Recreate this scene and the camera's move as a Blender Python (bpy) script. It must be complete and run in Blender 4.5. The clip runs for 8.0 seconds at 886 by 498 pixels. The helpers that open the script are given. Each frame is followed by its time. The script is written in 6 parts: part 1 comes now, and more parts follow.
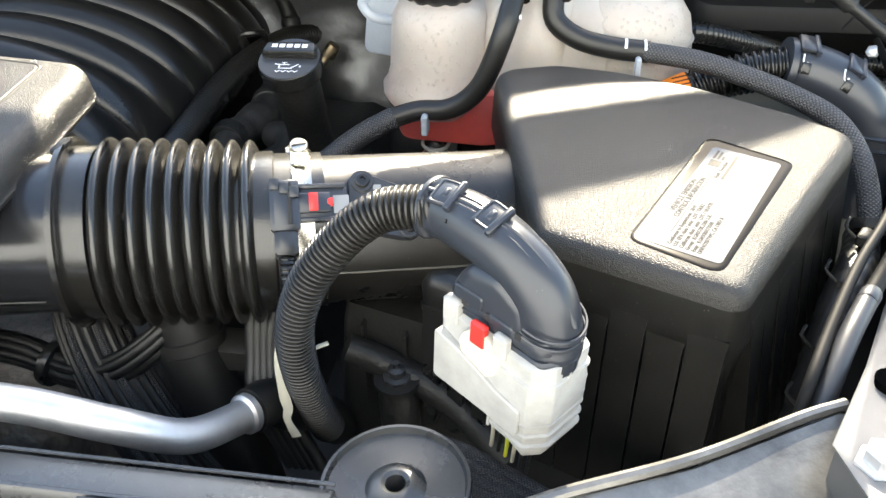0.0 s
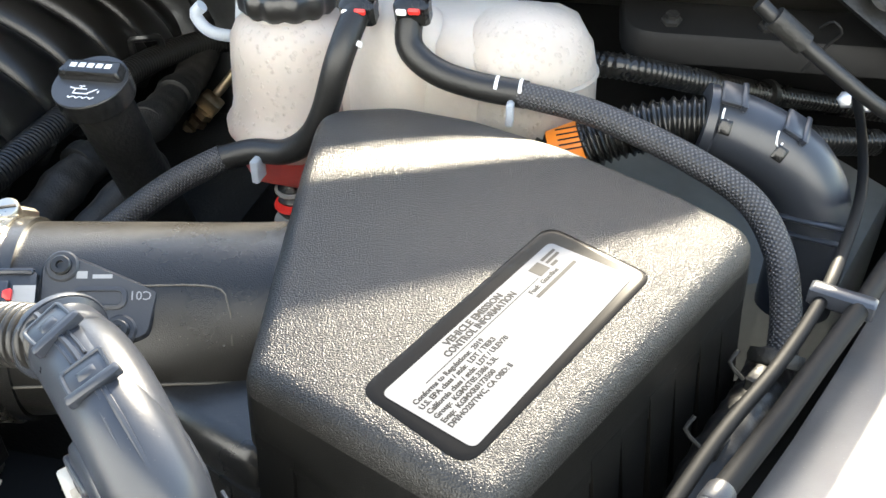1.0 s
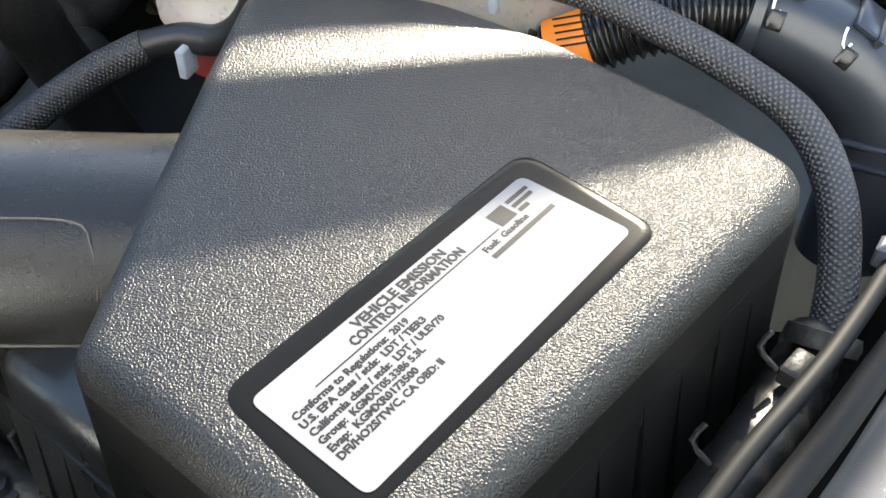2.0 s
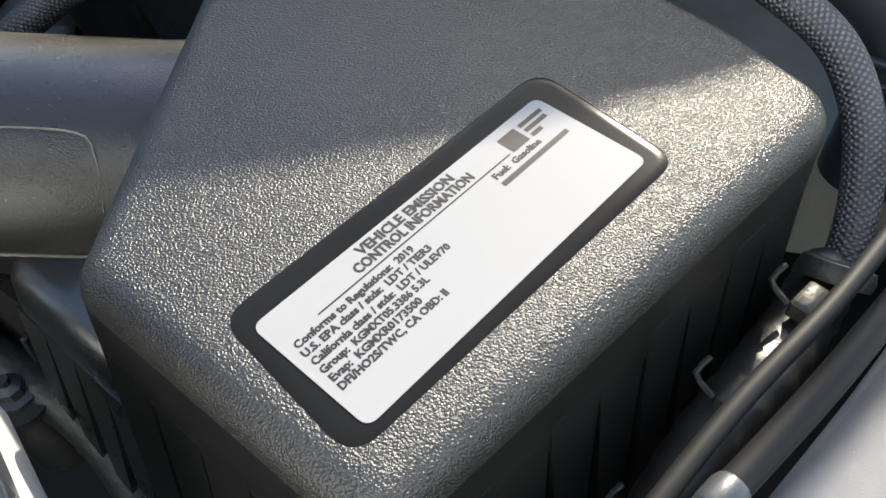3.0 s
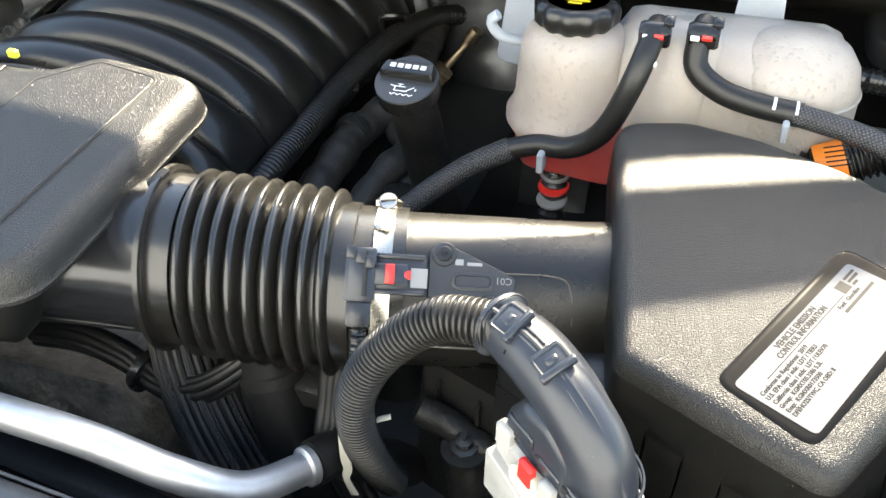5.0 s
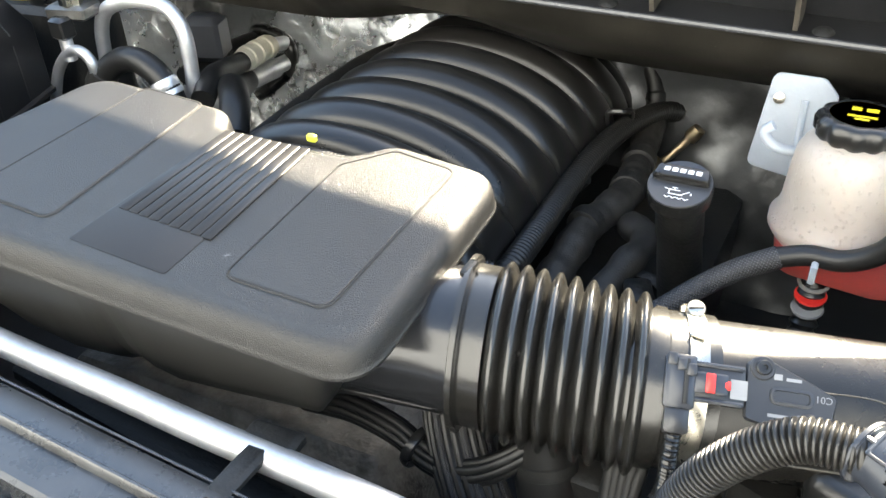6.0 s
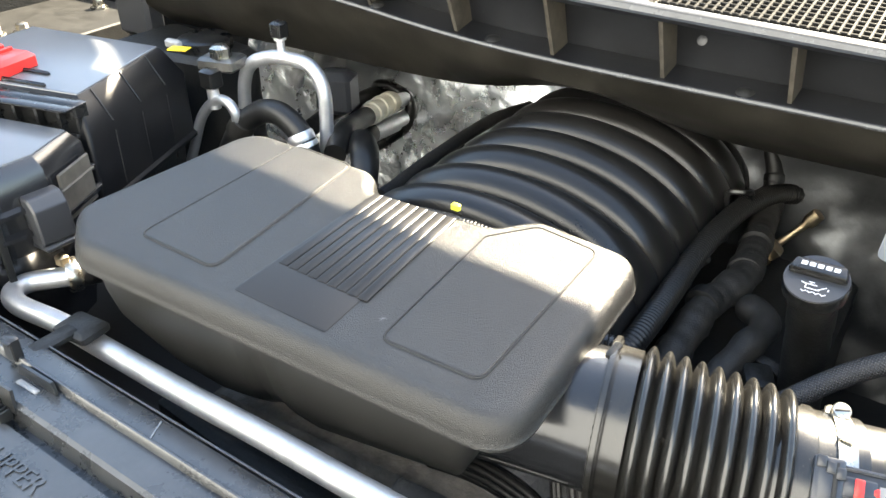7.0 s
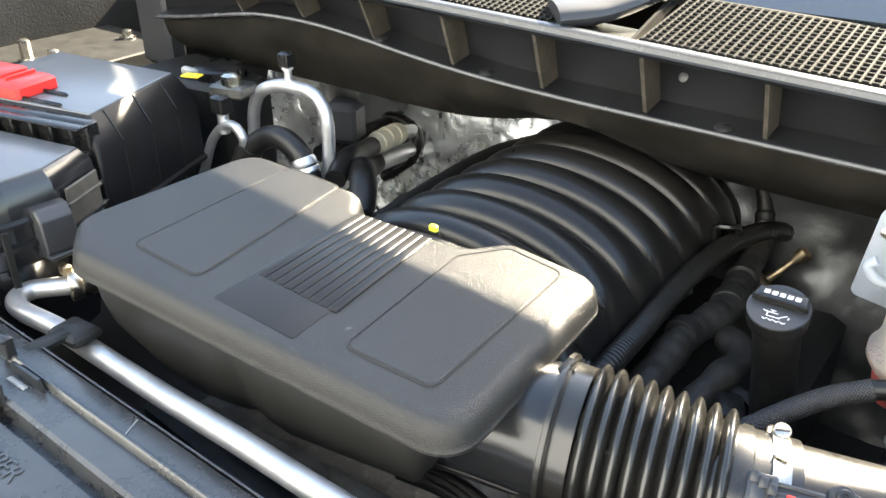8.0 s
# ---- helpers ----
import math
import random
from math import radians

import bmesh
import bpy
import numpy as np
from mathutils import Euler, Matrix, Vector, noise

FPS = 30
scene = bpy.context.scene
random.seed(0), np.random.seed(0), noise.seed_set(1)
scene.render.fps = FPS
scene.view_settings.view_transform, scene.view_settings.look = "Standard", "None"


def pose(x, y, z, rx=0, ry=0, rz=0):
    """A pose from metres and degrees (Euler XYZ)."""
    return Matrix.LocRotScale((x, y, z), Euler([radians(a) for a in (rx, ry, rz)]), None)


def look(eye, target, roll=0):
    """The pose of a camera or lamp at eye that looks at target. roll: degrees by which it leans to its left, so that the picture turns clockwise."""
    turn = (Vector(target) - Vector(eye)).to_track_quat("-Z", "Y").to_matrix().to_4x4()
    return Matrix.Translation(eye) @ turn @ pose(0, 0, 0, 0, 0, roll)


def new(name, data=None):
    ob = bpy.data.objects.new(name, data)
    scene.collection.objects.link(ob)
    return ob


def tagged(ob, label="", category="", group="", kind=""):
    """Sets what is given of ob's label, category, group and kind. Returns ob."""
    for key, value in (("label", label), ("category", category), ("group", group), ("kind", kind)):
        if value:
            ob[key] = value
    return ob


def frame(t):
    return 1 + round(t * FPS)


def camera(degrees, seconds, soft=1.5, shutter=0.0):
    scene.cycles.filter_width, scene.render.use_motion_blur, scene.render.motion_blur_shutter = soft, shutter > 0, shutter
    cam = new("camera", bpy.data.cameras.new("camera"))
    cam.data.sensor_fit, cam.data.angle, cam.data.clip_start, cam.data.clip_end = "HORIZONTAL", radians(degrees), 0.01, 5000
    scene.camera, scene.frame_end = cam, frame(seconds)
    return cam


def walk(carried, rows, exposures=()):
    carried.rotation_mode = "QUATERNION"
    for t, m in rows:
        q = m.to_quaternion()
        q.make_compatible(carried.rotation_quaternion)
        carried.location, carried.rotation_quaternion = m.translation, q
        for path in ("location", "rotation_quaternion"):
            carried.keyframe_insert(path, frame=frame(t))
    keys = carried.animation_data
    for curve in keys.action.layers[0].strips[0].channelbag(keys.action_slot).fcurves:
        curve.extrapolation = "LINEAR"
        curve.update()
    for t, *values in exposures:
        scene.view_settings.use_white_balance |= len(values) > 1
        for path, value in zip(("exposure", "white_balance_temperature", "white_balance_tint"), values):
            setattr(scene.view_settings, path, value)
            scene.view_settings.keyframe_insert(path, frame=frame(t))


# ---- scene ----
cam = camera(56.0, 8.0)
# seconds, eye, a point ahead, the way that is up in the picture
PATH = [
    (0, (0.1130, -0.1087, 1.3827), (-0.0014, 0.7167, 0.8298), (-0.0607, 0.5497, 0.8331)),
    (0.5, (0.1925, -0.0310, 1.3609), (0.0393, 0.7882, 0.8082), (-0.0820, 0.5468, 0.8333)),
    (1, (0.2563, 0.0884, 1.3494), (0.0809, 0.8985, 0.7900), (-0.1164, 0.5472, 0.8289)),
    (1.5, (0.2697, 0.1721, 1.2961), (0.0807, 0.9483, 0.6946), (-0.1409, 0.5848, 0.7989)),
    (3, (0.2700, 0.2110, 1.2993), (0.0847, 0.8497, 0.5525), (-0.2172, 0.7145, 0.6650)),
    (3.5, (0.2646, 0.2054, 1.3109), (0.0686, 0.8267, 0.5522), (-0.2315, 0.7225, 0.6514)),
    (4, (0.2455, 0.1461, 1.3651), (0.0329, 0.7679, 0.6114), (-0.2375, 0.7153, 0.6572)),
    (4.5, (0.2241, 0.0737, 1.4375), (-0.0111, 0.7343, 0.7245), (-0.2247, 0.6767, 0.7011)),
    (5, (0.1416, -0.0076, 1.4484), (-0.1412, 0.7201, 0.8234), (-0.1969, 0.5936, 0.7803)),
    (5.2, (0.1092, -0.0294, 1.4538), (-0.1961, 0.7024, 0.8445), (-0.2019, 0.5756, 0.7924)),
    (6.3, (-0.0220, -0.0834, 1.4946), (-0.4667, 0.6321, 0.9559), (-0.2471, 0.4801, 0.8417)),
    (6.5, (-0.0374, -0.0933, 1.5025), (-0.4988, 0.6172, 0.9711), (-0.2539, 0.4681, 0.8464)),
    (7, (-0.0433, -0.1180, 1.5272), (-0.5336, 0.5868, 1.0145), (-0.2805, 0.4293, 0.8585)),
    (7.5, (-0.0323, -0.1234, 1.5328), (-0.5512, 0.5796, 1.0465), (-0.2820, 0.3963, 0.8737)),
    (8, (0.0264, -0.1155, 1.5244), (-0.5098, 0.5855, 1.0541), (-0.2827, 0.3759, 0.8825)),
]


def held(eye, ahead, up):
    back = (Vector(eye) - Vector(ahead)).normalized()
    right = Vector(up).cross(back).normalized()
    turn = Matrix((right, back.cross(right), back)).transposed().to_4x4()
    return Matrix.Translation(eye) @ turn


walk(cam, [(t, held(eye, ahead, up)) for t, eye, ahead, up in PATH], [(0.0, 3.7, 7250, 6), (1.0, 3.8, 7150, 6), (1.5, 3.8, 7050, 6), (3.0, 3.48, 7000, 6), (4.2, 3.62, 7250, 6), (5.0, 3.72, 7400, 6), (6.5, 4.15, 7450, 6), (8.0, 3.88, 7450, 6)])

# ---------------------------------------------------------------- light
SUN_AZ, SUN_EL = radians(6), radians(35.5)
SUN = Vector((math.sin(SUN_AZ) * math.cos(SUN_EL), math.cos(SUN_AZ) * math.cos(SUN_EL), math.sin(SUN_EL)))
world = bpy.data.worlds.new("sky")
scene.world = world
world.use_nodes = True
wn = world.node_tree
sky = wn.nodes.new("ShaderNodeTexSky")
sky.sky_type = "NISHITA"
sky.sun_disc = False
sky.sun_elevation = SUN_EL
sky.sun_rotation = SUN_AZ
sky.air_density, sky.dust_density = 1.0, 1.2
wn.links.new(sky.outputs[0], wn.nodes["Background"].inputs[0])
wn.nodes["Background"].inputs[1].default_value = 0.07
lamp = bpy.data.lights.new("sun", "SUN")
lamp.energy, lamp.angle, lamp.color = 4.2, radians(0.22), (1.0, 0.92, 0.80)
sun = new("sun", lamp)
sun.matrix_world = look(SUN * 5, (0, 0, 0))

# ---------------------------------------------------------------- materials


def mat(name, color, rough=0.5, metal=0.0, var=0.25, var_scale=9.0, grain=0.0, grain_scale=900.0, kind="noise",
        spec=0.5, speck=0.0, speck_color=(0.35, 0.31, 0.26), rough_var=0.08, coat=0.0, dent=0.0, relief=0.9, dent_scale=19.0, dent_detail=5.0):
    """Colour with broad variation, fine relief and a few pale specks of dust, in metres."""
    m = bpy.data.materials.new(name)
    m.use_nodes = True
    nt = m.node_tree
    b = nt.nodes["Principled BSDF"]
    N, K = nt.nodes.new, nt.links.new
    tc = N("ShaderNodeTexCoord")
    big = N("ShaderNodeTexNoise")
    big.inputs["Scale"].default_value = var_scale
    big.inputs["Detail"].default_value = 6
    big.inputs["Roughness"].default_value = 0.65
    K(tc.outputs["Object"], big.inputs["Vector"])
    ramp = N("ShaderNodeMapRange")
    ramp.inputs["From Min"].default_value, ramp.inputs["From Max"].default_value = 0.3, 0.7
    ramp.inputs["To Min"].default_value, ramp.inputs["To Max"].default_value = 1 - var, 1 + var
    K(big.outputs["Fac"], ramp.inputs["Value"])
    col = N("ShaderNodeMix")
    col.data_type, col.blend_type = "RGBA", "MULTIPLY"
    col.inputs[0].default_value = 1.0
    col.inputs[6].default_value = (*color, 1)
    K(ramp.outputs[0], col.inputs[7])
    out = col.outputs[2]
    if speck:
        sp = N("ShaderNodeTexNoise")
        sp.inputs["Scale"].default_value = 800.0
        sp.inputs["Detail"].default_value = 3
        K(tc.outputs["Object"], sp.inputs["Vector"])
        cut = N("ShaderNodeMapRange")
        cut.inputs["From Min"].default_value, cut.inputs["From Max"].default_value = 0.71, 0.78
        cut.inputs["To Max"].default_value = speck
        K(sp.outputs["Fac"], cut.inputs["Value"])
        mx = N("ShaderNodeMix")
        mx.data_type = "RGBA"
        K(cut.outputs[0], mx.inputs[0])
        K(out, mx.inputs[6])
        mx.inputs[7].default_value = (*speck_color, 1)
        out = mx.outputs[2]
    K(out, b.inputs["Base Color"])
    rr = N("ShaderNodeMapRange")
    rr.inputs["To Min"].default_value, rr.inputs["To Max"].default_value = max(0.02, rough - rough_var), min(1, rough + rough_var)
    K(big.outputs["Fac"], rr.inputs["Value"])
    K(rr.outputs[0], b.inputs["Roughness"])
    b.inputs["Metallic"].default_value = metal
    b.inputs["Specular IOR Level"].default_value = spec
    b.inputs["Coat Weight"].default_value = coat
    normal = None
    if grain:
        if kind == "cells":
            g = N("ShaderNodeTexVoronoi")
            g.feature = "SMOOTH_F1"
            g.inputs["Smoothness"].default_value = 0.6
            height = g.outputs["Distance"]
        else:
            g = N("ShaderNodeTexNoise")
            g.inputs["Detail"].default_value = 1.5
            height = g.outputs["Fac"]
        g.inputs["Scale"].default_value = grain_scale
        K(tc.outputs["Object"], g.inputs["Vector"])
        bump = N("ShaderNodeBump")
        bump.inputs["Strength"].default_value = grain
        bump.inputs["Distance"].default_value = relief / grain_scale
        K(height, bump.inputs["Height"])
        normal = bump
    if dent:
        d = N("ShaderNodeTexNoise")
        d.inputs["Scale"].default_value = dent_scale
        d.inputs["Detail"].default_value = dent_detail
        K(tc.outputs["Object"], d.inputs["Vector"])
        bump2 = N("ShaderNodeBump")
        bump2.inputs["Strength"].default_value = dent
        bump2.inputs["Distance"].default_value = 0.02
        K(d.outputs["Fac"], bump2.inputs["Height"])
        if normal:
            K(normal.outputs[0], bump2.inputs["Normal"])
        normal = bump2
    if normal:
        K(normal.outputs[0], b.inputs["Normal"])
    return m


def braid(name, dark, light, pitch=0.0026, rough=0.5):
    """A woven sleeve: two sets of slanting strands over the tube's own length and girth."""
    m = bpy.data.materials.new(name)
    m.use_nodes = True
    nt = m.node_tree
    b = nt.nodes["Principled BSDF"]
    N, K = nt.nodes.new, nt.links.new
    uv = N("ShaderNodeUVMap")
    waves = []
    for turn in (38, -38):
        mp = N("ShaderNodeMapping")
        mp.inputs["Rotation"].default_value = (0, 0, radians(turn))
        mp.inputs["Scale"].default_value = (1 / pitch,) * 3
        K(uv.outputs[0], mp.inputs["Vector"])
        w = N("ShaderNodeTexWave")
        w.inputs["Scale"].default_value = 0.32
        w.inputs["Distortion"].default_value = 0.4
        K(mp.outputs[0], w.inputs["Vector"])
        waves.append(w)
    mul = N("ShaderNodeMath")
    mul.operation = "MULTIPLY"
    K(waves[0].outputs["Fac"], mul.inputs[0])
    K(waves[1].outputs["Fac"], mul.inputs[1])
    mx = N("ShaderNodeMix")
    mx.data_type = "RGBA"
    K(mul.outputs[0], mx.inputs[0])
    mx.inputs[6].default_value = (*dark, 1)
    mx.inputs[7].default_value = (*light, 1)
    K(mx.outputs[2], b.inputs["Base Color"])
    b.inputs["Roughness"].default_value = rough
    bump = N("ShaderNodeBump")
    bump.inputs["Strength"].default_value = 0.8
    bump.inputs["Distance"].default_value = 0.001
    K(mul.outputs[0], bump.inputs["Height"])
    K(bump.outputs[0], b.inputs["Normal"])
    return m


def milky(name, color, through_color, depth=0.5, rough=0.35, drops=False):
    """Cloudy moulded plastic that lets part of the light through."""
    m = mat(name, color, rough, var=0.2, var_scale=14, spec=0.5, grain=0.12, grain_scale=300.0, kind="cells")
    nt = m.node_tree
    b = nt.nodes["Principled BSDF"]
    if drops:
        tc = nt.nodes.new("ShaderNodeTexCoord")
        cells = nt.nodes.new("ShaderNodeTexVoronoi")
        cells.inputs["Scale"].default_value = 190.0
        nt.links.new(tc.outputs["Object"], cells.inputs["Vector"])
        dome = nt.nodes.new("ShaderNodeMapRange")
        dome.inputs["From Min"].default_value, dome.inputs["From Max"].default_value = 0.36, 0.20
        nt.links.new(cells.outputs["Distance"], dome.inputs["Value"])
        lift = nt.nodes.new("ShaderNodeBump")
        lift.inputs["Strength"].default_value = 0.7
        lift.inputs["Distance"].default_value = 0.0012
        nt.links.new(dome.outputs[0], lift.inputs["Height"])
        nt.links.new(lift.outputs[0], b.inputs["Normal"])
    b.inputs["Subsurface Weight"].default_value = depth
    b.inputs["Subsurface Radius"].default_value = through_color
    b.inputs["Subsurface Scale"].default_value = 0.02
    glow = nt.nodes.new("ShaderNodeBsdfTranslucent")
    glow.inputs["Color"].default_value = (*[0.5 + 0.5 * c for c in color], 1)
    mix = nt.nodes.new("ShaderNodeMixShader")
    mix.inputs[0].default_value = 0.4
    nt.links.new(b.outputs[0], mix.inputs[1])
    nt.links.new(glow.outputs[0], mix.inputs[2])
    nt.links.new(mix.outputs[0], nt.nodes["Material Output"].inputs["Surface"])
    return m


M_GRAIN = mat("grained_black_plastic", (0.0105, 0.0101, 0.0094), 0.31, grain=1.0, grain_scale=1250, relief=1.0, var=0.12, rough_var=0.03, speck=0.12, spec=0.42)
M_COVER = mat("cover_plastic", (0.0150, 0.0146, 0.0140), 0.29, grain=1.0, grain_scale=1100, relief=1.05, rough_var=0.03, var=0.14, speck=0.2, spec=0.42)
M_BLACK = mat("black_plastic", (0.011, 0.011, 0.011), 0.28, var=0.3, grain=0.06, grain_scale=300, speck=0.15)
M_DULL = mat("dull_black_plastic", (0.013, 0.013, 0.0125), 0.5, var=0.4, grain=0.2, grain_scale=240, speck=0.25, spec=0.35)
M_DUSTY = mat("dusty_black_plastic", (0.075, 0.066, 0.053), 0.65, var=0.5, var_scale=24, grain=0.2, speck=0.7)
M_RUBBER = mat("black_rubber", (0.0115, 0.0112, 0.0105), 0.27, var=0.3, grain=0.06, grain_scale=260, speck=0.2)
M_SATIN = mat("satin_patch", (0.012, 0.011, 0.010), 0.42, var=0.2, grain=0.1, grain_scale=900, speck=0.35, spec=0.32)
M_HOSE = mat("hose_rubber", (0.010, 0.010, 0.010), 0.42, var=0.3, grain=0.12, grain_scale=500, speck=0.2, spec=0.4)
M_CLOTH = mat("wrapped_tape", (0.020, 0.019, 0.0175), 0.58, var=0.5, var_scale=60, grain=0.3, grain_scale=500, speck=0.5, spec=0.35)
M_MANIFOLD = mat("manifold_plastic", (0.0105, 0.010, 0.0095), 0.30, var=0.2, grain=0.05, grain_scale=420, speck=0.12, spec=0.42)
M_NAVY = mat("slate_plastic", (0.022, 0.0255, 0.033), 0.33, var=0.15, grain=0.04, grain_scale=900, speck=0.2)
M_GREY = mat("dark_grey_plastic", (0.024, 0.025, 0.028), 0.38, var=0.15, grain=0.1, speck=0.15)
M_WHITE = mat("ivory_plastic", (0.33, 0.326, 0.31), 0.5, var=0.14, var_scale=60, grain=0.1, spec=0.3, speck=0.3, speck_color=(0.16, 0.15, 0.13))
M_CREAM = mat("cream_plastic", (0.48, 0.45, 0.36), 0.5, var=0.08)
M_RED = mat("red_plastic", (0.65, 0.03, 0.025), 0.4, var=0.1)
M_YELLOW = mat("yellow_print", (0.75, 0.55, 0.02), 0.5, var=0.05)
M_TAGYELLOW = mat("yellow_green_plastic", (0.55, 0.6, 0.05), 0.5, var=0.1)
M_ORANGE = mat("orange_label", (0.8, 0.22, 0.02), 0.5, var=0.05)
M_PAPER = mat("label_paper", (0.155, 0.155, 0.16), 0.55, var=0.015, spec=0.06, rough_var=0.03)
M_INK = mat("black_ink", (0.008, 0.008, 0.009), 0.6, var=0.05, spec=0.15)
M_PRINT = mat("white_print", (0.7, 0.7, 0.7), 0.6, var=0.05)
M_SMOOTHBLACK = mat("smooth_black_frame", (0.006, 0.006, 0.006), 0.16, var=0.15, speck=0.04, spec=0.05, rough_var=0.03)
M_ALU = mat("aluminium", (0.66, 0.66, 0.67), 0.46, metal=0.9, var=0.12, var_scale=40, grain=0.06, grain_scale=500, rough_var=0.08)
M_STEEL = mat("zinc_steel", (0.50, 0.47, 0.41), 0.28, metal=1.0, var=0.15, var_scale=60, grain=0.06)
M_BRASS = mat("tarnished_brass", (0.45, 0.36, 0.24), 0.4, metal=1.0, var=0.3, var_scale=80)
M_FOIL = mat("foil_blanket", (0.58, 0.60, 0.61), 0.27, metal=0.85, var=0.2, var_scale=7, grain=0.03, grain_scale=120, dent=0.5, dent_scale=14, dent_detail=3.0, speck=0.15, spec=0.7)
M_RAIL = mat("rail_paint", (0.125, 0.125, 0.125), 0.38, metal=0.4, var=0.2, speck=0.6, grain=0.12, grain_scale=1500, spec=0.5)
# much darker than the right rail, with more pale specks
M_RAILDARK = mat("dark_dusty_rail_paint", (0.015, 0.0148, 0.0142), 0.6, var=0.5, var_scale=30, speck=0.8, grain=0.3, grain_scale=400, spec=0.2)
M_BARE = mat("bare_steel", (0.155, 0.150, 0.140), 0.34, metal=0.7, var=0.4, var_scale=30, grain=0.08, grain_scale=500, spec=0.3, dent=0.10, dent_scale=24, dent_detail=1.0)
# black lid plastic paled to carry the skylight on upward faces
M_LITTOP = mat("lit_lid_top", (0.098, 0.102, 0.110), 0.32, var=0.15, grain=0.06, grain_scale=900, speck=0.25)
M_ENGINE = mat("dirty_casting", (0.10, 0.088, 0.072), 0.6, metal=0.2, var=0.6, var_scale=30, grain=0.4, grain_scale=150, dent=0.6)
M_PALEGREY = mat("worn_grey_print", (0.22, 0.22, 0.22), 0.55, var=0.2)
M_SHROUD = mat("grey_black_shroud", (0.031, 0.032, 0.033), 0.28, var=0.4, var_scale=22, grain=0.05, grain_scale=900, speck=0.35, spec=0.62)
M_DUCT = mat("dusty_duct_plastic", (0.0105, 0.0098, 0.0088), 0.28, grain=0.4, grain_scale=1500, var=0.25, speck=0.5, spec=0.42)
M_BELLOWS = mat("dusty_bellows_rubber", (0.0125, 0.0120, 0.0110), 0.24, var=0.35, var_scale=30, grain=0.05, grain_scale=700, speck=0.4, spec=0.6)
M_CONDUIT = mat("dull_conduit_plastic", (0.0125, 0.0120, 0.0112), 0.34, var=0.35, var_scale=40, grain=0.08, grain_scale=700, speck=0.3, spec=0.42)
M_MESH = mat("grille_plastic", (0.012, 0.0117, 0.011), 0.6, var=0.3, spec=0.05, speck=0.15)
M_BOWL = mat("smooth_bowl_plastic", (0.014, 0.0137, 0.013), 0.40, var=0.2, grain=0.05, grain_scale=600, speck=0.2, spec=0.4)
M_CABLE = mat("cable_sheath", (0.006, 0.006, 0.006), 0.6, var=0.3, spec=0.16)
M_GLOSS = mat("glossy_black_plastic", (0.012, 0.0125, 0.014), 0.2, var=0.25, grain=0.03, grain_scale=900, speck=0.2, spec=0.6)
M_COWL = mat("dusty_cowl_plastic", (0.0085, 0.009, 0.0105), 0.36, var=0.4, var_scale=16, grain=0.1, grain_scale=600, speck=0.55, speck_color=(0.16, 0.14, 0.11), spec=0.36)
# pale edge colour; on the cowl it stands in for sheen and sunlight
M_LIP = mat("pale_edge_plastic", (0.05, 0.052, 0.057), 0.26, var=0.25, var_scale=30, speck=0.3)
M_RIB = mat("dusty_rib_plastic", (0.036, 0.031, 0.024), 0.6, var=0.6, var_scale=60, speck=0.6)
M_FLANGE = mat("painted_flange", (0.015, 0.0138, 0.0115), 0.34, var=0.5, var_scale=20, speck=0.5, spec=0.3, dent=0.06, dent_scale=22, dent_detail=1.0)
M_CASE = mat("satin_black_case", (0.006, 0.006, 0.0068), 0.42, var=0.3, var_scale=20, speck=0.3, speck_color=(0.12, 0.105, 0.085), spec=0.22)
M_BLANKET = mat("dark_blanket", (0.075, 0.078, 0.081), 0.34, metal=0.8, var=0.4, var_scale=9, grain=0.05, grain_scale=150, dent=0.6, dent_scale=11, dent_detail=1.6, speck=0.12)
M_BOXWALL = mat("satin_box_wall", (0.0066, 0.0065, 0.0061), 0.36, grain=0.3, grain_scale=1500, var=0.3, var_scale=30, speck=0.4, spec=0.17)
M_VOID = mat("hole_black", (0.002, 0.002, 0.002), 0.9, var=0.2, spec=0.0)
M_BULKHEAD = mat("black_bulkhead", (0.006, 0.006, 0.006), 0.6, var=0.5, spec=0.2, speck=0.15)
M_DARK = mat("dark_undertray", (0.012, 0.012, 0.012), 0.8, var=0.4)
M_LEDGE = mat("pale_primer", (0.17, 0.172, 0.158), 0.45, var=0.2, var_scale=14, speck=0.3, speck_color=(0.08, 0.075, 0.06))
# for the added shade sheets, pale blue so the lid's reflections stay bluish
M_SHADESHEET = milky("pale_shade_sheet", (0.60, 0.74, 0.90), (0.6, 0.8, 1.0), 0.0, 0.8)
M_SHADESHEET.node_tree.nodes["Mix Shader"].inputs[0].default_value = 0.8
# half-clear material of the added sheet that weakens the sun
M_SUNDIMMER = milky("half_clear_sheet", (0.52, 0.62, 0.74), (0.6, 0.8, 1.0), 0.0, 0.8)
dimmer = M_SUNDIMMER.node_tree
clear_part = dimmer.nodes.new("ShaderNodeBsdfTransparent")
dimmer_mix = dimmer.nodes.new("ShaderNodeMixShader")
dimmer_mix.inputs[0].default_value = 0.40
dimmer.links.new(clear_part.outputs[0], dimmer_mix.inputs[1])
dimmer.links.new(dimmer.nodes["Material Output"].inputs["Surface"].links[0].from_socket, dimmer_mix.inputs[2])
dimmer.links.new(dimmer_mix.outputs[0], dimmer.nodes["Material Output"].inputs["Surface"])
# grey of the added bounce wall; its tone sets the fill light
M_BOUNCE = mat("grey_bounce_wall", (0.34, 0.37, 0.42), 0.9, var=0.06, var_scale=2)
M_GROUND = mat("driveway_concrete", (0.27, 0.27, 0.268), 0.9, var=0.3, var_scale=3, grain=0.5, grain_scale=120)
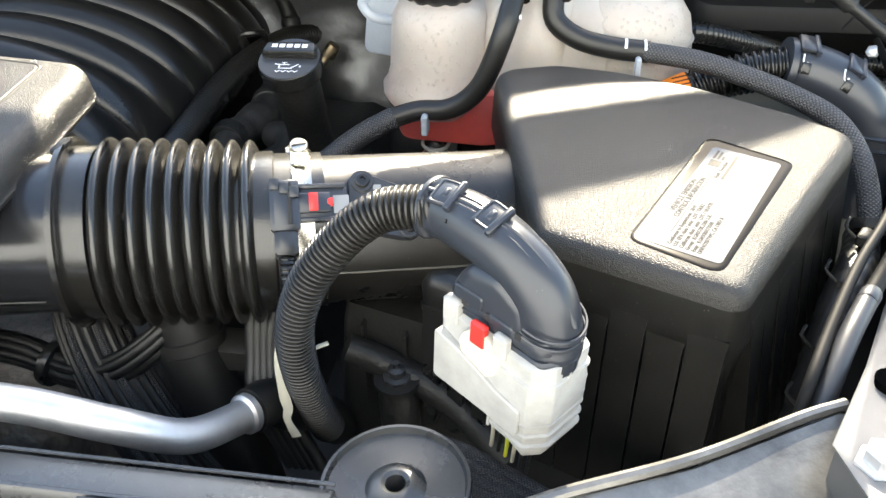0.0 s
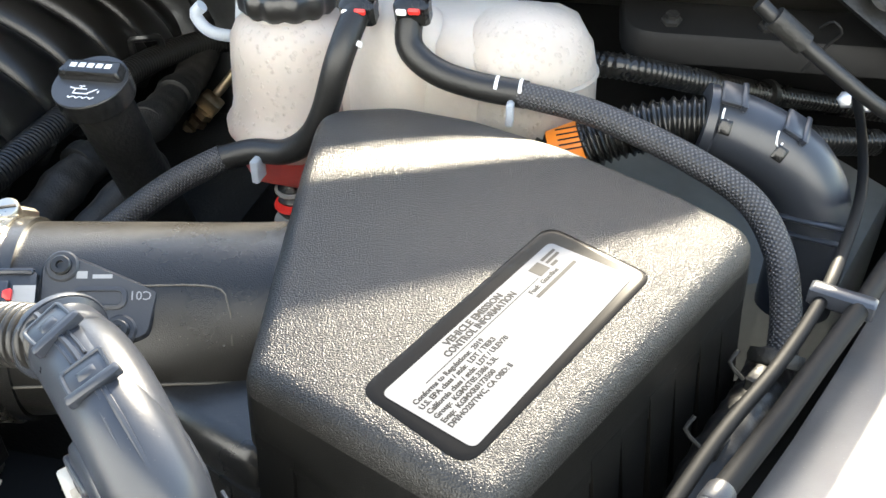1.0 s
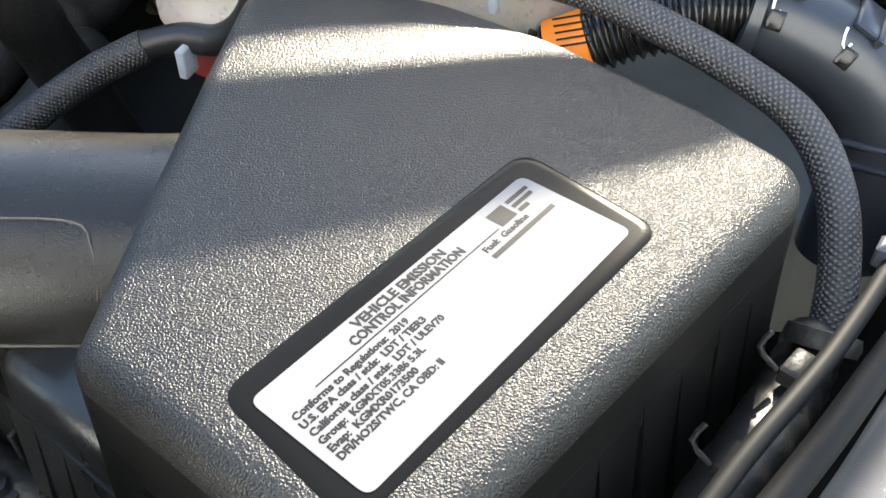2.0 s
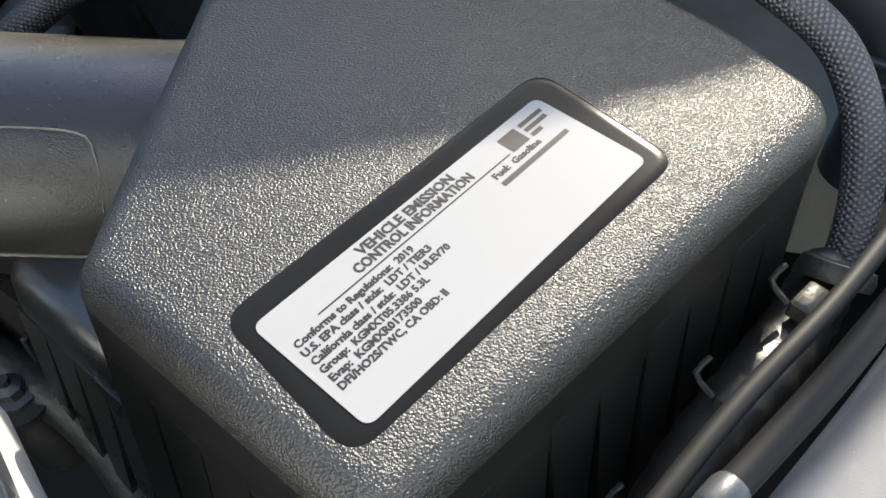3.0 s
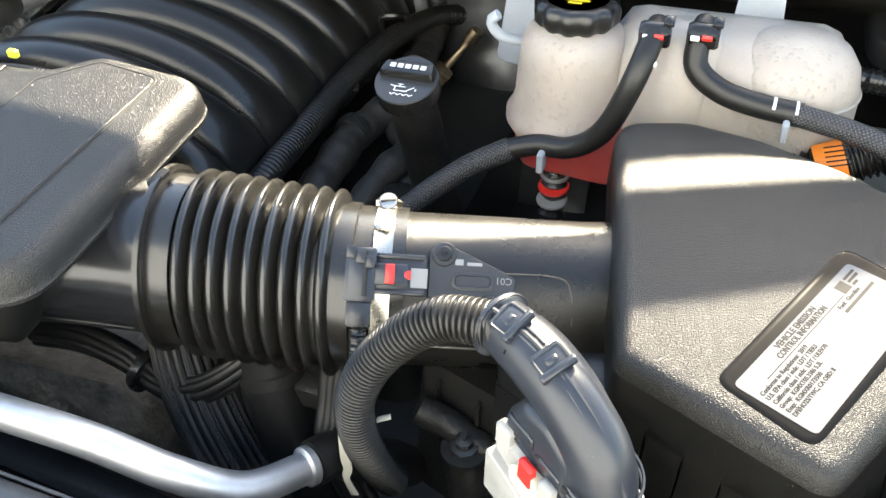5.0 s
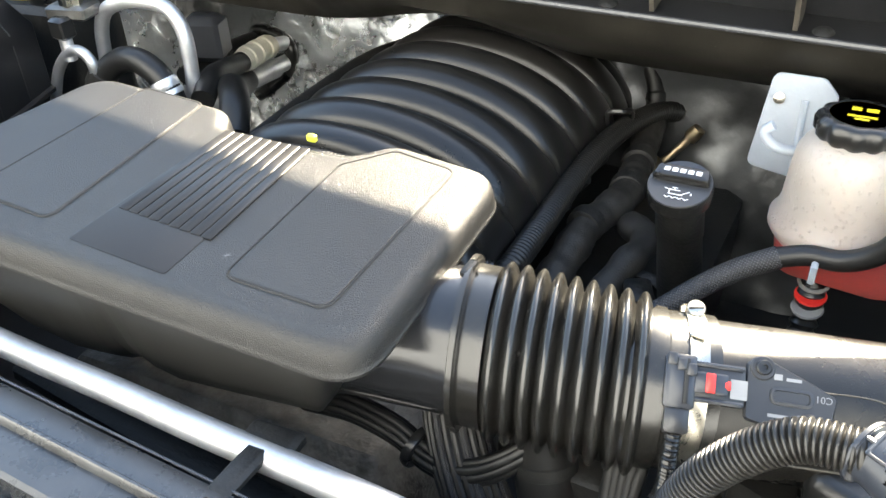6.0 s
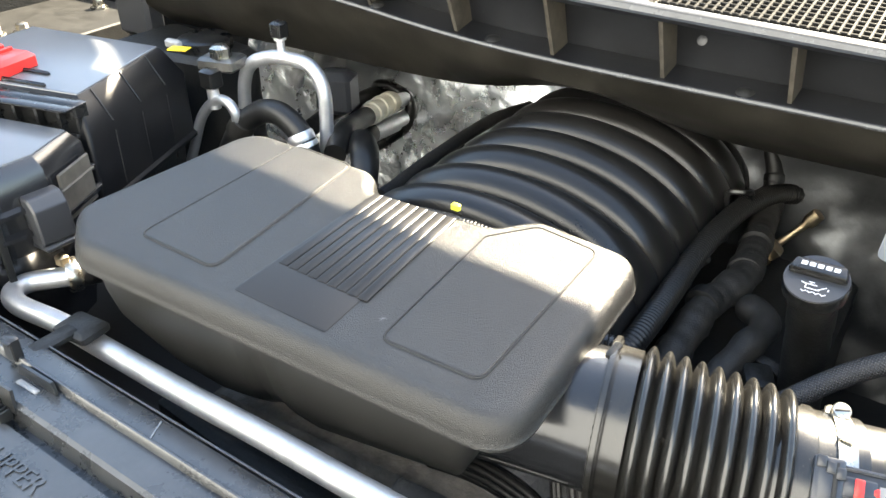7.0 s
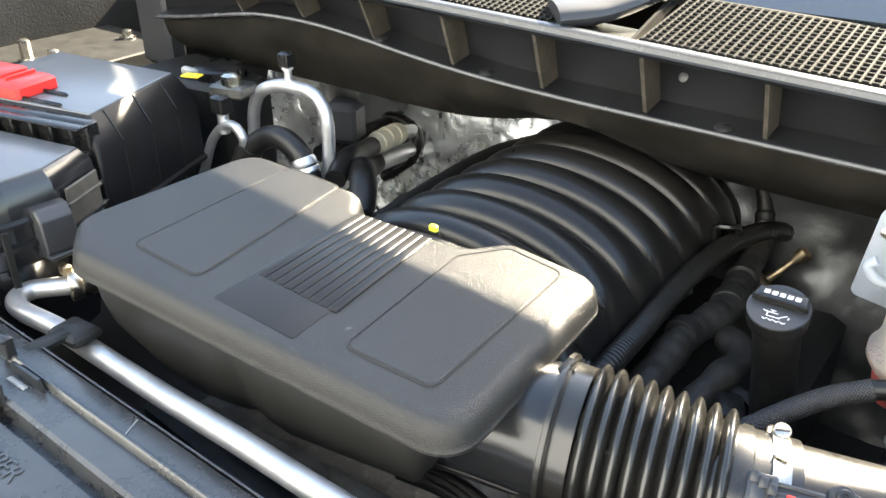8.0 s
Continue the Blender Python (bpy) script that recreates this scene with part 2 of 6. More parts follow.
M_TANK = milky("milky_tank", (0.51, 0.465, 0.42), (1.0, 0.75, 0.55), 0.55)
M_TANKDROPS = milky("milky_tank_with_drops", (0.50, 0.455, 0.41), (1.0, 0.75, 0.55), 0.55, drops=True)
M_TANKRED = milky("coolant_filled_plastic", (0.62, 0.10, 0.09), (1.0, 0.25, 0.2), 0.5)
M_CLEAR = milky("pale_blue_plastic", (0.42, 0.46, 0.51), (0.8, 0.9, 1.0), 0.4)
M_BRAID = braid("braided_sleeve", (0.009, 0.009, 0.010), (0.095, 0.095, 0.102))
M_BRAIDFINE = braid("fine_braid", (0.009, 0.009, 0.010), (0.075, 0.075, 0.081), 0.0018)

glass = bpy.data.materials.new("windscreen_glass")
glass.use_nodes = True
gb = glass.node_tree.nodes["Principled BSDF"]
gb.inputs["Base Color"].default_value = (0.02, 0.025, 0.03, 1)
gb.inputs["Roughness"].default_value = 0.03
gb.inputs["Coat Weight"].default_value = 1.0

# ---------------------------------------------------------------- mesh helpers


def thing(name, label, category, at=(0, 0, 0), group="", kind=""):
    ob = new(name)
    ob.location = at
    ob.empty_display_size = 0.02
    return tagged(ob, label, category, group, kind)


def part(name, bm, material, parent=None, label="", sharp=40):
    """One bmesh, in world metres, as one mesh object under a thing or a part."""
    bmesh.ops.recalc_face_normals(bm, faces=bm.faces)
    me = bpy.data.meshes.new(name)
    bm.to_mesh(me)
    bm.free()
    me.materials.append(material)
    me.shade_smooth()
    me.set_sharp_from_angle(angle=radians(sharp))
    ob = new(name, me)
    if parent is not None:
        ob.parent = parent
        ob.matrix_parent_inverse = Matrix.Translation(parent.location).inverted()
    if label:
        tagged(ob, label)
    return ob


def solo(name, bm, material, label, category, group="", kind="", sharp=40):
    return tagged(part(name, bm, material, None, "", sharp), label, category, group, kind)


def spline(points, step=0.004):
    """A smooth line through the points, in even steps."""
    P = [Vector(p) for p in points]
    P = [2 * P[0] - P[1], *P, 2 * P[-1] - P[-2]]
    dense = []
    for i in range(1, len(P) - 2):
        a, b, c, d = P[i - 1:i + 3]
        for k in range(24):
            t = k / 24
            dense.append(0.5 * (2 * b + (c - a) * t + (2 * a - 5 * b + 4 * c - d) * t * t + (3 * b - a - 3 * c + d) * t ** 3))
    dense.append(P[-2])
    run = [0.0]
    for a, b in zip(dense, dense[1:]):
        run.append(run[-1] + (b - a).length)
    n = max(2, round(run[-1] / step))
    out, j = [], 0
    for i in range(n + 1):
        s = run[-1] * i / n
        while j < len(run) - 2 and run[j + 1] < s:
            j += 1
        f = (s - run[j]) / max(1e-9, run[j + 1] - run[j])
        out.append(dense[j].lerp(dense[j + 1], min(1, max(0, f))))
    return out


def tube(points, r, seg=14, step=0.004, shape=None, smooth=True, bm=None, caps=True, squash=None, face=None):
    """A hose along the points. shape(s, length): a factor on r at s metres along it. squash: (across, up) factors. face: a way that all its rings look."""
    bm = bm or bmesh.new()
    line = spline(points, step) if smooth else [Vector(p) for p in points]
    uvl = bm.loops.layers.uv.verify()
    total = sum((b - a).length for a, b in zip(line, line[1:]))
    t0 = (line[1] - line[0]).normalized()
    side = t0.cross(Vector((0, 0, 1)))
    if side.length < 0.1:
        side = t0.cross(Vector((0, 1, 0)))
    side.normalize()
    rings, s, marks = [], 0.0, []
    for i, p in enumerate(line):
        tan = (line[min(i + 1, len(line) - 1)] - line[max(i - 1, 0)]).normalized()
        if face is not None:
            tan = face
        side = (side - tan * side.dot(tan)).normalized()
        up = side.cross(tan)
        if i:
            s += (p - line[i - 1]).length
        k = r * (shape(s, total) if shape else 1.0)
        sx, sy = squash or (1, 1)
        rings.append([bm.verts.new(p + k * (sx * math.cos(a) * side + sy * math.sin(a) * up)) for a in (2 * math.pi * j / seg for j in range(seg))])
        marks.append(s)
    girth = 2 * math.pi * r
    for i in range(len(rings) - 1):
        for j in range(seg):
            f = bm.faces.new((rings[i][j], rings[i][(j + 1) % seg], rings[i + 1][(j + 1) % seg], rings[i + 1][j]))
            for lp, (u, v) in zip(f.loops, ((marks[i], j), (marks[i], j + 1), (marks[i + 1], j + 1), (marks[i + 1], j))):
                lp[uvl].uv = (u, v / seg * girth)
    if caps:
        bm.faces.new(rings[0])
        bm.faces.new(rings[-1])
    return bm


def ribs(pitch, depth, sharp=1.0):
    """For tube(): rings at the pitch, with valleys of that depth."""
    def shape(s, total):
        return 1 - depth * (0.5 - 0.5 * math.cos(2 * math.pi * s / pitch)) ** sharp
    return shape


def rounded(corners, r, n=5):
    """A polygon with rounded corners; r one radius or one for each corner."""
    out = []
    for i, c in enumerate(corners):
        rad = r[i] if isinstance(r, (list, tuple)) else r
        c = Vector(c).to_2d()
        a = (Vector(corners[i - 1]).to_2d() - c)
        b = (Vector(corners[(i + 1) % len(corners)]).to_2d() - c)
        la, lb = a.length, b.length
        a.normalize(), b.normalize()
        ang = a.angle(b)
        d = min(rad / math.tan(ang / 2), 0.45 * la, 0.45 * lb)
        p, q = c + a * d, c + b * d
        for k in range(n + 1):
            t = k / n
            out.append((1 - t) ** 2 * p + 2 * t * (1 - t) * c + t * t * q)
    return out


def inset(poly, d):
    n, out = len(poly), []
    area = sum(poly[i - 1].x * poly[i].y - poly[i].x * poly[i - 1].y for i in range(n))
    sgn = 1 if area > 0 else -1
    for i in range(n):
        a, b = poly[i] - poly[i - 1], poly[(i + 1) % n] - poly[i]
        if a.length < 1e-7:
            a = b
        if b.length < 1e-7:
            b = a
        na = Vector((-a.y, a.x)).normalized() * sgn
        nb = Vector((-b.y, b.x)).normalized() * sgn
        m = (na + nb).normalized()
        out.append(poly[i] + m * d / max(0.45, m.dot(na)))
    return out


def soft(corners, r, n=5):
    """An outline for slab() by its corners, rounded anew at every inset."""
    return {"corners": corners, "r": r, "n": n}


def outline(shape, d):
    """The outline, moved inwards by d."""
    if not isinstance(shape, dict):
        return inset([Vector(p).to_2d() for p in shape], d)
    c = [Vector(p).to_2d() for p in shape["corners"]]
    k = len(c)
    area = sum(c[i - 1].x * c[i].y - c[i].x * c[i - 1].y for i in range(k))
    radii = []
    for i in range(k):
        r = shape["r"][i] if isinstance(shape["r"], (list, tuple)) else shape["r"]
        a, b = c[i] - c[i - 1], c[(i + 1) % k] - c[i]
        convex = (a.x * b.y - a.y * b.x) * area > 0
        radii.append(max(0.0015, r - d if convex else r + d))
    return rounded(inset(c, d), radii, shape["n"])


def flat(z):
    return lambda x, y: z


def slab(poly, levels, zf, bm=None, close=(True, True), xf=None):
    """A loft of one outline: levels of (inset, height over zf)."""
    bm = bm or bmesh.new()
    rings = []
    for d, h in levels:
        rings.append([bm.verts.new((p.x, p.y, zf(p.x, p.y) + h)) for p in outline(poly, d)])
    n = len(rings[0])
    for a, b in zip(rings, rings[1:]):
        for j in range(n):
            bm.faces.new((a[j], a[(j + 1) % n], b[(j + 1) % n], b[j]))
    if close[0]:
        bm.faces.new(rings[0])
    if close[1]:
        bm.faces.new(rings[-1])
    if xf is not None:
        bmesh.ops.transform(bm, matrix=xf, verts=[v for r in rings for v in r])
    return bm


def box(size, at=(0, 0, 0), bevel=0.002, turn=None, bm=None, taper=1.0):
    """A box with bevelled edges, its middle at the place; turn: a rotation."""
    bm = bm or bmesh.new()
    w, d, h = size
    b = min(bevel, 0.45 * min(size))
    m = Matrix.Translation(at) @ (turn.to_4x4() if turn is not None else Matrix())
    rings = []
    for z, k in ((-h / 2, b), (-h / 2 + b, 0), (h / 2 - b, 0), (h / 2, b)):
        s = 1 + (taper - 1) * (z / h + 0.5)
        x, y = (w / 2 - k) * s, (d / 2 - k) * s
        c = b * 0.6
        pts = [(x - c, -y), (x, -y + c), (x, y - c), (x - c, y), (-x + c, y), (-x, y - c), (-x, -y + c), (-x + c, -y)]
        rings.append([bm.verts.new(m @ Vector((px, py, z))) for px, py in pts])
    for a, q in zip(rings, rings[1:]):
        for j in range(8):
            bm.faces.new((a[j], a[(j + 1) % 8], q[(j + 1) % 8], q[j]))
    bm.faces.new(rings[0]), bm.faces.new(rings[-1])
    return bm


def basis(z, x=(1, 0, 0)):
    """A rotation whose z and, as far as can be, x point these ways."""
    z = Vector(z).normalized()
    x = Vector(x)
    x = (x - z * x.dot(z)).normalized()
    return Matrix((x, z.cross(x), z)).transposed()


def lathe(profile, at, axis=(0, 0, 1), seg=28, bm=None, lobes=0, lobe_depth=0.0, a0=0.0, a1=2 * math.pi, xdir=(1, 0, 0)):
    """Turned shape: (radius, height) along the axis from the place."""
    bm = bm or bmesh.new()
    m = Matrix.Translation(at) @ basis(axis, xdir if abs(Vector(axis).normalized().dot(Vector(xdir))) < 0.95 else (0, 1, 0)).to_4x4()
    rings = []
    full = a1 - a0 > 6.28
    cnt = seg if full else seg + 1
    for r, h in profile:
        ring = []
        for j in range(cnt):
            a = a0 + (a1 - a0) * j / seg
            k = r * (1 - lobe_depth * (0.5 - 0.5 * math.cos(lobes * a))) if lobes else r
            ring.append(bm.verts.new(m @ Vector((k * math.cos(a), k * math.sin(a), h))))
        rings.append(ring)
    for a, b in zip(rings, rings[1:]):
        for j in range(seg):
            q = (j + 1) % cnt
            bm.faces.new((a[j], a[q], b[q], b[j]))
    if full:
        if profile[0][0] > 1e-5:
            bm.faces.new(rings[0])
        if profile[-1][0] > 1e-5:
            bm.faces.new(rings[-1])
    return bm


def letters(text, size, m, thick=0.00012, bold=0.0):
    """Lettering in the built-in font as a bmesh, lying in the plane of the pose m."""
    cu = bpy.data.curves.new("letters", "FONT")
    cu.body, cu.size, cu.extrude, cu.resolution_u = text, size, thick, 2
    cu.offset = bold
    ob = bpy.data.objects.new("letters", cu)
    scene.collection.objects.link(ob)
    bpy.context.view_layer.update()
    me = bpy.data.meshes.new_from_object(ob.evaluated_get(bpy.context.evaluated_depsgraph_get()))
    bm = bmesh.new()
    bm.from_mesh(me)
    bmesh.ops.transform(bm, matrix=m, verts=bm.verts)
    bpy.data.objects.remove(ob)
    bpy.data.meshes.remove(me)
    return bm


def bars(rows, bm=None):
    """Plain printed bars: (pose, width, height)."""
    bm = bm or bmesh.new()
    for m, w, h in rows:
        v = [bm.verts.new(m @ Vector(p)) for p in ((0, 0, 0), (w, 0, 0), (w, h, 0), (0, h, 0))]
        bm.faces.new(v)
    return bm

# ---------------------------------------------------------------- the large structure

ground = solo("ground", slab([(-60, -60), (60, -60), (60, 60), (-60, 60)], [(0, -0.1), (0, 0)], flat(0.0)), M_GROUND,
              "grey concrete ground under the truck", "ground", kind="structure")

# wall added behind the camera to reflect sunlight onto the front faces
solo("wall_bounce", box((16, 0.3, 6.0), (-1.0, -4.2, 3.0)), M_BOUNCE, "added unseen grey wall that bounces sunlight onto the truck", "wall", kind="structure")

# the bay's floor and sides, dark and below everything
solo("floor", slab([(-1.75, -0.05), (0.75, -0.05), (0.75, 1.15), (-1.75, 1.15)], [(0, -0.02), (0, 0)], flat(0.72)), M_DARK,
     "dark undertray below the engine", "floor", kind="structure")
solo("wall_left", box((0.03, 1.5, 0.9), (-1.76, 0.5, 0.95)), M_DULL, "dark inner wing panel beside the battery", "wall", kind="structure")
solo("wall_right", box((0.03, 1.3, 0.5), (0.62, 0.5, 0.78)), M_BULKHEAD, "dark inner wing panel beside the air box", "wall", kind="structure")
solo("wall_front", box((2.4, 0.02, 0.5), (-0.5, -0.06, 0.6)), M_DULL, "dark radiator carrier at the front of the bay", "wall", kind="structure")


def foil_sheet(xa, xb, nx):
    """The crinkled blanket on the bulkhead."""
    bm = bmesh.new()
    nz = 26
    grid = []
    for i in range(nx + 1):
        col = []
        for j in range(nz + 1):
            x, z = xa + (xb - xa) * i / nx, 0.72 + 0.42 * j / nz
            p = Vector((x * 9, z * 9, 3.0))
            y = 1.09 - 0.27 * (1.12 - z) + 0.018 * noise.noise(p) + 0.006 * abs(noise.noise(p * 2.7)) - 0.05 * max(0, z - 1.0)
            col.append(bm.verts.new((x, y, z)))
        grid.append(col)
    for i in range(nx):
        for j in range(nz):
            bm.faces.new((grid[i][j], grid[i + 1][j], grid[i + 1][j + 1], grid[i][j + 1]))
    geom = bmesh.ops.extrude_face_region(bm, geom=bm.faces[:])
    bmesh.ops.translate(bm, vec=(0, 0.02, 0), verts=[g for g in geom["geom"] if isinstance(g, bmesh.types.BMVert)])
    return bm


wall_rear = solo("wall_rear", foil_sheet(-1.35, -0.43, 62), M_FOIL, "bulkhead behind the engine under a crinkled silver foil blanket", "wall", kind="structure", sharp=60)
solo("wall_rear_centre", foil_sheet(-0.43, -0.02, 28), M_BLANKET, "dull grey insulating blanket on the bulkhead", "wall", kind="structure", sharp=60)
solo("wall_rear_right", box((0.72, 0.03, 0.5), (0.34, 1.09, 0.93)), M_BULKHEAD, "dark painted bulkhead beside the foil blanket", "wall", kind="structure")
for gx, gz in ((-0.872, 1.005), (-0.70, 0.86)):
    part("grommet", lathe([(0.012, 0), (0.011, 0.006), (0.006, 0.008), (0.005, 0.012), (0.0, 0.013)], (gx, 1.072, gz), (0, -1, 0.05), 14), M_RUBBER, wall_rear, "black rubber grommet")


solo("wall_rear_back", box((2.6, 0.03, 0.75), (-0.5, 1.16, 0.88)), M_BULKHEAD, "dark painted steel bulkhead behind the blanket", "wall", kind="structure")


def lip_z(x):
    """Height of the cowl's lower lip along the bay."""
    t = (x + 0.5) / 0.75
    return 1.187 - 0.012 * (x + 0.5) + 0.03 * math.exp(-((x + 0.95) / 0.25) ** 2) - (0.10 * max(0, -1.05 - x) ** 1.2)


def cowl_top(x):
    return 1.283 - 0.035 * (x + 0.5) - 0.06 * max(0, -0.75 - x)


def strip(xs, sections):
    """A long moulding: sections(x) gives its profile (y, z) at x."""
    bm = bmesh.new()
    rings = [[bm.verts.new((x, y, z)) for y, z in sections(x)] for x in xs]
    n = len(rings[0])
    for a, b in zip(rings, rings[1:]):
        for j in range(n):
            bm.faces.new((a[j], a[(j + 1) % n], b[(j + 1) % n], b[j]))
    bm.faces.new(rings[0]), bm.faces.new(rings[-1])
    return bm


cowl = thing("cowl_panel", "black plastic cowl panel with dusty ribs under the windscreen", "cowl", (-0.4, 0.8, 1.2), kind="structure")
XS = [-1.32 + 2.0 * i / 60 for i in range(61)]


def cowl_face(x):
    a, b = lip_z(x), cowl_top(x)
    back = 0.03 * max(0, x - 0.0)
    return [(0.800 + back, a), (0.790 + back, a + 0.004), (0.791 + back, a + 0.010), (0.834 + back, a + 0.018), (0.816 + back, b - 0.012), (0.766 + back, b - 0.008),
            (0.762 + back, b - 0.003), (0.766 + back, b + 0.003), (0.775 + back, b + 0.004), (0.85 + back, b + 0.0), (0.85 + back, a)]


part("face", strip(XS, cowl_face), M_COWL, cowl)
part("lower_band", strip(XS, lambda x: [(0.803, lip_z(x) - 0.001), (0.812, lip_z(x) - 0.03), (0.86, 1.108 + 0.03 * math.exp(-((x + 0.5) / 0.12) ** 2)),
                                         (0.90, 1.10 + 0.03 * math.exp(-((x + 0.5) / 0.12) ** 2)), (1.10, 1.13), (1.10, 1.17), (0.83, lip_z(x) - 0.001)]), M_FLANGE, cowl)
# the lip's sky reflection and the trim's sunlight, as paler strips
part("lip", tube([(x, 0.7905 + 0.03 * max(0, x), lip_z(x) + 0.007) for x in XS], 0.0034, 8, 0.03), M_LIP, cowl, "glossy lower lip, paled for its sky sheen")
part("trim", strip(XS, lambda x: [(0.7635 + 0.03 * max(0, x), cowl_top(x) - 0.001), (0.7645 + 0.03 * max(0, x), cowl_top(x) + 0.0050), (0.770 + 0.03 * max(0, x), cowl_top(x) + 0.0070), (0.781 + 0.03 * max(0, x), cowl_top(x) + 0.0070), (0.783 + 0.03 * max(0, x), cowl_top(x) + 0.002)]), M_LIP, cowl, "worn glossy upper edge, paled as if sunlit")
for k in range(-5, 5):
    x = -0.365 + 0.1445 * k
    if not -1.2 < x < 0.55:
        continue
    a, b = lip_z(x), cowl_top(x)
    back = 0.03 * max(0, x)
    bm = slab([(0.798 + back, a + 0.010), (0.838 + back, a + 0.014), (0.836 + back, b - 0.008), (0.769 + back, b - 0.007)], [(0, -0.0025), (0, 0.0025)], flat(0),
              xf=Matrix(((0, 0, 1, x), (1, 0, 0, 0), (0, 1, 0, 0), (0, 0, 0, 1))))
    part("rib", bm, M_RIB, cowl, "dusty rib")
for x in (-0.79, -0.60, -0.27, -0.05):
    part("clip", lathe([(0.011, 0), (0.011, 0.003), (0.008, 0.006), (0.0, 0.007)], (x, 0.803, lip_z(x) + 0.009), (0, -0.1, 1), 14), M_DULL, cowl)
part("screw", lathe([(0.006, 0), (0.006, 0.002), (0.0025, 0.003), (0.0, 0.003)], (-0.332, 0.822, 1.24), (0, -1, 0.3), 12), M_GREY, cowl)


def grille(x0, x1, name):
    """Square mesh in a frame, sloping up towards the glass."""
    g = thing(name, "black plastic square-mesh air grille in the cowl below the windscreen", "grille", ((x0 + x1) / 2, 0.85, 1.28))
    zf = lambda x, y: cowl_top(x) + 0.004 + 0.16 * (y - 0.775)
    step = 0.0098
    n = int((x1 - x0) / step)
    upright = bpy.data.meshes.new("bar")
    bm = box((0.0036, 0.148, 0.006), (0, 0, 0), 0.0008)
    bm.to_mesh(upright)
    bm.free()
    upright.materials.append(M_MESH)
    for i in range(n + 1):
        x = x0 + (x1 - x0) * i / n
        p, q = Vector((x, 0.785, zf(x, 0.785))), Vector((x, 0.93, zf(x, 0.93)))
        bar = new("bar", upright)
        bar.parent = g
        bar.matrix_parent_inverse = Matrix.Translation(g.location).inverted()
        bar.matrix_basis = Matrix.Translation((p + q) / 2) @ basis((0, -0.16, 1), (1, 0, 0)).to_4x4()
    for j in range(14):
        y = 0.79 + 0.0105 * j
        part("cross_bar", box((x1 - x0, 0.0034, 0.006), ((x0 + x1) / 2, y, zf((x0 + x1) / 2, y)), 0.0008, basis((0.035, -0.16, 1))), M_MESH, g)
    part("frame", slab(soft([(x0 - 0.012, 0.778), (x1 + 0.01, 0.778), (x1 + 0.01, 0.94), (x0 - 0.03, 0.94)], 0.006), [(0, -0.012), (0, 0.0), (0.004, 0.0), (0.006, -0.012)], zf, close=(False, False)), M_MESH, g)
    part("well", slab([(x0, 0.832), (x1, 0.832), (x1, 0.935), (x0, 0.935)], [(0, -0.05), (0, -0.045)], zf), M_DARK, g)


grille(-0.375, 0.35, "air_grille")
grille(-0.95, -0.50, "air_grille")
part("bridge", tube([(-0.50, 0.80, 1.295), (-0.46, 0.84, 1.30), (-0.43, 0.90, 1.315), (-0.42, 1.0, 1.33)], 0.036, 16, squash=(1, 0.45)), M_GREY, cowl)
part("trim_lip", tube([(x, 0.768 + 0.03 * max(0, x), cowl_top(x) + 0.004) for x in XS[::4]], 0.0035, 8), M_GREY, cowl, "worn upper edge of the cowl")

solo("windscreen", slab([(-1.4, 0.0), (0.6, 0.0), (0.5, 0.75), (-1.3, 0.75)], [(0, 0), (0, 0.006)], flat(0),
     xf=Matrix.Translation((0, 0.945, 1.30)) @ Matrix.Rotation(radians(32), 4, "X")), glass, "dark windscreen glass mirroring the sky", "windscreen", kind="structure")

# sheets added above the truck, outside the view, only to shade parts of the bay
MAIN_SHADE = [(-1.3, 0.47, 1.133), (-0.76, 0.458, 1.133), (-0.5, 0.436, 1.133), (-0.27, 0.420, 1.131), (-0.21, 0.402, 1.11), (-0.13, 0.386, 1.112), (-0.06, 0.384, 1.112), (-0.045, 0.405, 1.11), (0.02, 0.436, 1.10), (0.089, 0.493, 1.110), (0.222, 0.548, 1.112),
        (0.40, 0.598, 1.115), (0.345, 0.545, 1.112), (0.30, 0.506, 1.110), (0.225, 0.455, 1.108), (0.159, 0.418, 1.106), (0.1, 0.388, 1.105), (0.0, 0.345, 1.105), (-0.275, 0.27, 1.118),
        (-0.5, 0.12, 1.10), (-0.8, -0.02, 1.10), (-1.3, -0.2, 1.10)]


REAR_SHADE = [(0.03, 0.510, 1.111), (0.08, 0.540, 1.112), (0.12, 0.560, 1.113), (0.17, 0.577, 1.114), (0.215, 0.590, 1.114), (0.22, 0.66, 1.114), (0.0, 0.64, 1.114)]

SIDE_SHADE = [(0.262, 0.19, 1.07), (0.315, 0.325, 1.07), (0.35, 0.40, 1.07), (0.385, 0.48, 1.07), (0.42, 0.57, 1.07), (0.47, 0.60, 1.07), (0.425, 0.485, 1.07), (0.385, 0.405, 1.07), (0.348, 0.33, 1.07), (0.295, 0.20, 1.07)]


def shade_sheet(shade, thick=0.015):
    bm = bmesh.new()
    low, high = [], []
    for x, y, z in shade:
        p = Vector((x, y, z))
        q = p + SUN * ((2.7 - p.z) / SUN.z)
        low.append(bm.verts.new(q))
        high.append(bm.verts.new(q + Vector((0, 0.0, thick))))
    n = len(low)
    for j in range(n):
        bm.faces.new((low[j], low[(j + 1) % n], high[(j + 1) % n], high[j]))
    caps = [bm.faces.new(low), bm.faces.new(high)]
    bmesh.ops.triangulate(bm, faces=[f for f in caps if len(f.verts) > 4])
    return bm


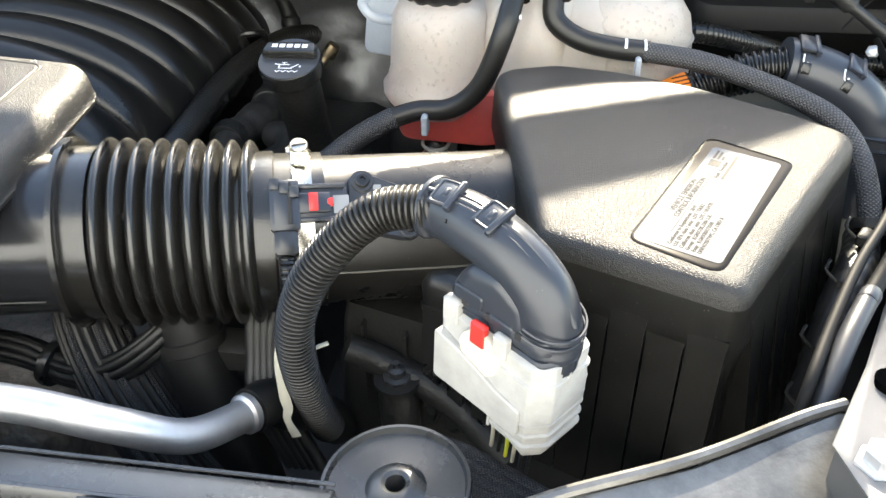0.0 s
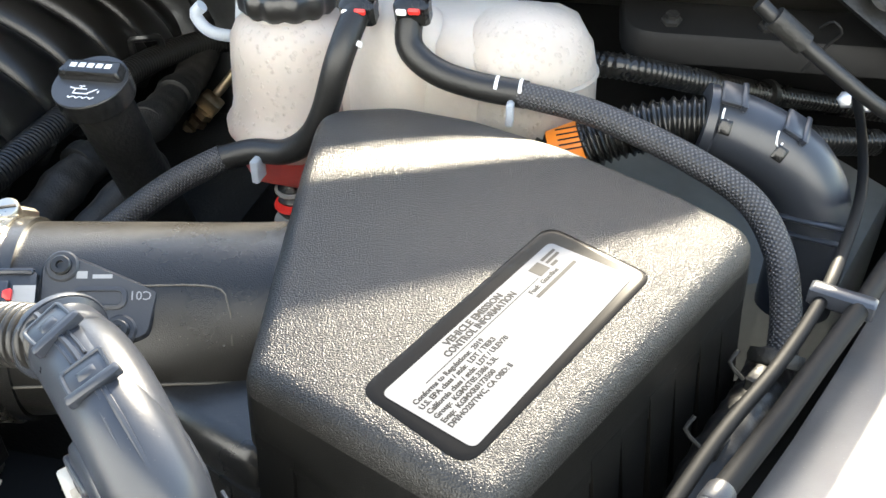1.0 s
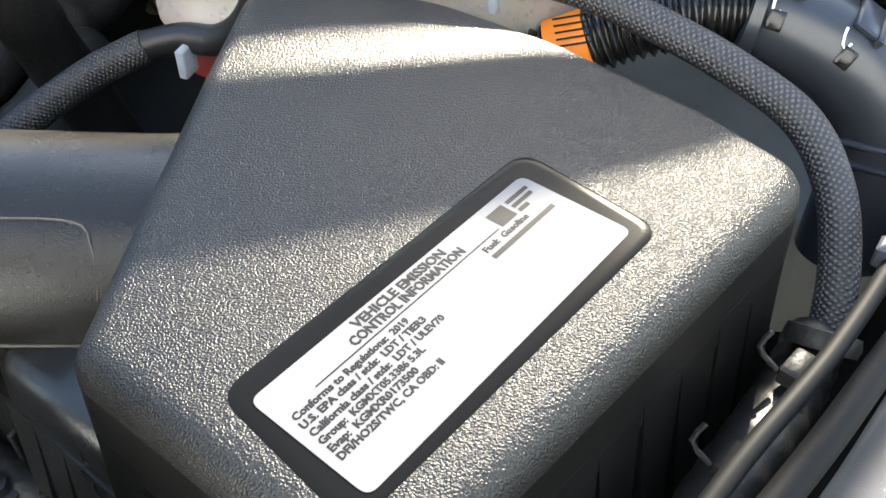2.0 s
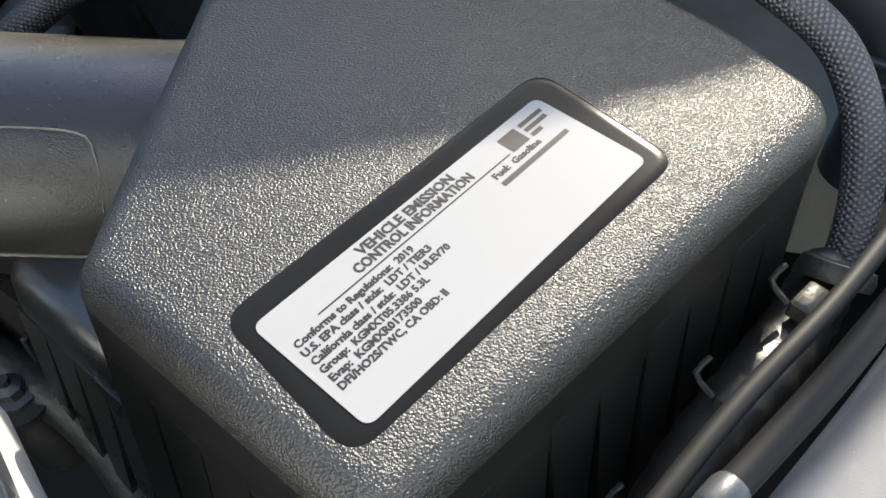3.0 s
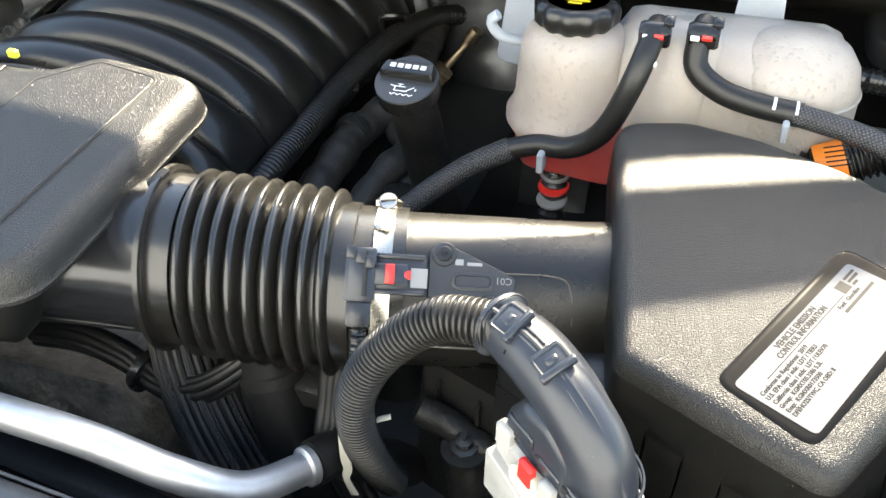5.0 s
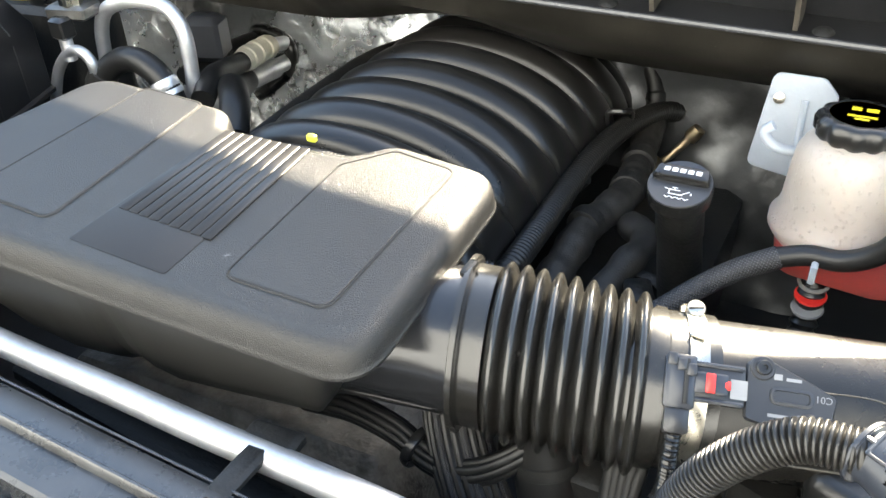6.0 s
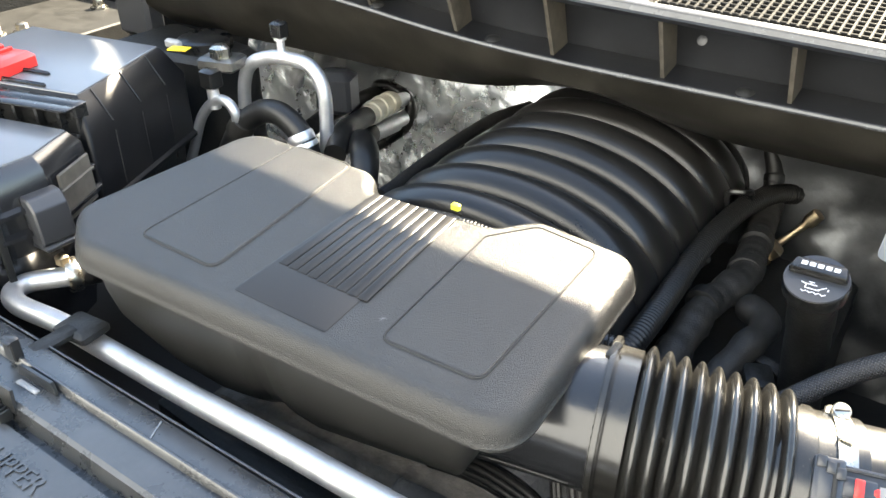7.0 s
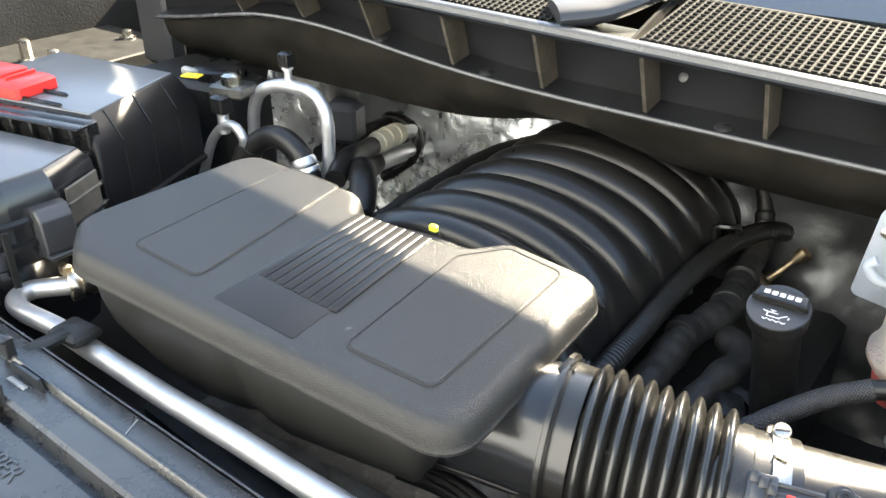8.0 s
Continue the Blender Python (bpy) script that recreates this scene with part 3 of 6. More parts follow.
# more added sheets: battery side, battery corner and radiator shroud in shade
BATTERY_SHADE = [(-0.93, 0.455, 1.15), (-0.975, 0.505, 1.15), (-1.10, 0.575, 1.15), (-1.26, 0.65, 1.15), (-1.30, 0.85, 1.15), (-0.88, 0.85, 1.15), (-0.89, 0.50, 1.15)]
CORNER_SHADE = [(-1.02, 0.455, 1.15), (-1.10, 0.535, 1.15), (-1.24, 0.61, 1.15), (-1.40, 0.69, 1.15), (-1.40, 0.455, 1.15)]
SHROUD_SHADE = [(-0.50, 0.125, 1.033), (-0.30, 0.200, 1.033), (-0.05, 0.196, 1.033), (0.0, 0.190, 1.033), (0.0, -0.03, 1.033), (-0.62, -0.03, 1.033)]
solo("shade_front", shade_sheet(SHROUD_SHADE), M_SHADESHEET, "added unseen sheet shading the radiator shroud", "awning", kind="structure")
solo("shade_battery", shade_sheet(BATTERY_SHADE), M_SHADESHEET, "added unseen sheet shading the battery side", "awning", kind="structure")
solo("shade_corner", shade_sheet(CORNER_SHADE), M_SHADESHEET, "added unseen sheet shading the battery corner", "awning", kind="structure")
solo("shade_side", shade_sheet(SIDE_SHADE), M_SHADESHEET, "added unseen sheet shading the rail cables", "awning", kind="structure")
solo("shade_rear", shade_sheet(REAR_SHADE), M_SHADESHEET, "added unseen sheet shading the rear of the air box lid", "awning", kind="structure")
# a half-clear sheet, added out of view to dim the sun on the lid
DIMMED = [(0.05, 0.18, 1.107), (0.262, 0.19, 1.107), (0.39, 0.51, 1.107), (0.39, 0.58, 1.107), (0.05, 0.46, 1.107)]
solo("sun_dimmer", shade_sheet(DIMMED, 0.0006), M_SUNDIMMER, "added unseen half-clear sheet dimming the sun on the air box lid", "awning", kind="structure")
solo("awning", shade_sheet(MAIN_SHADE), M_SHADESHEET, "added unseen main sheet shading part of the bay", "awning", kind="structure")

solo("wing_ledge", slab(soft([(0.24, 0.80), (0.30, 0.705), (0.352, 0.640), (0.392, 0.655), (0.45, 0.66), (0.52, 0.82), (0.46, 0.90), (0.26, 0.90)], 0.012, 3), [(0.0, -0.10), (0.0, -0.006), (0.004, 0.0)], lambda x, y: 0.962 + 0.05 * (y - 0.7)), M_LEDGE,
     "pale grey painted ledge of the inner wing", "ledge", kind="structure")
# side rails
RAILZ = lambda x, y: 1.058 + 0.10 * (0.3 - y) * (1 if y < 0.3 else 0.15)
rail = solo("rail_right", slab([(0.266, 0.21), (0.304, 0.282), (0.333, 0.345), (0.359, 0.392), (0.388, 0.448), (0.418, 0.508), (0.48, 0.64), (0.56, 0.80), (0.64, 0.80), (0.64, -0.02), (0.30, 0.02)],
     [(0.004, -0.09), (0.002, -0.006), (0.0, -0.002), (0.003, 0.0)], RAILZ), M_RAIL, "speckled grey metal wing rail beside the air box", "rail", kind="structure")
part("hole", lathe([(0.0105, -0.004), (0.0112, 0.0012), (0.0092, 0.0012), (0.0088, 0.0008), (0.0, 0.0006)], (0.312, 0.261, RAILZ(0.312, 0.261) + 0.004), (0, 0.10, 1), 18), M_VOID, rail, "dark round hole")
part("bolt", lathe([(0.013, 0), (0.0125, 0.002), (0.0095, 0.003), (0.0095, 0.010), (0.007, 0.012), (0.0, 0.012)], (0.284, 0.195, RAILZ(0.28, 0.195)), (0, 0, 1), 6, lobes=0), M_ALU, rail, "bright hexagonal bolt")
solo("rail_left", slab([(-1.75, -0.02), (-1.32, -0.02), (-1.42, 0.40), (-1.46, 0.62), (-1.48, 0.95), (-1.75, 0.95)], [(0, -0.1), (0.0, -0.003), (0.003, 0.0)], flat(1.085)), M_RAILDARK,
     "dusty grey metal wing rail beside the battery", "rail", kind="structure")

# ---------------------------------------------------------------- engine cover
COVZ = lambda x, y: 1.12 + 0.0875 * (y - 0.3)
cover = thing("engine_cover", "grained black plastic engine cover with ribbed centre and framed panels", "engine cover", (-0.52, 0.38, 1.0))
TOP = [(-0.252, 0.262), (-0.256, 0.505), (-0.372, 0.520), (-0.405, 0.486), (-0.545, 0.481), (-0.568, 0.516), (-0.768, 0.528), (-0.812, 0.302), (-0.752, 0.256)]
OUT = soft(TOP, [0.04, 0.034, 0.034, 0.03, 0.03, 0.034, 0.045, 0.04, 0.055], 7)
part("top", slab(OUT, [(0.012, -0.0300), (0.0015, -0.0300), (-0.0008, -0.0285), (-0.0012, -0.0255), (-0.0002, -0.0240), (0.0002, -0.0205), (0.0010, -0.0145), (0.0026, -0.0085), (0.0058, -0.0036), (0.0100, -0.0010), (0.0135, -0.0002), (0.017, 0.0)], COVZ), M_COVER, cover)
BOWL = soft([(-0.290, 0.269), (-0.296, 0.49), (-0.40, 0.47), (-0.76, 0.51), (-0.798, 0.31), (-0.745, 0.263), (-0.66, 0.264), (-0.60, 0.2645), (-0.57, 0.265), (-0.55, 0.265), (-0.535, 0.2655), (-0.52, 0.2655), (-0.50, 0.266), (-0.47, 0.2665), (-0.40, 0.267)], [0.03, 0.03, 0.02, 0.03, 0.03, 0.05] + [0.004] * 9, 6)
bowl = part("bowl", slab(BOWL, [(0.085, -0.150), (0.060, -0.147), (0.040, -0.139), (0.025, -0.124), (0.015, -0.102), (0.009, -0.074), (0.006, -0.045), (0.0055, -0.019)],
     COVZ), M_BOWL, cover, "smooth bowl below the lid")
DEPTH = [(-0.85, 0.070), (-0.78, 0.095), (-0.70, 0.150), (-0.63, 0.172), (-0.56, 0.164), (-0.525, 0.155), (-0.47, 0.158), (-0.38, 0.142), (-0.28, 0.120)]
for v in bowl.data.vertices:
    x, y = v.co.x, v.co.y
    (xa, da), (xb, db) = next((p, q) for p, q in zip(DEPTH, DEPTH[1:]) if x <= q[0] or q is DEPTH[-1])
    f = min(1, max(0, (x - xa) / (xb - xa)))
    deep = da + (db - da) * f * f * (3 - 2 * f)
    h = v.co.z - COVZ(x, y)
    v.co.z = COVZ(x, y) - 0.019 + (h + 0.019) / 0.131 * (deep - 0.019)
    if y < 0.36:
        v.co.y += 0.007 * math.exp(-((x + 0.527) / 0.022) ** 2) * min(1, max(0, (-0.03 - h) / 0.05))
# the outlet that turns into the hose
part("outlet", tube([(-0.40, 0.372, 1.035), (-0.34, 0.376, 1.040), (-0.29, 0.380, 1.0435), (-0.262, 0.3835, 1.045), (-0.222, 0.387, 1.0464)], 0.061, 32, shape=lambda s, n: 1.12 - 0.12 * min(1, s / 0.09)), M_GLOSS, cover)
part("outlet_seam", tube([(-0.315, 0.3165, 1.021), (-0.28, 0.3205, 1.0235), (-0.235, 0.3265, 1.0245)], 0.0006, 6), M_BLACK, cover, "thin moulding seam")


def framed(poly, name):
    out = rounded(poly, 0.011, 5)
    zf = lambda x, y: COVZ(x, y) + 0.0002
    p = part(name, slab(out, [(0, -0.001), (0.0003, 0.0003), (0.0012, 0.0009), (0.002, 0.0009)], zf), M_COVER, cover)
    ring = inset([Vector(q) for q in out], -0.0012)
    line = [(q.x, q.y, COVZ(q.x, q.y)) for q in ring]
    part("groove", tube([*line, line[0]], 0.0011, 6, smooth=False, caps=False), M_DARK, p, "dark groove round the panel")


framed([(-0.300, 0.298), (-0.297, 0.490), (-0.362, 0.500), (-0.398, 0.462), (-0.395, 0.298)], "panel")
framed([(-0.592, 0.298), (-0.600, 0.508), (-0.686, 0.514), (-0.700, 0.302)], "panel")
patch = part("centre_patch", slab(soft([(-0.440, 0.280), (-0.443, 0.468), (-0.541, 0.466), (-0.551, 0.284)], 0.003, 3), [(0, -0.001), (0, 0.0003), (0.0006, 0.0006)], COVZ), M_SATIN, cover, "smooth dark centre patch")
for i in range(9):
    x0, x1 = -0.537 + 0.0122 * i, -0.534 + 0.0112 * i
    p, q = Vector((x0, 0.333 - 0.0006 * i, 0)), Vector((x1, 0.474, 0))
    d = (q - p)
    mid = (p + q) / 2
    part("slat", box((0.0106, d.length, 0.0030), (mid.x, mid.y, COVZ(mid.x, mid.y) + 0.0004), 0.0008, basis((0, -0.0872, 1), (d.y, -d.x, 0))), M_SATIN, patch)
# bright scuff and the thin rear lip
part("scuff", bars([(Matrix.Translation((-0.409, 0.318, COVZ(-0.409, 0.318) + 0.0004)) @ Matrix.Rotation(radians(a), 4, "Z"), 0.004, 0.0004) for a in (20, 75, 130, 200, 260)]), M_PALEGREY, cover, "small pale scuff")
tagged(solo("zip_tag", box((0.010, 0.006, 0.009), (-0.456, 0.499, 1.133), 0.002), M_TAGYELLOW, "", ""), "small yellow-green plastic tag behind the engine cover", "tag")

# ---------------------------------------------------------------- intake hose and clamps
def AX(x):
    """The axis of the intake run: the hose bends a little where the duct begins."""
    k = x + 0.085
    return (x, 0.3967 + 0.336 * k, 1.0503 - 0.081 * k) if k > 0 else (x, 0.3967 + 0.071 * k, 1.0503 + 0.028 * k)


FACE = Vector((1, 0.26, -0.03)).normalized()
hose = thing("intake_bellows", "black corrugated rubber intake hose between engine cover and air box", "intake hose", (-0.15, 0.405, 0.97))


def bellows_shape(s, total):
    x = -0.236 + s
    if x < -0.2103:
        return 0.0655
    if x > -0.0911:
        return 0.0580
    k = (x + 0.2103) / 0.01325
    ph = k - math.floor(k)
    return 0.0585 + 0.0130 * (math.sin(math.pi * ph) ** 0.75) - 0.0035 * (x + 0.2) / 0.12


part("collar", tube([AX(-0.2370), AX(-0.2335), AX(-0.2295)], 1.0, 56, 0.0008, shape=lambda q, n: 0.0690 if q < 0.0012 else 0.0722 if q < 0.0060 else 0.0690, face=FACE), M_BELLOWS, hose)
part("cuff", tube([AX(-0.0925), AX(-0.085), AX(-0.065), AX(-0.050)], 1.0, 56, 0.001, shape=lambda q, n: 0.0600 if q < 0.010 else 0.0582), M_BELLOWS, hose)
part("bellows", tube([AX(-0.236 + 0.01 * i) for i in range(18)], 1.0, 56, 0.0009, shape=bellows_shape, face=FACE), M_BELLOWS, hose, sharp=60)


def clamp(x, r, width, name, screw_turn):
    c = thing(name, "bright steel worm-drive hose clamp on the intake hose", "hose clamp", AX(x), group="intake hose clamps")
    a = Vector(AX(x))
    axis = Vector(AX(x + 0.01)) - a
    w = width / 2
    part("band", lathe([(r, -w), (r + 0.0015, -w), (r + 0.0008, -w * 0.6), (r + 0.0008, w * 0.6), (r + 0.0015, w), (r, w), (r - 0.001, 0)], a, axis, 48), M_STEEL, c)
    d = Vector((0, math.sin(radians(screw_turn)), math.cos(radians(screw_turn))))
    d = (d - axis * d.dot(axis) / axis.length_squared).normalized()
    t = d.cross(axis.normalized())
    top = a + d * (r + 0.0015)
    house = part("housing", box((width * 1.1, 0.022, 0.008), top, 0.002, basis(d, (1, 0, 0))), M_STEEL, c)
    head = top + t * 0.016 * (-1 if t.y > 0 else 1) + d * 0.001
    way = (t * (-1 if t.y > 0 else 1) + d * 0.5).normalized()
    part("screw", lathe([(0.0070, -0.006), (0.0070, 0.001), (0.0062, 0.002), (0, 0.0022)], head, way, 16), M_STEEL, house)
    part("slot", box((0.0108, 0.0016, 0.0008), head + way * 0.0024, 0.0002, basis(way, (1, 0.4, 0.3))), M_DARK, house)
    part("strap_end", box((width * 0.8, 0.014, 0.0016), a + (d * 0.75 - t * (-1 if t.y > 0 else 1) * -0.66).normalized() * (r + 0.002), 0.0004, basis((d * 0.75 + t * (-1 if t.y > 0 else 1) * 0.66), (1, 0, 0))), M_STEEL, c)


clamp(-0.0645, 0.0585, 0.013, "hose_clamp", 40)
collar = thing("collar_band", "thin dark band round the engine end of the intake hose", "hose clamp", AX(-0.229))
part("band", lathe([(0.066, -0.003), (0.0685, -0.003), (0.0685, 0.003), (0.066, 0.003)], AX(-0.2335), FACE, 48), M_DULL, collar)
part("lug", box((0.007, 0.020, 0.006), Vector(AX(-0.2335)) + Vector((0, 0.006, 0.0695)), 0.0015), M_DULL, collar)

# ---------------------------------------------------------------- air box
LIDZ = lambda x, y: 1.100 + 0.05 * (y - 0.3)
airbox = thing("air_box", "grained black plastic air filter box with sloping-sided lid", "air filter box", (0.2, 0.43, 0.90))
LID = [(0.2313, 0.2862), (0.345, 0.487), (0.303, 0.5215), (0.232, 0.564), (0.172, 0.588), (0.118, 0.598), (0.063, 0.582), (0.078, 0.50), (0.1115, 0.337)]
LIDO = soft(LID, [0.015, 0.022, 0.05, 0.08, 0.08, 0.05, 0.026, 0.1, 0.013], 7)
part("lid", slab(LIDO, [(-0.0004, -0.0150), (0.0, -0.0115), (0.0010, -0.0072), (0.0034, -0.0034), (0.0072, -0.0010), (0.0095, -0.0003), (0.0122, 0.0)], LIDZ), M_GRAIN, airbox, sharp=50)
part("side_wall", slab(LIDO, [(0.004, -0.185), (0.004, -0.090), (0.0015, -0.062), (-0.0022, -0.046), (-0.0018, -0.038), (-0.0010, -0.024), (-0.0002, -0.0146)], LIDZ), M_BOXWALL, airbox, "satin black lid wall", sharp=50)
BORDER = soft([(0.219, 0.3035), (0.2875, 0.438), (0.2315, 0.4715), (0.166, 0.334)], 0.010, 5)
part("label_frame", slab(BORDER, [(0, -0.002), (0.0, 0.0001), (0.0006, 0.0003), (0.004, 0.0003)], LIDZ), M_SMOOTHBLACK, airbox, "smooth frame round the label")
# buttresses below the smooth band of the walls, with deep tapering gaps between them


def buttress(a, b, c, wide, foot, high, low, zf, lean):
    """A tapering pier on the wall from a to b, its middle c metres along it."""
    a, b = Vector(a), Vector(b)
    d = (b - a).normalized()
    n = Vector((d.y, -d.x))
    bm = bmesh.new()
    rows = []
    for h, w, o in ((high, wide, 0.0016), (high - 0.010, wide * 0.93, 0.0028), (low, foot, lean)):
        for u, out in ((-w / 2, o), (w / 2, o), (w / 2, -0.010), (-w / 2, -0.010)):
            q = a + d * (c + u) + n * out
            rows.append(bm.verts.new((q.x, q.y, zf(q.x, q.y) + h)))
    for k in (0, 4):
        for j in range(4):
            bm.faces.new((rows[k + j], rows[k + (j + 1) % 4], rows[k + 4 + (j + 1) % 4], rows[k + 4 + j]))
    bm.faces.new(rows[:4]), bm.faces.new(rows[8:])
    return bm


for i in range(8):
    part("buttress", buttress((0.2313, 0.2862), (0.345, 0.487), 0.0315 + 0.0248 * i, 0.0246, 0.0100, -0.032 - 0.004 * (i % 2), -0.185, LIDZ, 0.020), M_BOXWALL, airbox)
for i in range(5):
    part("buttress", buttress((0.1115, 0.337), (0.2313, 0.2862), 0.016 + 0.0245 * i, 0.0245, 0.0232, -0.036 - 0.006 * (i % 2), -0.185, LIDZ, 0.014), M_BOXWALL, airbox)
# lower step under the duct
STEPZ = flat(1.037)
part("step", slab(soft([(0.028, 0.374), (0.112, 0.338), (0.16, 0.50), (0.03, 0.50)], 0.018, 5), [(0.004, -0.13), (0.004, -0.050), (-0.001, -0.034), (-0.0006, -0.020), (0.0005, -0.010), (0.004, -0.003), (0.010, 0.0)], STEPZ), M_BLACK, airbox)
for i in range(4):
    part("buttress", buttress((0.028, 0.374), (0.112, 0.338), 0.014 + 0.0212 * i, 0.0210, 0.0095, -0.026, -0.13, STEPZ, 0.014), M_BLACK, airbox)
# round duct stub out of the lid
DAX = Vector((1, 0.336, -0.081)).normalized()
DUP = (Vector((0, 0, 1)) - DAX * DAX.z).normalized()
DFR = DAX.cross(DUP)
if DFR.y > 0:
    DFR = -DFR


def on_duct(x, turn, r=0.0557):
    """A point on the duct's skin, turned from its top towards the front."""
    return Vector(AX(x)) + (DUP * math.cos(turn) + DFR * math.sin(turn)) * r


part("duct", tube([AX(-0.092), AX(-0.084), AX(0.0), AX(0.05), AX(0.075), AX(0.10), AX(0.14)], 0.0555, 40,
                  shape=lambda s, n: 1.0 + 0.10 * max(0, (s - 0.165) / 0.05) ** 2), M_DUCT, airbox, "round duct stub")
part("seam", tube([on_duct(x, 1.62) for x in (-0.05, 0.0, 0.05, 0.10)], 0.0009, 6), M_DUSTY, airbox)
part("mould_line", tube([on_duct(-0.005, 0.62), on_duct(0.045, 0.62), on_duct(0.055, 0.80), on_duct(0.057, 1.20)], 0.0005, 6), M_DUSTY, airbox)

# ---------------------------------------------------------------- printed label on the lid
lab = thing("emission_label", "white printed emission information label on the air box lid", "label", (0.228, 0.384, 1.105))
U = Vector((0.058, 0.122, 0.0061)).normalized()
W = Vector((0, -0.05, 1)).normalized()
V = U.cross(W)
LAB = Matrix.Translation((0.1762, 0.334, LIDZ(0.1762, 0.334) + 0.0004)) @ Matrix((U, -V, W)).transposed().to_4x4()
LW, LH = 0.1345, 0.0484
part("paper", slab(soft([(0, -LH), (LW, -LH), (LW, 0), (0, 0)], 0.004, 5), [(0, 0), (0, 0.00025)], flat(0), xf=LAB), M_PAPER, lab)


def line(text, u, v, width, tall=None):
    """A printed line that begins at u along the label, its foot v below its top edge, that wide."""
    bm = letters(text, 0.005, Matrix(), bold=0.00014)
    xs = [q.co.x for q in bm.verts]
    ys = [q.co.y for q in bm.verts]
    k = width / (max(xs) - min(xs))
    ky = (tall / max(ys)) if tall else k
    m = LAB @ Matrix.Translation((u, -v, 0.0003)) @ Matrix.Diagonal((k, ky, 1, 1)) @ Matrix.Translation((-min(xs), 0, 0))
    bmesh.ops.transform(bm, matrix=m, verts=bm.verts)
    part("printed_line", bm, M_INK, lab)


line("VEHICLE EMISSION", 0.0400, 0.0052, 0.0440, 0.0038)
line("CONTROL INFORMATION", 0.0345, 0.0098, 0.0545, 0.0038)
line("Conforms to Regulations:  2019", 0.0040, 0.0160, 0.0490, 0.0027)
line("U.S. EPA class / stds:  LDT / TIER3", 0.0036, 0.0198, 0.0533, 0.0027)
line("California class / stds:  LDT / ULEV70", 0.0036, 0.0238, 0.0577, 0.0027)
line("Group:  KGMXT05.3386 5.3L", 0.0034, 0.0276, 0.0440, 0.0027)
line("Evap:  KGMXR0173500", 0.0036, 0.0314, 0.0366, 0.0027)
line("DFI/HO2S/TWC, CA OBD: II", 0.0034, 0.0352, 0.0442, 0.0027)
line("Fuel:  Gasoline", 0.0932, 0.0160, 0.0245, 0.0027)
P_ = lambda u, v: LAB @ Matrix.Translation((u, -v, 0.0004))
part("rule", bars([(P_(0.0160, 0.0118), 0.0895, 0.0005)]), M_INK, lab)
part("maker_mark", bars([(P_(0.1072, 0.0120), 0.0088, 0.0078)]), M_INK, lab, "dark square maker's mark")
part("maker_bars", bars([(P_(0.1180, 0.0062), 0.0125, 0.0018), (P_(0.1180, 0.0092), 0.0115, 0.0018), (P_(0.1180, 0.0122), 0.0055, 0.0018)]), M_INK, lab)
part("number_bar", bars([(P_(0.0928, 0.0200), 0.0355, 0.0020)]), M_INK, lab)

# ---------------------------------------------------------------- air flow sensor on the duct
maf = thing("air_flow_sensor", "dark grey air flow sensor with red-latched plug on the intake duct", "sensor", (-0.005, 0.38, 1.088))
ST = Vector((0.945, 0.3176, -0.0766)).normalized()
SN = Vector((0.266, -0.607, 0.749)).normalized()
SB = basis(SN, ST)
S0 = Vector((0.003, 0.3898, 1.0825))


def on_sensor(a, b, h=0.0):
    return S0 + ST * a + SN.cross(ST) * b + SN * h


SM = Matrix.Translation(S0) @ SB.to_4x4()
part("plate", slab(soft([(-0.026, -0.018), (0.012, -0.026), (0.030, -0.020), (0.034, 0.004), (-0.012, 0.024), (-0.026, 0.022)], [0.004, 0.006, 0.008, 0.004, 0.004, 0.008], 4),
                   [(0, -0.012), (0, 0.003), (0.0012, 0.0045)], flat(0), xf=SM), M_GREY, maf)
for a, b in ((-0.0155, 0.0172), (0.0155, -0.0173)):
    boss = part("boss", lathe([(0.0085, -0.01), (0.0085, 0.005), (0.0075, 0.006), (0.0, 0.006)], on_sensor(a, b), SN, 18), M_GREY, maf)
    part("screw", lathe([(0.0052, 0.0055), (0.0052, 0.0085), (0.0045, 0.0092), (0.0022, 0.0092), (0.002, 0.007), (0, 0.007)], on_sensor(a, b), SN, 14), M_BLACK, boss)
part("ridge", slab(soft([(-0.010, -0.006), (0.018, -0.006), (0.018, 0.006), (-0.010, 0.006)], 0.006, 5), [(0, 0.004), (0, 0.0056), (0.0008, 0.006), (0.0022, 0.006), (0.0026, 0.0048)], flat(0), xf=SM), M_GREY, maf)
for a, b, w, h in ((-0.008, 0.0105, 0.0055, 0.004), (0.0, 0.0105, 0.010, 0.0022), (0.008, -0.016, 0.005, 0.005), (-0.011, -0.0145, 0.013, 0.0022)):
    part("print", bars([(SM @ Matrix.Translation((a, b, 0.0048)), w, h)]), M_PALEGREY, maf)
cbm = letters("C01", 0.0068, SM @ Matrix.Translation((0.0305, 0.0035, 0.0049)) @ Matrix.Rotation(radians(180), 4, "Z"))
part("printed_code", cbm, M_PALEGREY, maf)
plug = part("plug", box((0.042, 0.026, 0.018), on_sensor(-0.048, 0.001, 0.0), 0.002, SB), M_GREY, maf, "dark grey plug")
part("plug_head", box((0.020, 0.036, 0.024), on_sensor(-0.070, 0.0, 0.002), 0.0025, SB), M_NAVY, plug)
for k in range(3):
    part("plug_step", box((0.006, 0.008, 0.004), on_sensor(-0.0765 + 0.0065 * k, 0.014 - 0.003 * k, 0.0145), 0.0008, SB), M_GREY, plug)
part("plug_groove", box((0.003, 0.030, 0.002), on_sensor(-0.0665, 0.0, 0.0145), 0.0005, SB), M_DARK, plug)
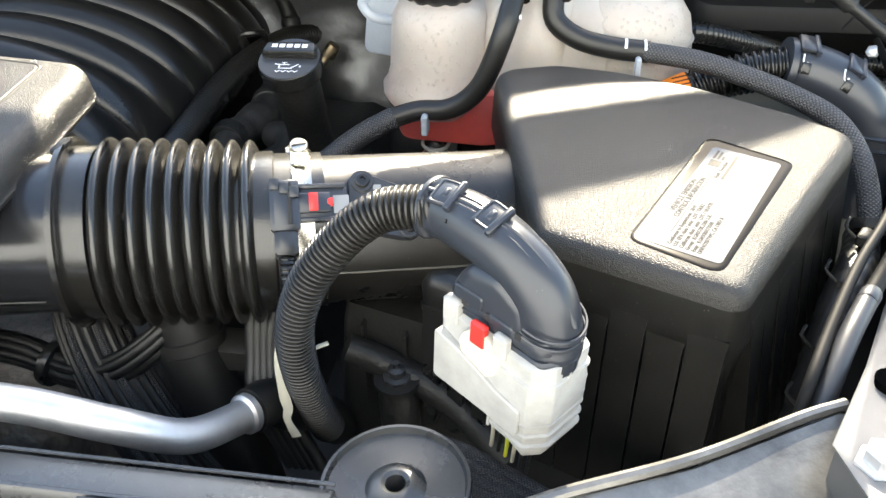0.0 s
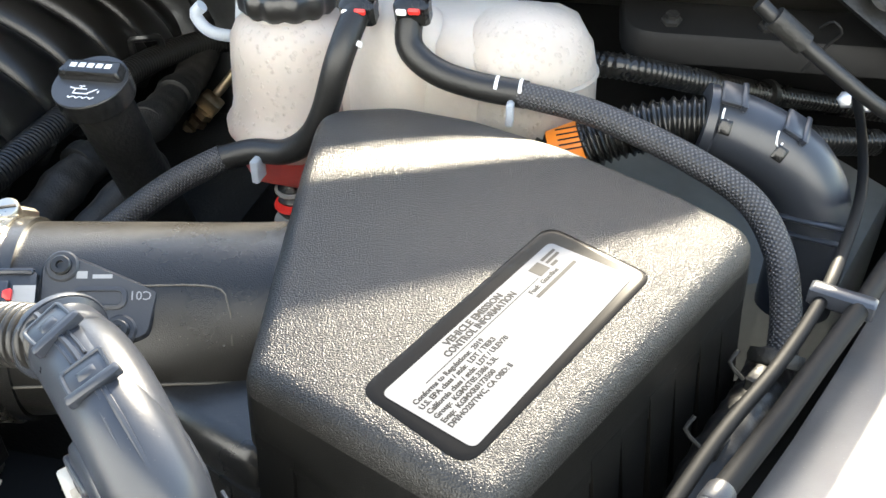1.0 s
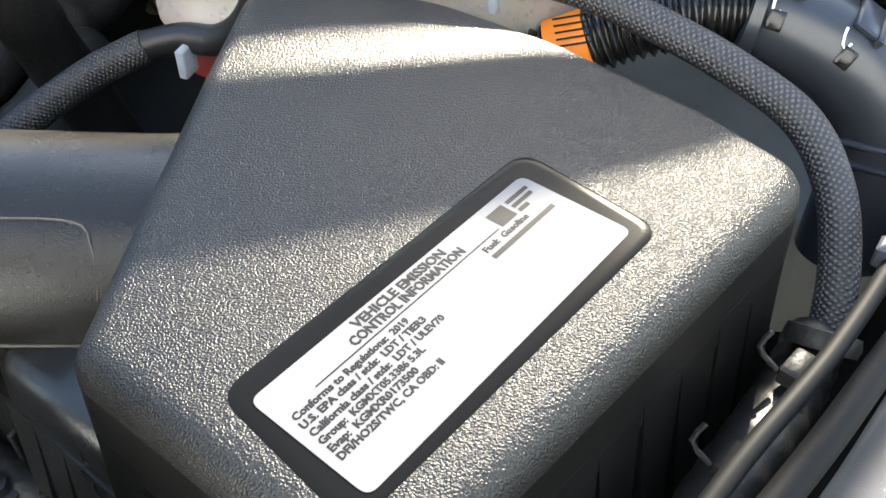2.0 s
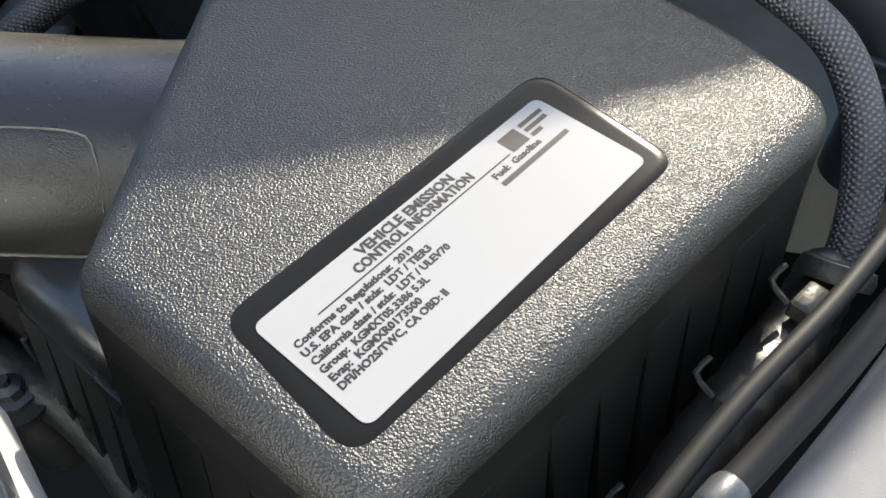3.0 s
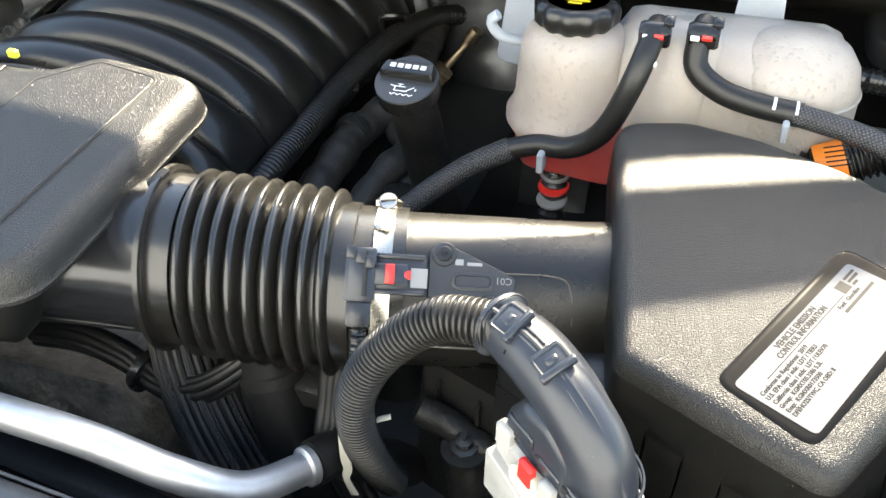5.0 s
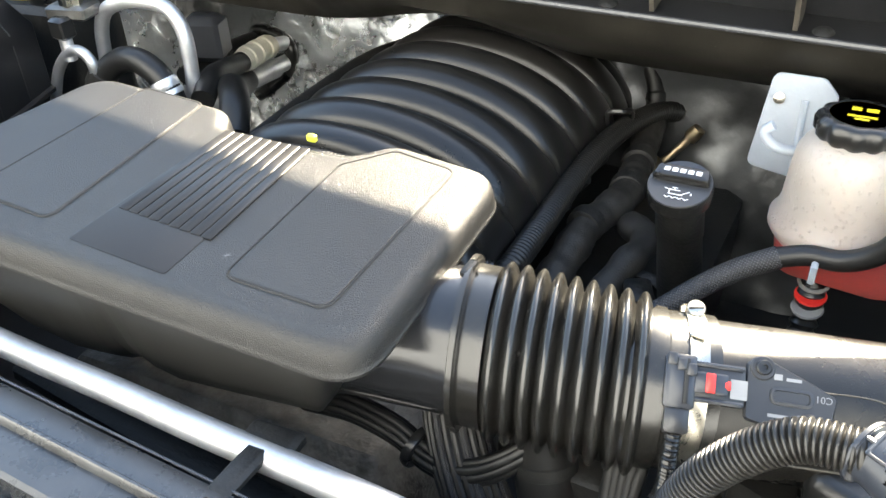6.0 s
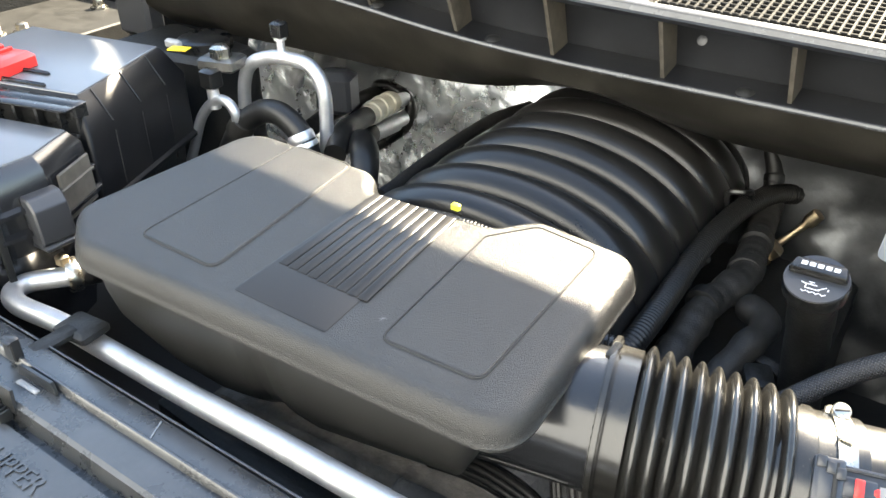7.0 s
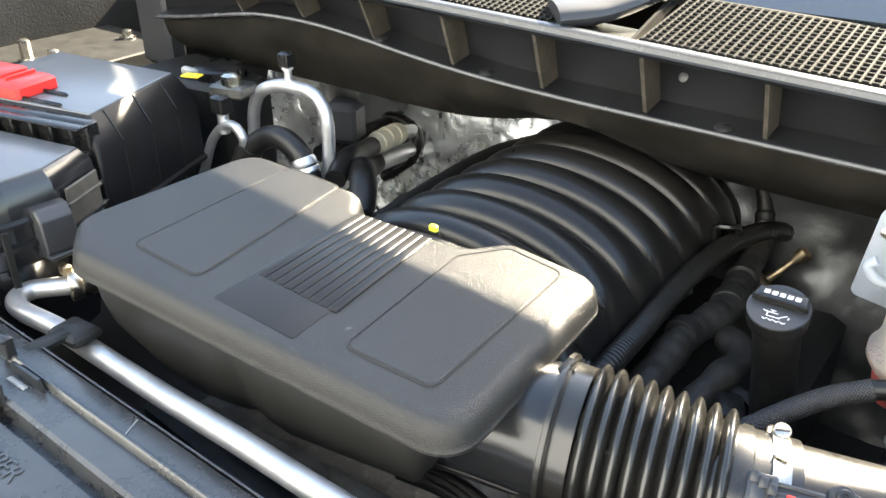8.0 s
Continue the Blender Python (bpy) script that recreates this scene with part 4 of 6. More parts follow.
part("plug_rail", box((0.034, 0.003, 0.006), on_sensor(-0.045, 0.0135, 0.008), 0.001, SB), M_NAVY, plug)
part("plug_rail", box((0.034, 0.003, 0.006), on_sensor(-0.045, -0.0105, 0.008), 0.001, SB), M_NAVY, plug)
part("latch", box((0.022, 0.014, 0.005), on_sensor(-0.050, 0.001, 0.010), 0.001, SB), M_NAVY, plug)
part("red_tab", box((0.0062, 0.013, 0.006), on_sensor(-0.0505, 0.001, 0.0115), 0.001, SB), M_RED, plug, "red locking tab")
part("red_tab", box((0.005, 0.006, 0.004), on_sensor(-0.0395, 0.001, 0.0105), 0.001, SB), M_RED, plug, "red locking tab")
part("code_patch", bars([(SM @ Matrix.Translation((-0.037, -0.007, 0.0098)), 0.011, 0.013)]), M_PALEGREY, plug, "pale printed patch")
part("pigtail_boot", box((0.016, 0.018, 0.020), on_sensor(-0.070, -0.0255, 0.002), 0.003, SB), M_GREY, plug)
part("pigtail", tube([on_sensor(-0.070, -0.032, 0.002), on_sensor(-0.070, -0.048, -0.006), on_sensor(-0.069, -0.07, -0.025), (-0.062, 0.325, 1.0), (-0.07, 0.34, 0.94)], 0.0062, 12, 0.0009, ribs(0.0032, 0.18)), M_RUBBER, plug)

# ---------------------------------------------------------------- the big harness plug
harness = thing("harness_connector", "large ivory connector with slate grey elbow boot and corrugated conduit", "connector", (0.1, 0.26, 1.015))
part("conduit", tube([(0.0536, 0.3077, 1.1323), (0.0476, 0.3050, 1.1345), (0.018, 0.3064, 1.1285), (-0.0081, 0.3042, 1.1069), (-0.0298, 0.3019, 1.0762), (-0.0434, 0.3025, 1.0369), (-0.0458, 0.3104, 0.9899), (-0.0439, 0.3274, 0.9387), (-0.0425, 0.342, 0.908)], 0.0134, 24, 0.00036, ribs(0.0036, 0.17, 2.2)), M_CONDUIT, harness, "black corrugated conduit", sharp=70)
BOOT = [(0.0500, 0.3098, 1.1318), (0.0761, 0.2935, 1.1326), (0.0953, 0.2782, 1.129), (0.1105, 0.2655, 1.1195)]
boot = part("boot", tube(BOOT, 0.0168, 32, 0.0015, shape=lambda s, n: (1.10 if s < 0.004 else 0.98 if s < 0.014 else 0.95 if s < 0.018 else 1.02 - 0.10 * s / n)), M_NAVY, harness, "slate grey elbow boot")
for f, w in ((0.016, 0.013), (0.047, 0.012)):
    pts = spline(BOOT, 0.001)
    i = int(f / 0.001)
    p, d = pts[i], (pts[i + 3] - pts[i - 3]).normalized()
    upd = Vector((-0.15, -0.35, 0.92))
    upd = (upd - d * upd.dot(d)).normalized()
    tb = basis(upd, d)
    part("clip", box((w + 0.004, 0.017, 0.004), p + upd * 0.0175, 0.001, tb), M_NAVY, boot)
    part("clip_loop", tube([p + tb @ Vector((u * w * 0.50, v * 0.0080, 0.0192)) for u, v in ((-1, -0.8), (-0.8, -1), (0.8, -1), (1, -0.8), (1, 0.8), (0.8, 1), (-0.8, 1), (-1, 0.8), (-1, -0.8))], 0.0009, 8, 0.002), M_NAVY, boot)
    part("clip_tooth", box((w * 0.35, 0.0070, 0.0030), p + upd * 0.0190, 0.001, tb), M_NAVY, boot)
    part("clip_ear", box((0.004, 0.021, 0.0055), p + upd * 0.0182 + d * (w / 2), 0.001, tb), M_NAVY, boot)
UPD = Vector((-0.15, -0.35, 0.92)).normalized()
part("spine", tube([q + UPD * 0.0176 for q in pts[:66:6]], 0.0013, 6), M_NAVY, boot)
for side in (-1, 1):
    across = (pts[40] - pts[10]).normalized().cross(UPD) * (0.0030 * side)
    part("channel_wall", tube([q + UPD * 0.0174 + across for q in pts[22:42:4]], 0.0007, 6), M_NAVY, boot)
end = (pts[6] - pts[0]).normalized()
part("end_flange", lathe([(0.0150, -0.0016), (0.0192, -0.0014), (0.0196, 0.0), (0.0192, 0.0014), (0.0166, 0.0018)], pts[1], end, 36), M_NAVY, boot, "thin flange at the conduit end")
for f, w in ((0.026, 0.007), (0.056, 0.006)):
    q = pts[int(f / 0.001)]
    near = Vector((-0.60, -0.62, 0.30)).normalized()
    part("snap_catch", box((w, 0.006, 0.0030), q + near * 0.0162, 0.0008, basis(near, end)), M_NAVY, boot)
    part("catch_slot", box((w * 0.5, 0.003, 0.0012), q + near * 0.0176, 0.0004, basis(near, end)), M_VOID, boot)
CL = Vector((0.79, -0.61, -0.06)).normalized()
CZ = Vector((0.05, -0.06, 1.0)).normalized()
CB = basis(CZ, CL)
C0 = Vector((0.0990, 0.2725, 1.047))


def on_plug(a, b, c):
    return C0 + CB @ Vector((a, b, c))


CM = Matrix.Translation(C0) @ CB.to_4x4()
# broad flat-sided elbow and skirt of the boot over the ivory body
SIDE = CM @ Matrix(((1, 0, 0, 0), (0, 0, -1, 0.002), (0, 1, 0, 0), (0, 0, 0, 1)))
part("elbow", tube([on_plug(a, 0.001, c) for a, c in ((-0.058, 0.0815), (-0.036, 0.0820), (-0.007, 0.0790), (0.0155, 0.066), (0.0235, 0.046), (0.0240, 0.024))], 0.0165, 32, 0.0015, shape=lambda s, n: 1 + 0.17 * min(1, s / (0.8 * n)) + (0.05 if n - 0.016 < s < n - 0.010 else 0), squash=(0.92, 1.04)), M_NAVY, boot, sharp=50)
part("web", slab(soft([(-0.034, 0.022), (-0.036, 0.050), (-0.031, 0.060), (-0.024, 0.070), (0.000, 0.074), (0.018, 0.064), (0.028, 0.022)], [0.003, 0.006, 0.006, 0.012, 0.016, 0.012, 0.003], 4), [(0.007, -0.0192), (0.002, -0.0178), (0.0, -0.0140), (0.0, 0.0140), (0.002, 0.0178), (0.007, 0.0192)], flat(0), xf=SIDE), M_NAVY, boot, sharp=50)
part("seam", tube([on_plug(a, -0.0006, c) for a, c in ((-0.036, 0.0990), (0.0, 0.0960), (0.027, 0.0800), (0.0420, 0.058))], 0.0013, 6), M_NAVY, boot)
for b, c0 in ((-0.0052, 0.0), (0.0040, 0.0)):
    part("seam_wall", tube([on_plug(a, b, c + c0) for a, c in ((-0.020, 0.0975), (0.004, 0.0930), (0.024, 0.0800), (0.0375, 0.060), (0.0420, 0.046))], 0.0008, 6), M_NAVY, boot)
for c in (0.050, 0.0555):
    part("skirt_ridge", tube([on_plug(0.0235 + 0.0207 * math.cos(u), 0.001 + 0.0205 * math.sin(u), c - 0.004 * math.cos(u)) for u in (radians(-95 + 19 * k) for k in range(11))], 0.0009, 6), M_NAVY, boot)
part("skirt", slab(soft([(-0.030, -0.0172), (0.034, -0.0187), (0.044, 0.0), (0.034, 0.0195), (-0.030, 0.0175)], 0.009, 5), [(0, 0.024), (0, 0.034), (0.0014, 0.035), (0.0014, 0.040), (0.0, 0.041), (0.0, 0.046), (0.002, 0.049)], flat(0), xf=CM), M_NAVY, boot)
for x0, z0, w, h in ((-0.031, 0.046, 0.022, 0.010), (-0.004, 0.040, 0.018, 0.009)):
    part("raised_panel", slab(soft([(x0, z0), (x0 + w, z0), (x0 + w, z0 + h), (x0, z0 + h)], 0.002, 3), [(0, 0.0160), (0, 0.0198), (0.0008, 0.0206)], flat(0), xf=SIDE), M_NAVY, boot)
part("collar", slab(soft([(0.002, -0.0190), (0.036, -0.0200), (0.0465, 0.0), (0.036, 0.0205), (0.002, 0.0190)], 0.009, 5), [(0, 0.028), (0, 0.036), (0.0015, 0.0375)], flat(0), xf=CM), M_NAVY, boot)
for a in (-0.022, -0.004, 0.018):
    part("slot", box((0.005, 0.003, 0.005), on_plug(a, -0.0172, 0.046), 0.0008, CB), M_DARK, boot)
part("skirt_rail", box((0.050, 0.002, 0.0022), on_plug(0.0, -0.0172, 0.040), 0.0006, CB), M_NAVY, boot)
part("skirt_rail", box((0.034, 0.002, 0.0022), on_plug(-0.010, -0.0160, 0.052), 0.0006, CB), M_NAVY, boot)
PL = [(-0.039, -0.0205), (0.034, -0.0235), (0.043, -0.012), (0.043, 0.018), (0.036, 0.022), (-0.039, 0.0205)]
body = part("shell", slab(soft(PL, 0.004, 4), [(0.004, -0.040), (0.001, -0.034), (0.0, -0.008), (-0.0010, -0.007), (-0.0010, 0.012), (0.0006, 0.020), (0.0006, 0.034), (0.0035, 0.036)], flat(0), xf=CM), M_WHITE, harness, "ivory connector shell")
for v in body.data.vertices:
    q = CM.inverted() @ v.co
    if q.z < -0.02:
        q.z += 0.022 * max(0, (0.02 - q.x) / 0.056)
        v.co = CM @ q
for h in (-0.028, -0.019, -0.010, -0.001, 0.010, 0.021):
    part("band", slab(soft([(0.006, -0.0222), (0.034, -0.0240), (0.0435, -0.012), (0.0435, 0.0185), (0.036, 0.0225), (0.006, 0.0215)], 0.004, 4), [(0.0015, h - 0.0022), (-0.0006, h - 0.001), (-0.0006, h + 0.001), (0.0015, h + 0.0022)], flat(0), xf=CM), M_WHITE, body)
part("lever", lathe([(0.0, -0.0240), (0.0150, -0.0240), (0.0155, -0.0225), (0.0150, -0.018), (0, -0.018)], C0 + CB @ Vector((-0.004, 0.0, 0.022)), CB @ Vector((0, 1, 0)), 28), M_CREAM, body, "cream round locking lever")
part("red_tab", box((0.011, 0.005, 0.017), on_plug(-0.006, -0.0225, 0.035), 0.0015, CB), M_RED, body, "red locking tab")
part("sill", slab(soft([(-0.0385, -0.018), (0.030, -0.020), (0.030, 0.0005), (0.012, 0.0040), (-0.004, 0.0105), (-0.020, 0.0160), (-0.0385, 0.020)], 0.003, 3), [(0, 0.019), (0, 0.0252), (0.0008, 0.0260)], flat(0), xf=CM @ Matrix(((1, 0, 0, 0), (0, 0, -1, 0), (0, 1, 0, 0), (0, 0, 0, 1)))), M_WHITE, body)
part("lug", box((0.012, 0.007, 0.018), on_plug(-0.030, -0.0185, 0.036), 0.0015, CB), M_WHITE, body)
part("lug", box((0.010, 0.006, 0.016), on_plug(0.010, -0.0215, 0.036), 0.0015, CB), M_WHITE, body)
part("lug", box((0.008, 0.012, 0.024), on_plug(0.040, 0.004, 0.026), 0.0015, CB), M_WHITE, body)
part("rib", box((0.002, 0.0015, 0.040), on_plug(0.006, -0.0222, -0.012), 0.0005, CB), M_WHITE, body)
for i in range(6):
    part("pin_lead", tube([on_plug(0.0 + 0.006 * i, -0.012 + 0.004 * (i % 2), -0.032), on_plug(0.001 + 0.006 * i, -0.010, -0.048), on_plug(-0.004 + 0.006 * i, -0.004, -0.075)], 0.0014, 6), M_TAGYELLOW if i == 2 else M_CREAM if i % 3 == 0 else M_HOSE, body)

# ---------------------------------------------------------------- coolant tank
tank = thing("coolant_tank", "milky plastic coolant tank with red coolant and a black cap", "coolant tank", (0.09, 0.68, 0.97))
part("tower", lathe([(0.040, -0.075), (0.049, -0.072), (0.0565, -0.062), (0.060, -0.056), (0.060, -0.048), (0.0555, -0.042), (0.052, -0.03), (0.0495, 0.005), (0.0475, 0.022), (0.042, 0.032), (0.033, 0.037), (0.030, 0.048)],
                    (0.004, 0.690, 1.103), (0, 0, 1), 44), M_TANKDROPS, tank, "round milky filler tower")
mid = bmesh.new()
slab(soft([(0.048, 0.668), (0.075, 0.648), (0.150, 0.634), (0.230, 0.640), (0.245, 0.70), (0.235, 0.765), (0.03, 0.765), (0.03, 0.70)], [0.012, 0.02, 0.03, 0.03, 0.03, 0.03, 0.02, 0.012], 6),
     [(0.035, -0.095), (0.012, -0.088), (0.002, -0.07), (0.0, -0.03), (0.001, 0.01), (0.005, 0.03), (0.014, 0.045), (0.030, 0.054), (0.048, 0.058)], flat(1.092), mid)
part("body", mid, M_TANK, tank)
part("right_chamber", lathe([(0.044, -0.08), (0.053, -0.07), (0.0555, -0.04), (0.0555, 0.0), (0.0545, 0.025), (0.050, 0.045), (0.041, 0.058), (0.027, 0.066), (0.012, 0.069), (0, 0.070)], (0.190, 0.684, 1.088), (0, 0, 1), 40), M_TANKDROPS, tank, "domed milky chamber with droplets")
part("chamber_groove", lathe([(0.0548, -0.002), (0.0562, 0.0), (0.0548, 0.002)], (0.190, 0.684, 1.112), (0, 0, 1), 40), M_TANK, tank)
part("front_chamber", lathe([(0.03, -0.06), (0.038, -0.05), (0.041, -0.02), (0.041, 0.02), (0.039, 0.045), (0.031, 0.062), (0.020, 0.070), (0, 0.073)], (0.098, 0.672, 1.088), (0, 0, 1), 36), M_TANK, tank)
part("foot", slab(soft([(-0.040, 0.650), (0.050, 0.640), (0.085, 0.650), (0.085, 0.74), (-0.035, 0.745), (-0.048, 0.695)], 0.03, 6), [(0.020, -0.052), (0.006, -0.046), (0.001, -0.03), (0.0, 0.0), (0.004, 0.008)], flat(1.051)), M_TANKRED, tank, "foot filled with red coolant")
part("outlet", tube([(0.0, 0.668, 1.006), (0.0, 0.665, 0.976), (0.0, 0.65, 0.93)], 0.014, 16, 0.002, ribs(0.011, 0.25)), M_RUBBER, tank, "black spring-banded outlet hose")
for k in range(3):
    part("outlet_band", lathe([(0.0145, -0.0018), (0.0155, 0), (0.0145, 0.0018)], (0.0, 0.666 - 0.004 * k, 0.996 - 0.013 * k), (0, -0.2, 1), 18), M_PALEGREY if k != 1 else M_RED, tank)
ear = part("bracket_ear", slab(soft([(-0.020, -0.075), (0.055, -0.085), (0.055, 0.010), (0.040, 0.026), (-0.010, 0.026)], 0.010, 5), [(0, -0.002), (0, 0.002), (0.001, 0.003)], flat(0),
     xf=Matrix.Translation((-0.077, 0.797, 1.122)) @ Matrix.Rotation(radians(80), 4, "X")), M_CLEAR, tank, "pale blue plastic bracket ear")
part("ear_bolt", lathe([(0.006, 0), (0.006, 0.003), (0.003, 0.004), (0, 0.004)], (-0.077, 0.794, 1.123), (0, -1, 0.2), 12), M_STEEL, ear)
part("ear_rib", tube([(-0.052, 0.793, 1.125), (-0.051, 0.786, 1.085), (-0.050, 0.775, 1.055)], 0.0035, 8), M_CLEAR, ear)
part("bracket_hook", tube([(-0.036, 0.700, 1.112), (-0.062, 0.686, 1.120), (-0.073, 0.684, 1.134), (-0.066, 0.684, 1.142)], 0.005, 10), M_CLEAR, tank)
part("bracket_ear", slab(soft([(-0.022, -0.03), (0.022, -0.03), (0.018, 0.03), (-0.018, 0.03)], 0.008, 5), [(0, -0.002), (0, 0.002)], flat(0), xf=Matrix.Translation((0.155, 0.745, 1.150)) @ Matrix.Rotation(radians(75), 4, "X")), M_CLEAR, tank)
cap = part("cap", lathe([(0.034, -0.005), (0.0385, 0.0), (0.039, 0.010), (0.037, 0.0145), (0.034, 0.0165), (0.030, 0.0170), (0.0, 0.0170)], (0.004, 0.690, 1.146), (0, 0, 1), 72, lobes=12, lobe_depth=0.08), M_BLACK, tank, "black ribbed screw cap with yellow print")
part("cap_print", lathe([(0.0245, 0.0), (0.0275, 0.0)], (0.004, 0.690, 1.1633), (0, 0, 1), 36), M_YELLOW, cap)
part("cap_print", bars([(Matrix.Translation((0.004 + a, 0.690 + b, 1.1634)), w, h) for a, b, w, h in ((-0.010, 0.006, 0.008, 0.008), (0.002, 0.006, 0.010, 0.008), (-0.012, -0.008, 0.024, 0.004), (-0.006, -0.014, 0.012, 0.004))]), M_YELLOW, cap)
for x, y in ((0.079, 0.640), (0.115, 0.648)):
    part("nipple", lathe([(0.008, -0.025), (0.008, 0.0), (0.0095, 0.002), (0.0095, 0.006), (0.006, 0.008)], (x, y + 0.016, 1.156), (0, -0.75, 0.66), 16), M_TANK, tank)
for x, y in ((0.079, 0.634), (0.1155, 0.642)):
    part("spring_clip", box((0.025, 0.014, 0.022), (x, y, 1.1635), 0.004, Matrix.Rotation(radians(22), 3, "X")), M_BLACK, tank, "black hose end clip")
    part("clip_tab", box((0.008, 0.010, 0.006), (x + 0.010, y, 1.1755), 0.0015, Matrix.Rotation(radians(22), 3, "X")), M_BLACK, tank)
for x, y in ((0.079, 0.634), (0.1150, 0.642)):
    part("paint_patch", box((0.008, 0.003, 0.005), (x + 0.004, y - 0.0115, 1.1665), 0.001, Matrix.Rotation(radians(30), 3, "X")), M_RED, tank, "red paint mark")
    part("paint_patch", box((0.007, 0.003, 0.005), (x - 0.005, y - 0.0115, 1.1655), 0.001, Matrix.Rotation(radians(30), 3, "X")), M_PRINT, tank, "white paint mark")
h1 = thing("vent_hose", "thin black rubber hose with braided sleeve from the coolant tank", "hose", (0.03, 0.61, 1.05), group="coolant tank hoses")
part("rubber", tube([(0.079, 0.650, 1.164), (0.078, 0.630, 1.1625), (0.071, 0.607, 1.137), (0.0556, 0.6084, 1.094), (0.0396, 0.613, 1.0701), (0.0177, 0.6182, 1.0555), (-0.0097, 0.6222, 1.0512), (-0.0376, 0.6173, 1.0436)], 0.0098, 18), M_HOSE, h1)
part("sleeve", tube([(-0.033, 0.6185, 1.045), (-0.065, 0.6046, 1.03), (-0.0925, 0.5874, 1.0129), (-0.1191, 0.5678, 0.9926), (-0.155, 0.55, 0.96)], 0.0108, 20), M_BRAID, h1, "braided black sleeve")
part("paint_mark", lathe([(0.0099, -0.002), (0.0101, 0), (0.0099, 0.002)], (0.0755, 0.616, 1.147), (-0.1, -0.5, -0.8), 16), M_PRINT, h1)
part("clip", box((0.006, 0.016, 0.020), (-0.002, 0.611, 1.043), 0.0015), M_CLEAR, h1, "clear plastic clip")
h2 = thing("vent_hose", "black rubber hose in a thick braided sleeve along the air box", "hose", (0.3, 0.57, 1.1), group="coolant tank hoses")
part("rubber", tube([(0.115, 0.662, 1.165), (0.1130, 0.648, 1.1605), (0.1144, 0.6357, 1.1400), (0.1344, 0.6299, 1.1254), (0.1644, 0.6276, 1.1181), (0.1995, 0.6240, 1.1160)], 0.0098, 18), M_HOSE, h2)
part("sleeve", tube([(0.196, 0.6235, 1.1165), (0.2413, 0.609, 1.1148), (0.2817, 0.5926, 1.1079), (0.3182, 0.5758, 1.0988), (0.3476, 0.5579, 1.0877), (0.3644, 0.5365, 1.0699), (0.3713, 0.5121, 1.0485), (0.3705, 0.4868, 1.0256), (0.362, 0.46, 1.0)], 0.0090, 20), M_BRAID, h2, "braided black sleeve")
part("paint_mark", lathe([(0.0099, -0.0012), (0.0102, 0), (0.0099, 0.0012)], (0.178, 0.6262, 1.117), (1, 0, -0.08), 10, a0=1.3, a1=2.7), M_PRINT, h2)
part("paint_mark", lathe([(0.0099, -0.0012), (0.0112, 0), (0.0099, 0.0012)], (0.1955, 0.6238, 1.1165), (1, 0, 0), 10, a0=1.3, a1=2.7), M_PRINT, h2)
part("clip", box((0.005, 0.010, 0.018), (0.190, 0.613, 1.106), 0.0015), M_CLEAR, h2, "clear plastic clip")

# ---------------------------------------------------------------- oil filler
oil = thing("oil_filler", "black plastic oil filler neck with printed cap", "oil filler", (-0.128, 0.64, 0.9))
AXO = Vector((-0.02, -0.33, 0.94)).normalized()
O0 = Vector((-0.128, 0.612, 1.096))
part("neck", lathe([(0.0235, -0.23), (0.0225, -0.10), (0.0215, -0.062), (0.0228, -0.060), (0.0228, -0.010)], O0, AXO, 32), M_DULL, oil)
ocap = part("cap", lathe([(0.027, -0.010), (0.0292, -0.008), (0.0298, 0.003), (0.0290, 0.0068), (0.0270, 0.008), (0.0, 0.008)], O0, AXO, 48), M_BLACK, oil, "black screw cap with white print")
OB = basis(AXO, (1, 0, 0))
OM = Matrix.Translation(O0) @ OB.to_4x4()
part("grip", slab(soft([(-0.027, 0.000), (0.027, 0.000), (0.0235, 0.017), (-0.0235, 0.017)], 0.004, 4), [(0, 0.006), (0, 0.012), (0.002, 0.0155), (0.004, 0.016)], flat(0), xf=OM), M_BLACK, ocap)
part("rim", lathe([(0.0278, 0.0076), (0.0292, 0.0074), (0.0286, 0.0086), (0.0278, 0.0084)], O0, AXO, 40), M_GREY, ocap)
part("brand_bars", bars([(OM @ Matrix.Translation((-0.0165 + 0.0072 * i, 0.0062, 0.0164)), 0.0052, 0.0048) for i in range(5)]), M_PRINT, ocap, "white printed lettering bars")
ICON = OM @ Matrix.Translation((0.001, 0.0015, 0.0093))
part("can_print", bars([(ICON @ Matrix.Translation((a, b, 0)) @ Matrix.Rotation(radians(r), 4, "Z"), w, h) for a, b, w, h, r in ((-0.008, -0.0165, 0.013, 0.0011, 0), (-0.008, -0.0165, 0.0011, 0.006, 0), (-0.008, -0.0115, 0.010, 0.0011, 0),
     (-0.0125, -0.0105, 0.005, 0.0011, -15), (0.004, -0.0160, 0.0085, 0.0011, 38), (0.0115, -0.0145, 0.0013, 0.0026, 0), (-0.004, -0.0108, 0.0011, 0.0026, 0), (-0.0058, -0.0086, 0.005, 0.001, 0))]), M_PRINT, ocap, "white oil can symbol")
part("wave_print", bars([(ICON @ Matrix.Translation((-0.0105 + 0.0028 * i, -0.0212 + (0.0014 if i % 2 == 0 else 0), 0)) @ Matrix.Rotation(radians(35 if i % 2 else -35), 4, "Z"), 0.0032, 0.0010) for i in range(8)]), M_PRINT, ocap)

# ---------------------------------------------------------------- intake manifold


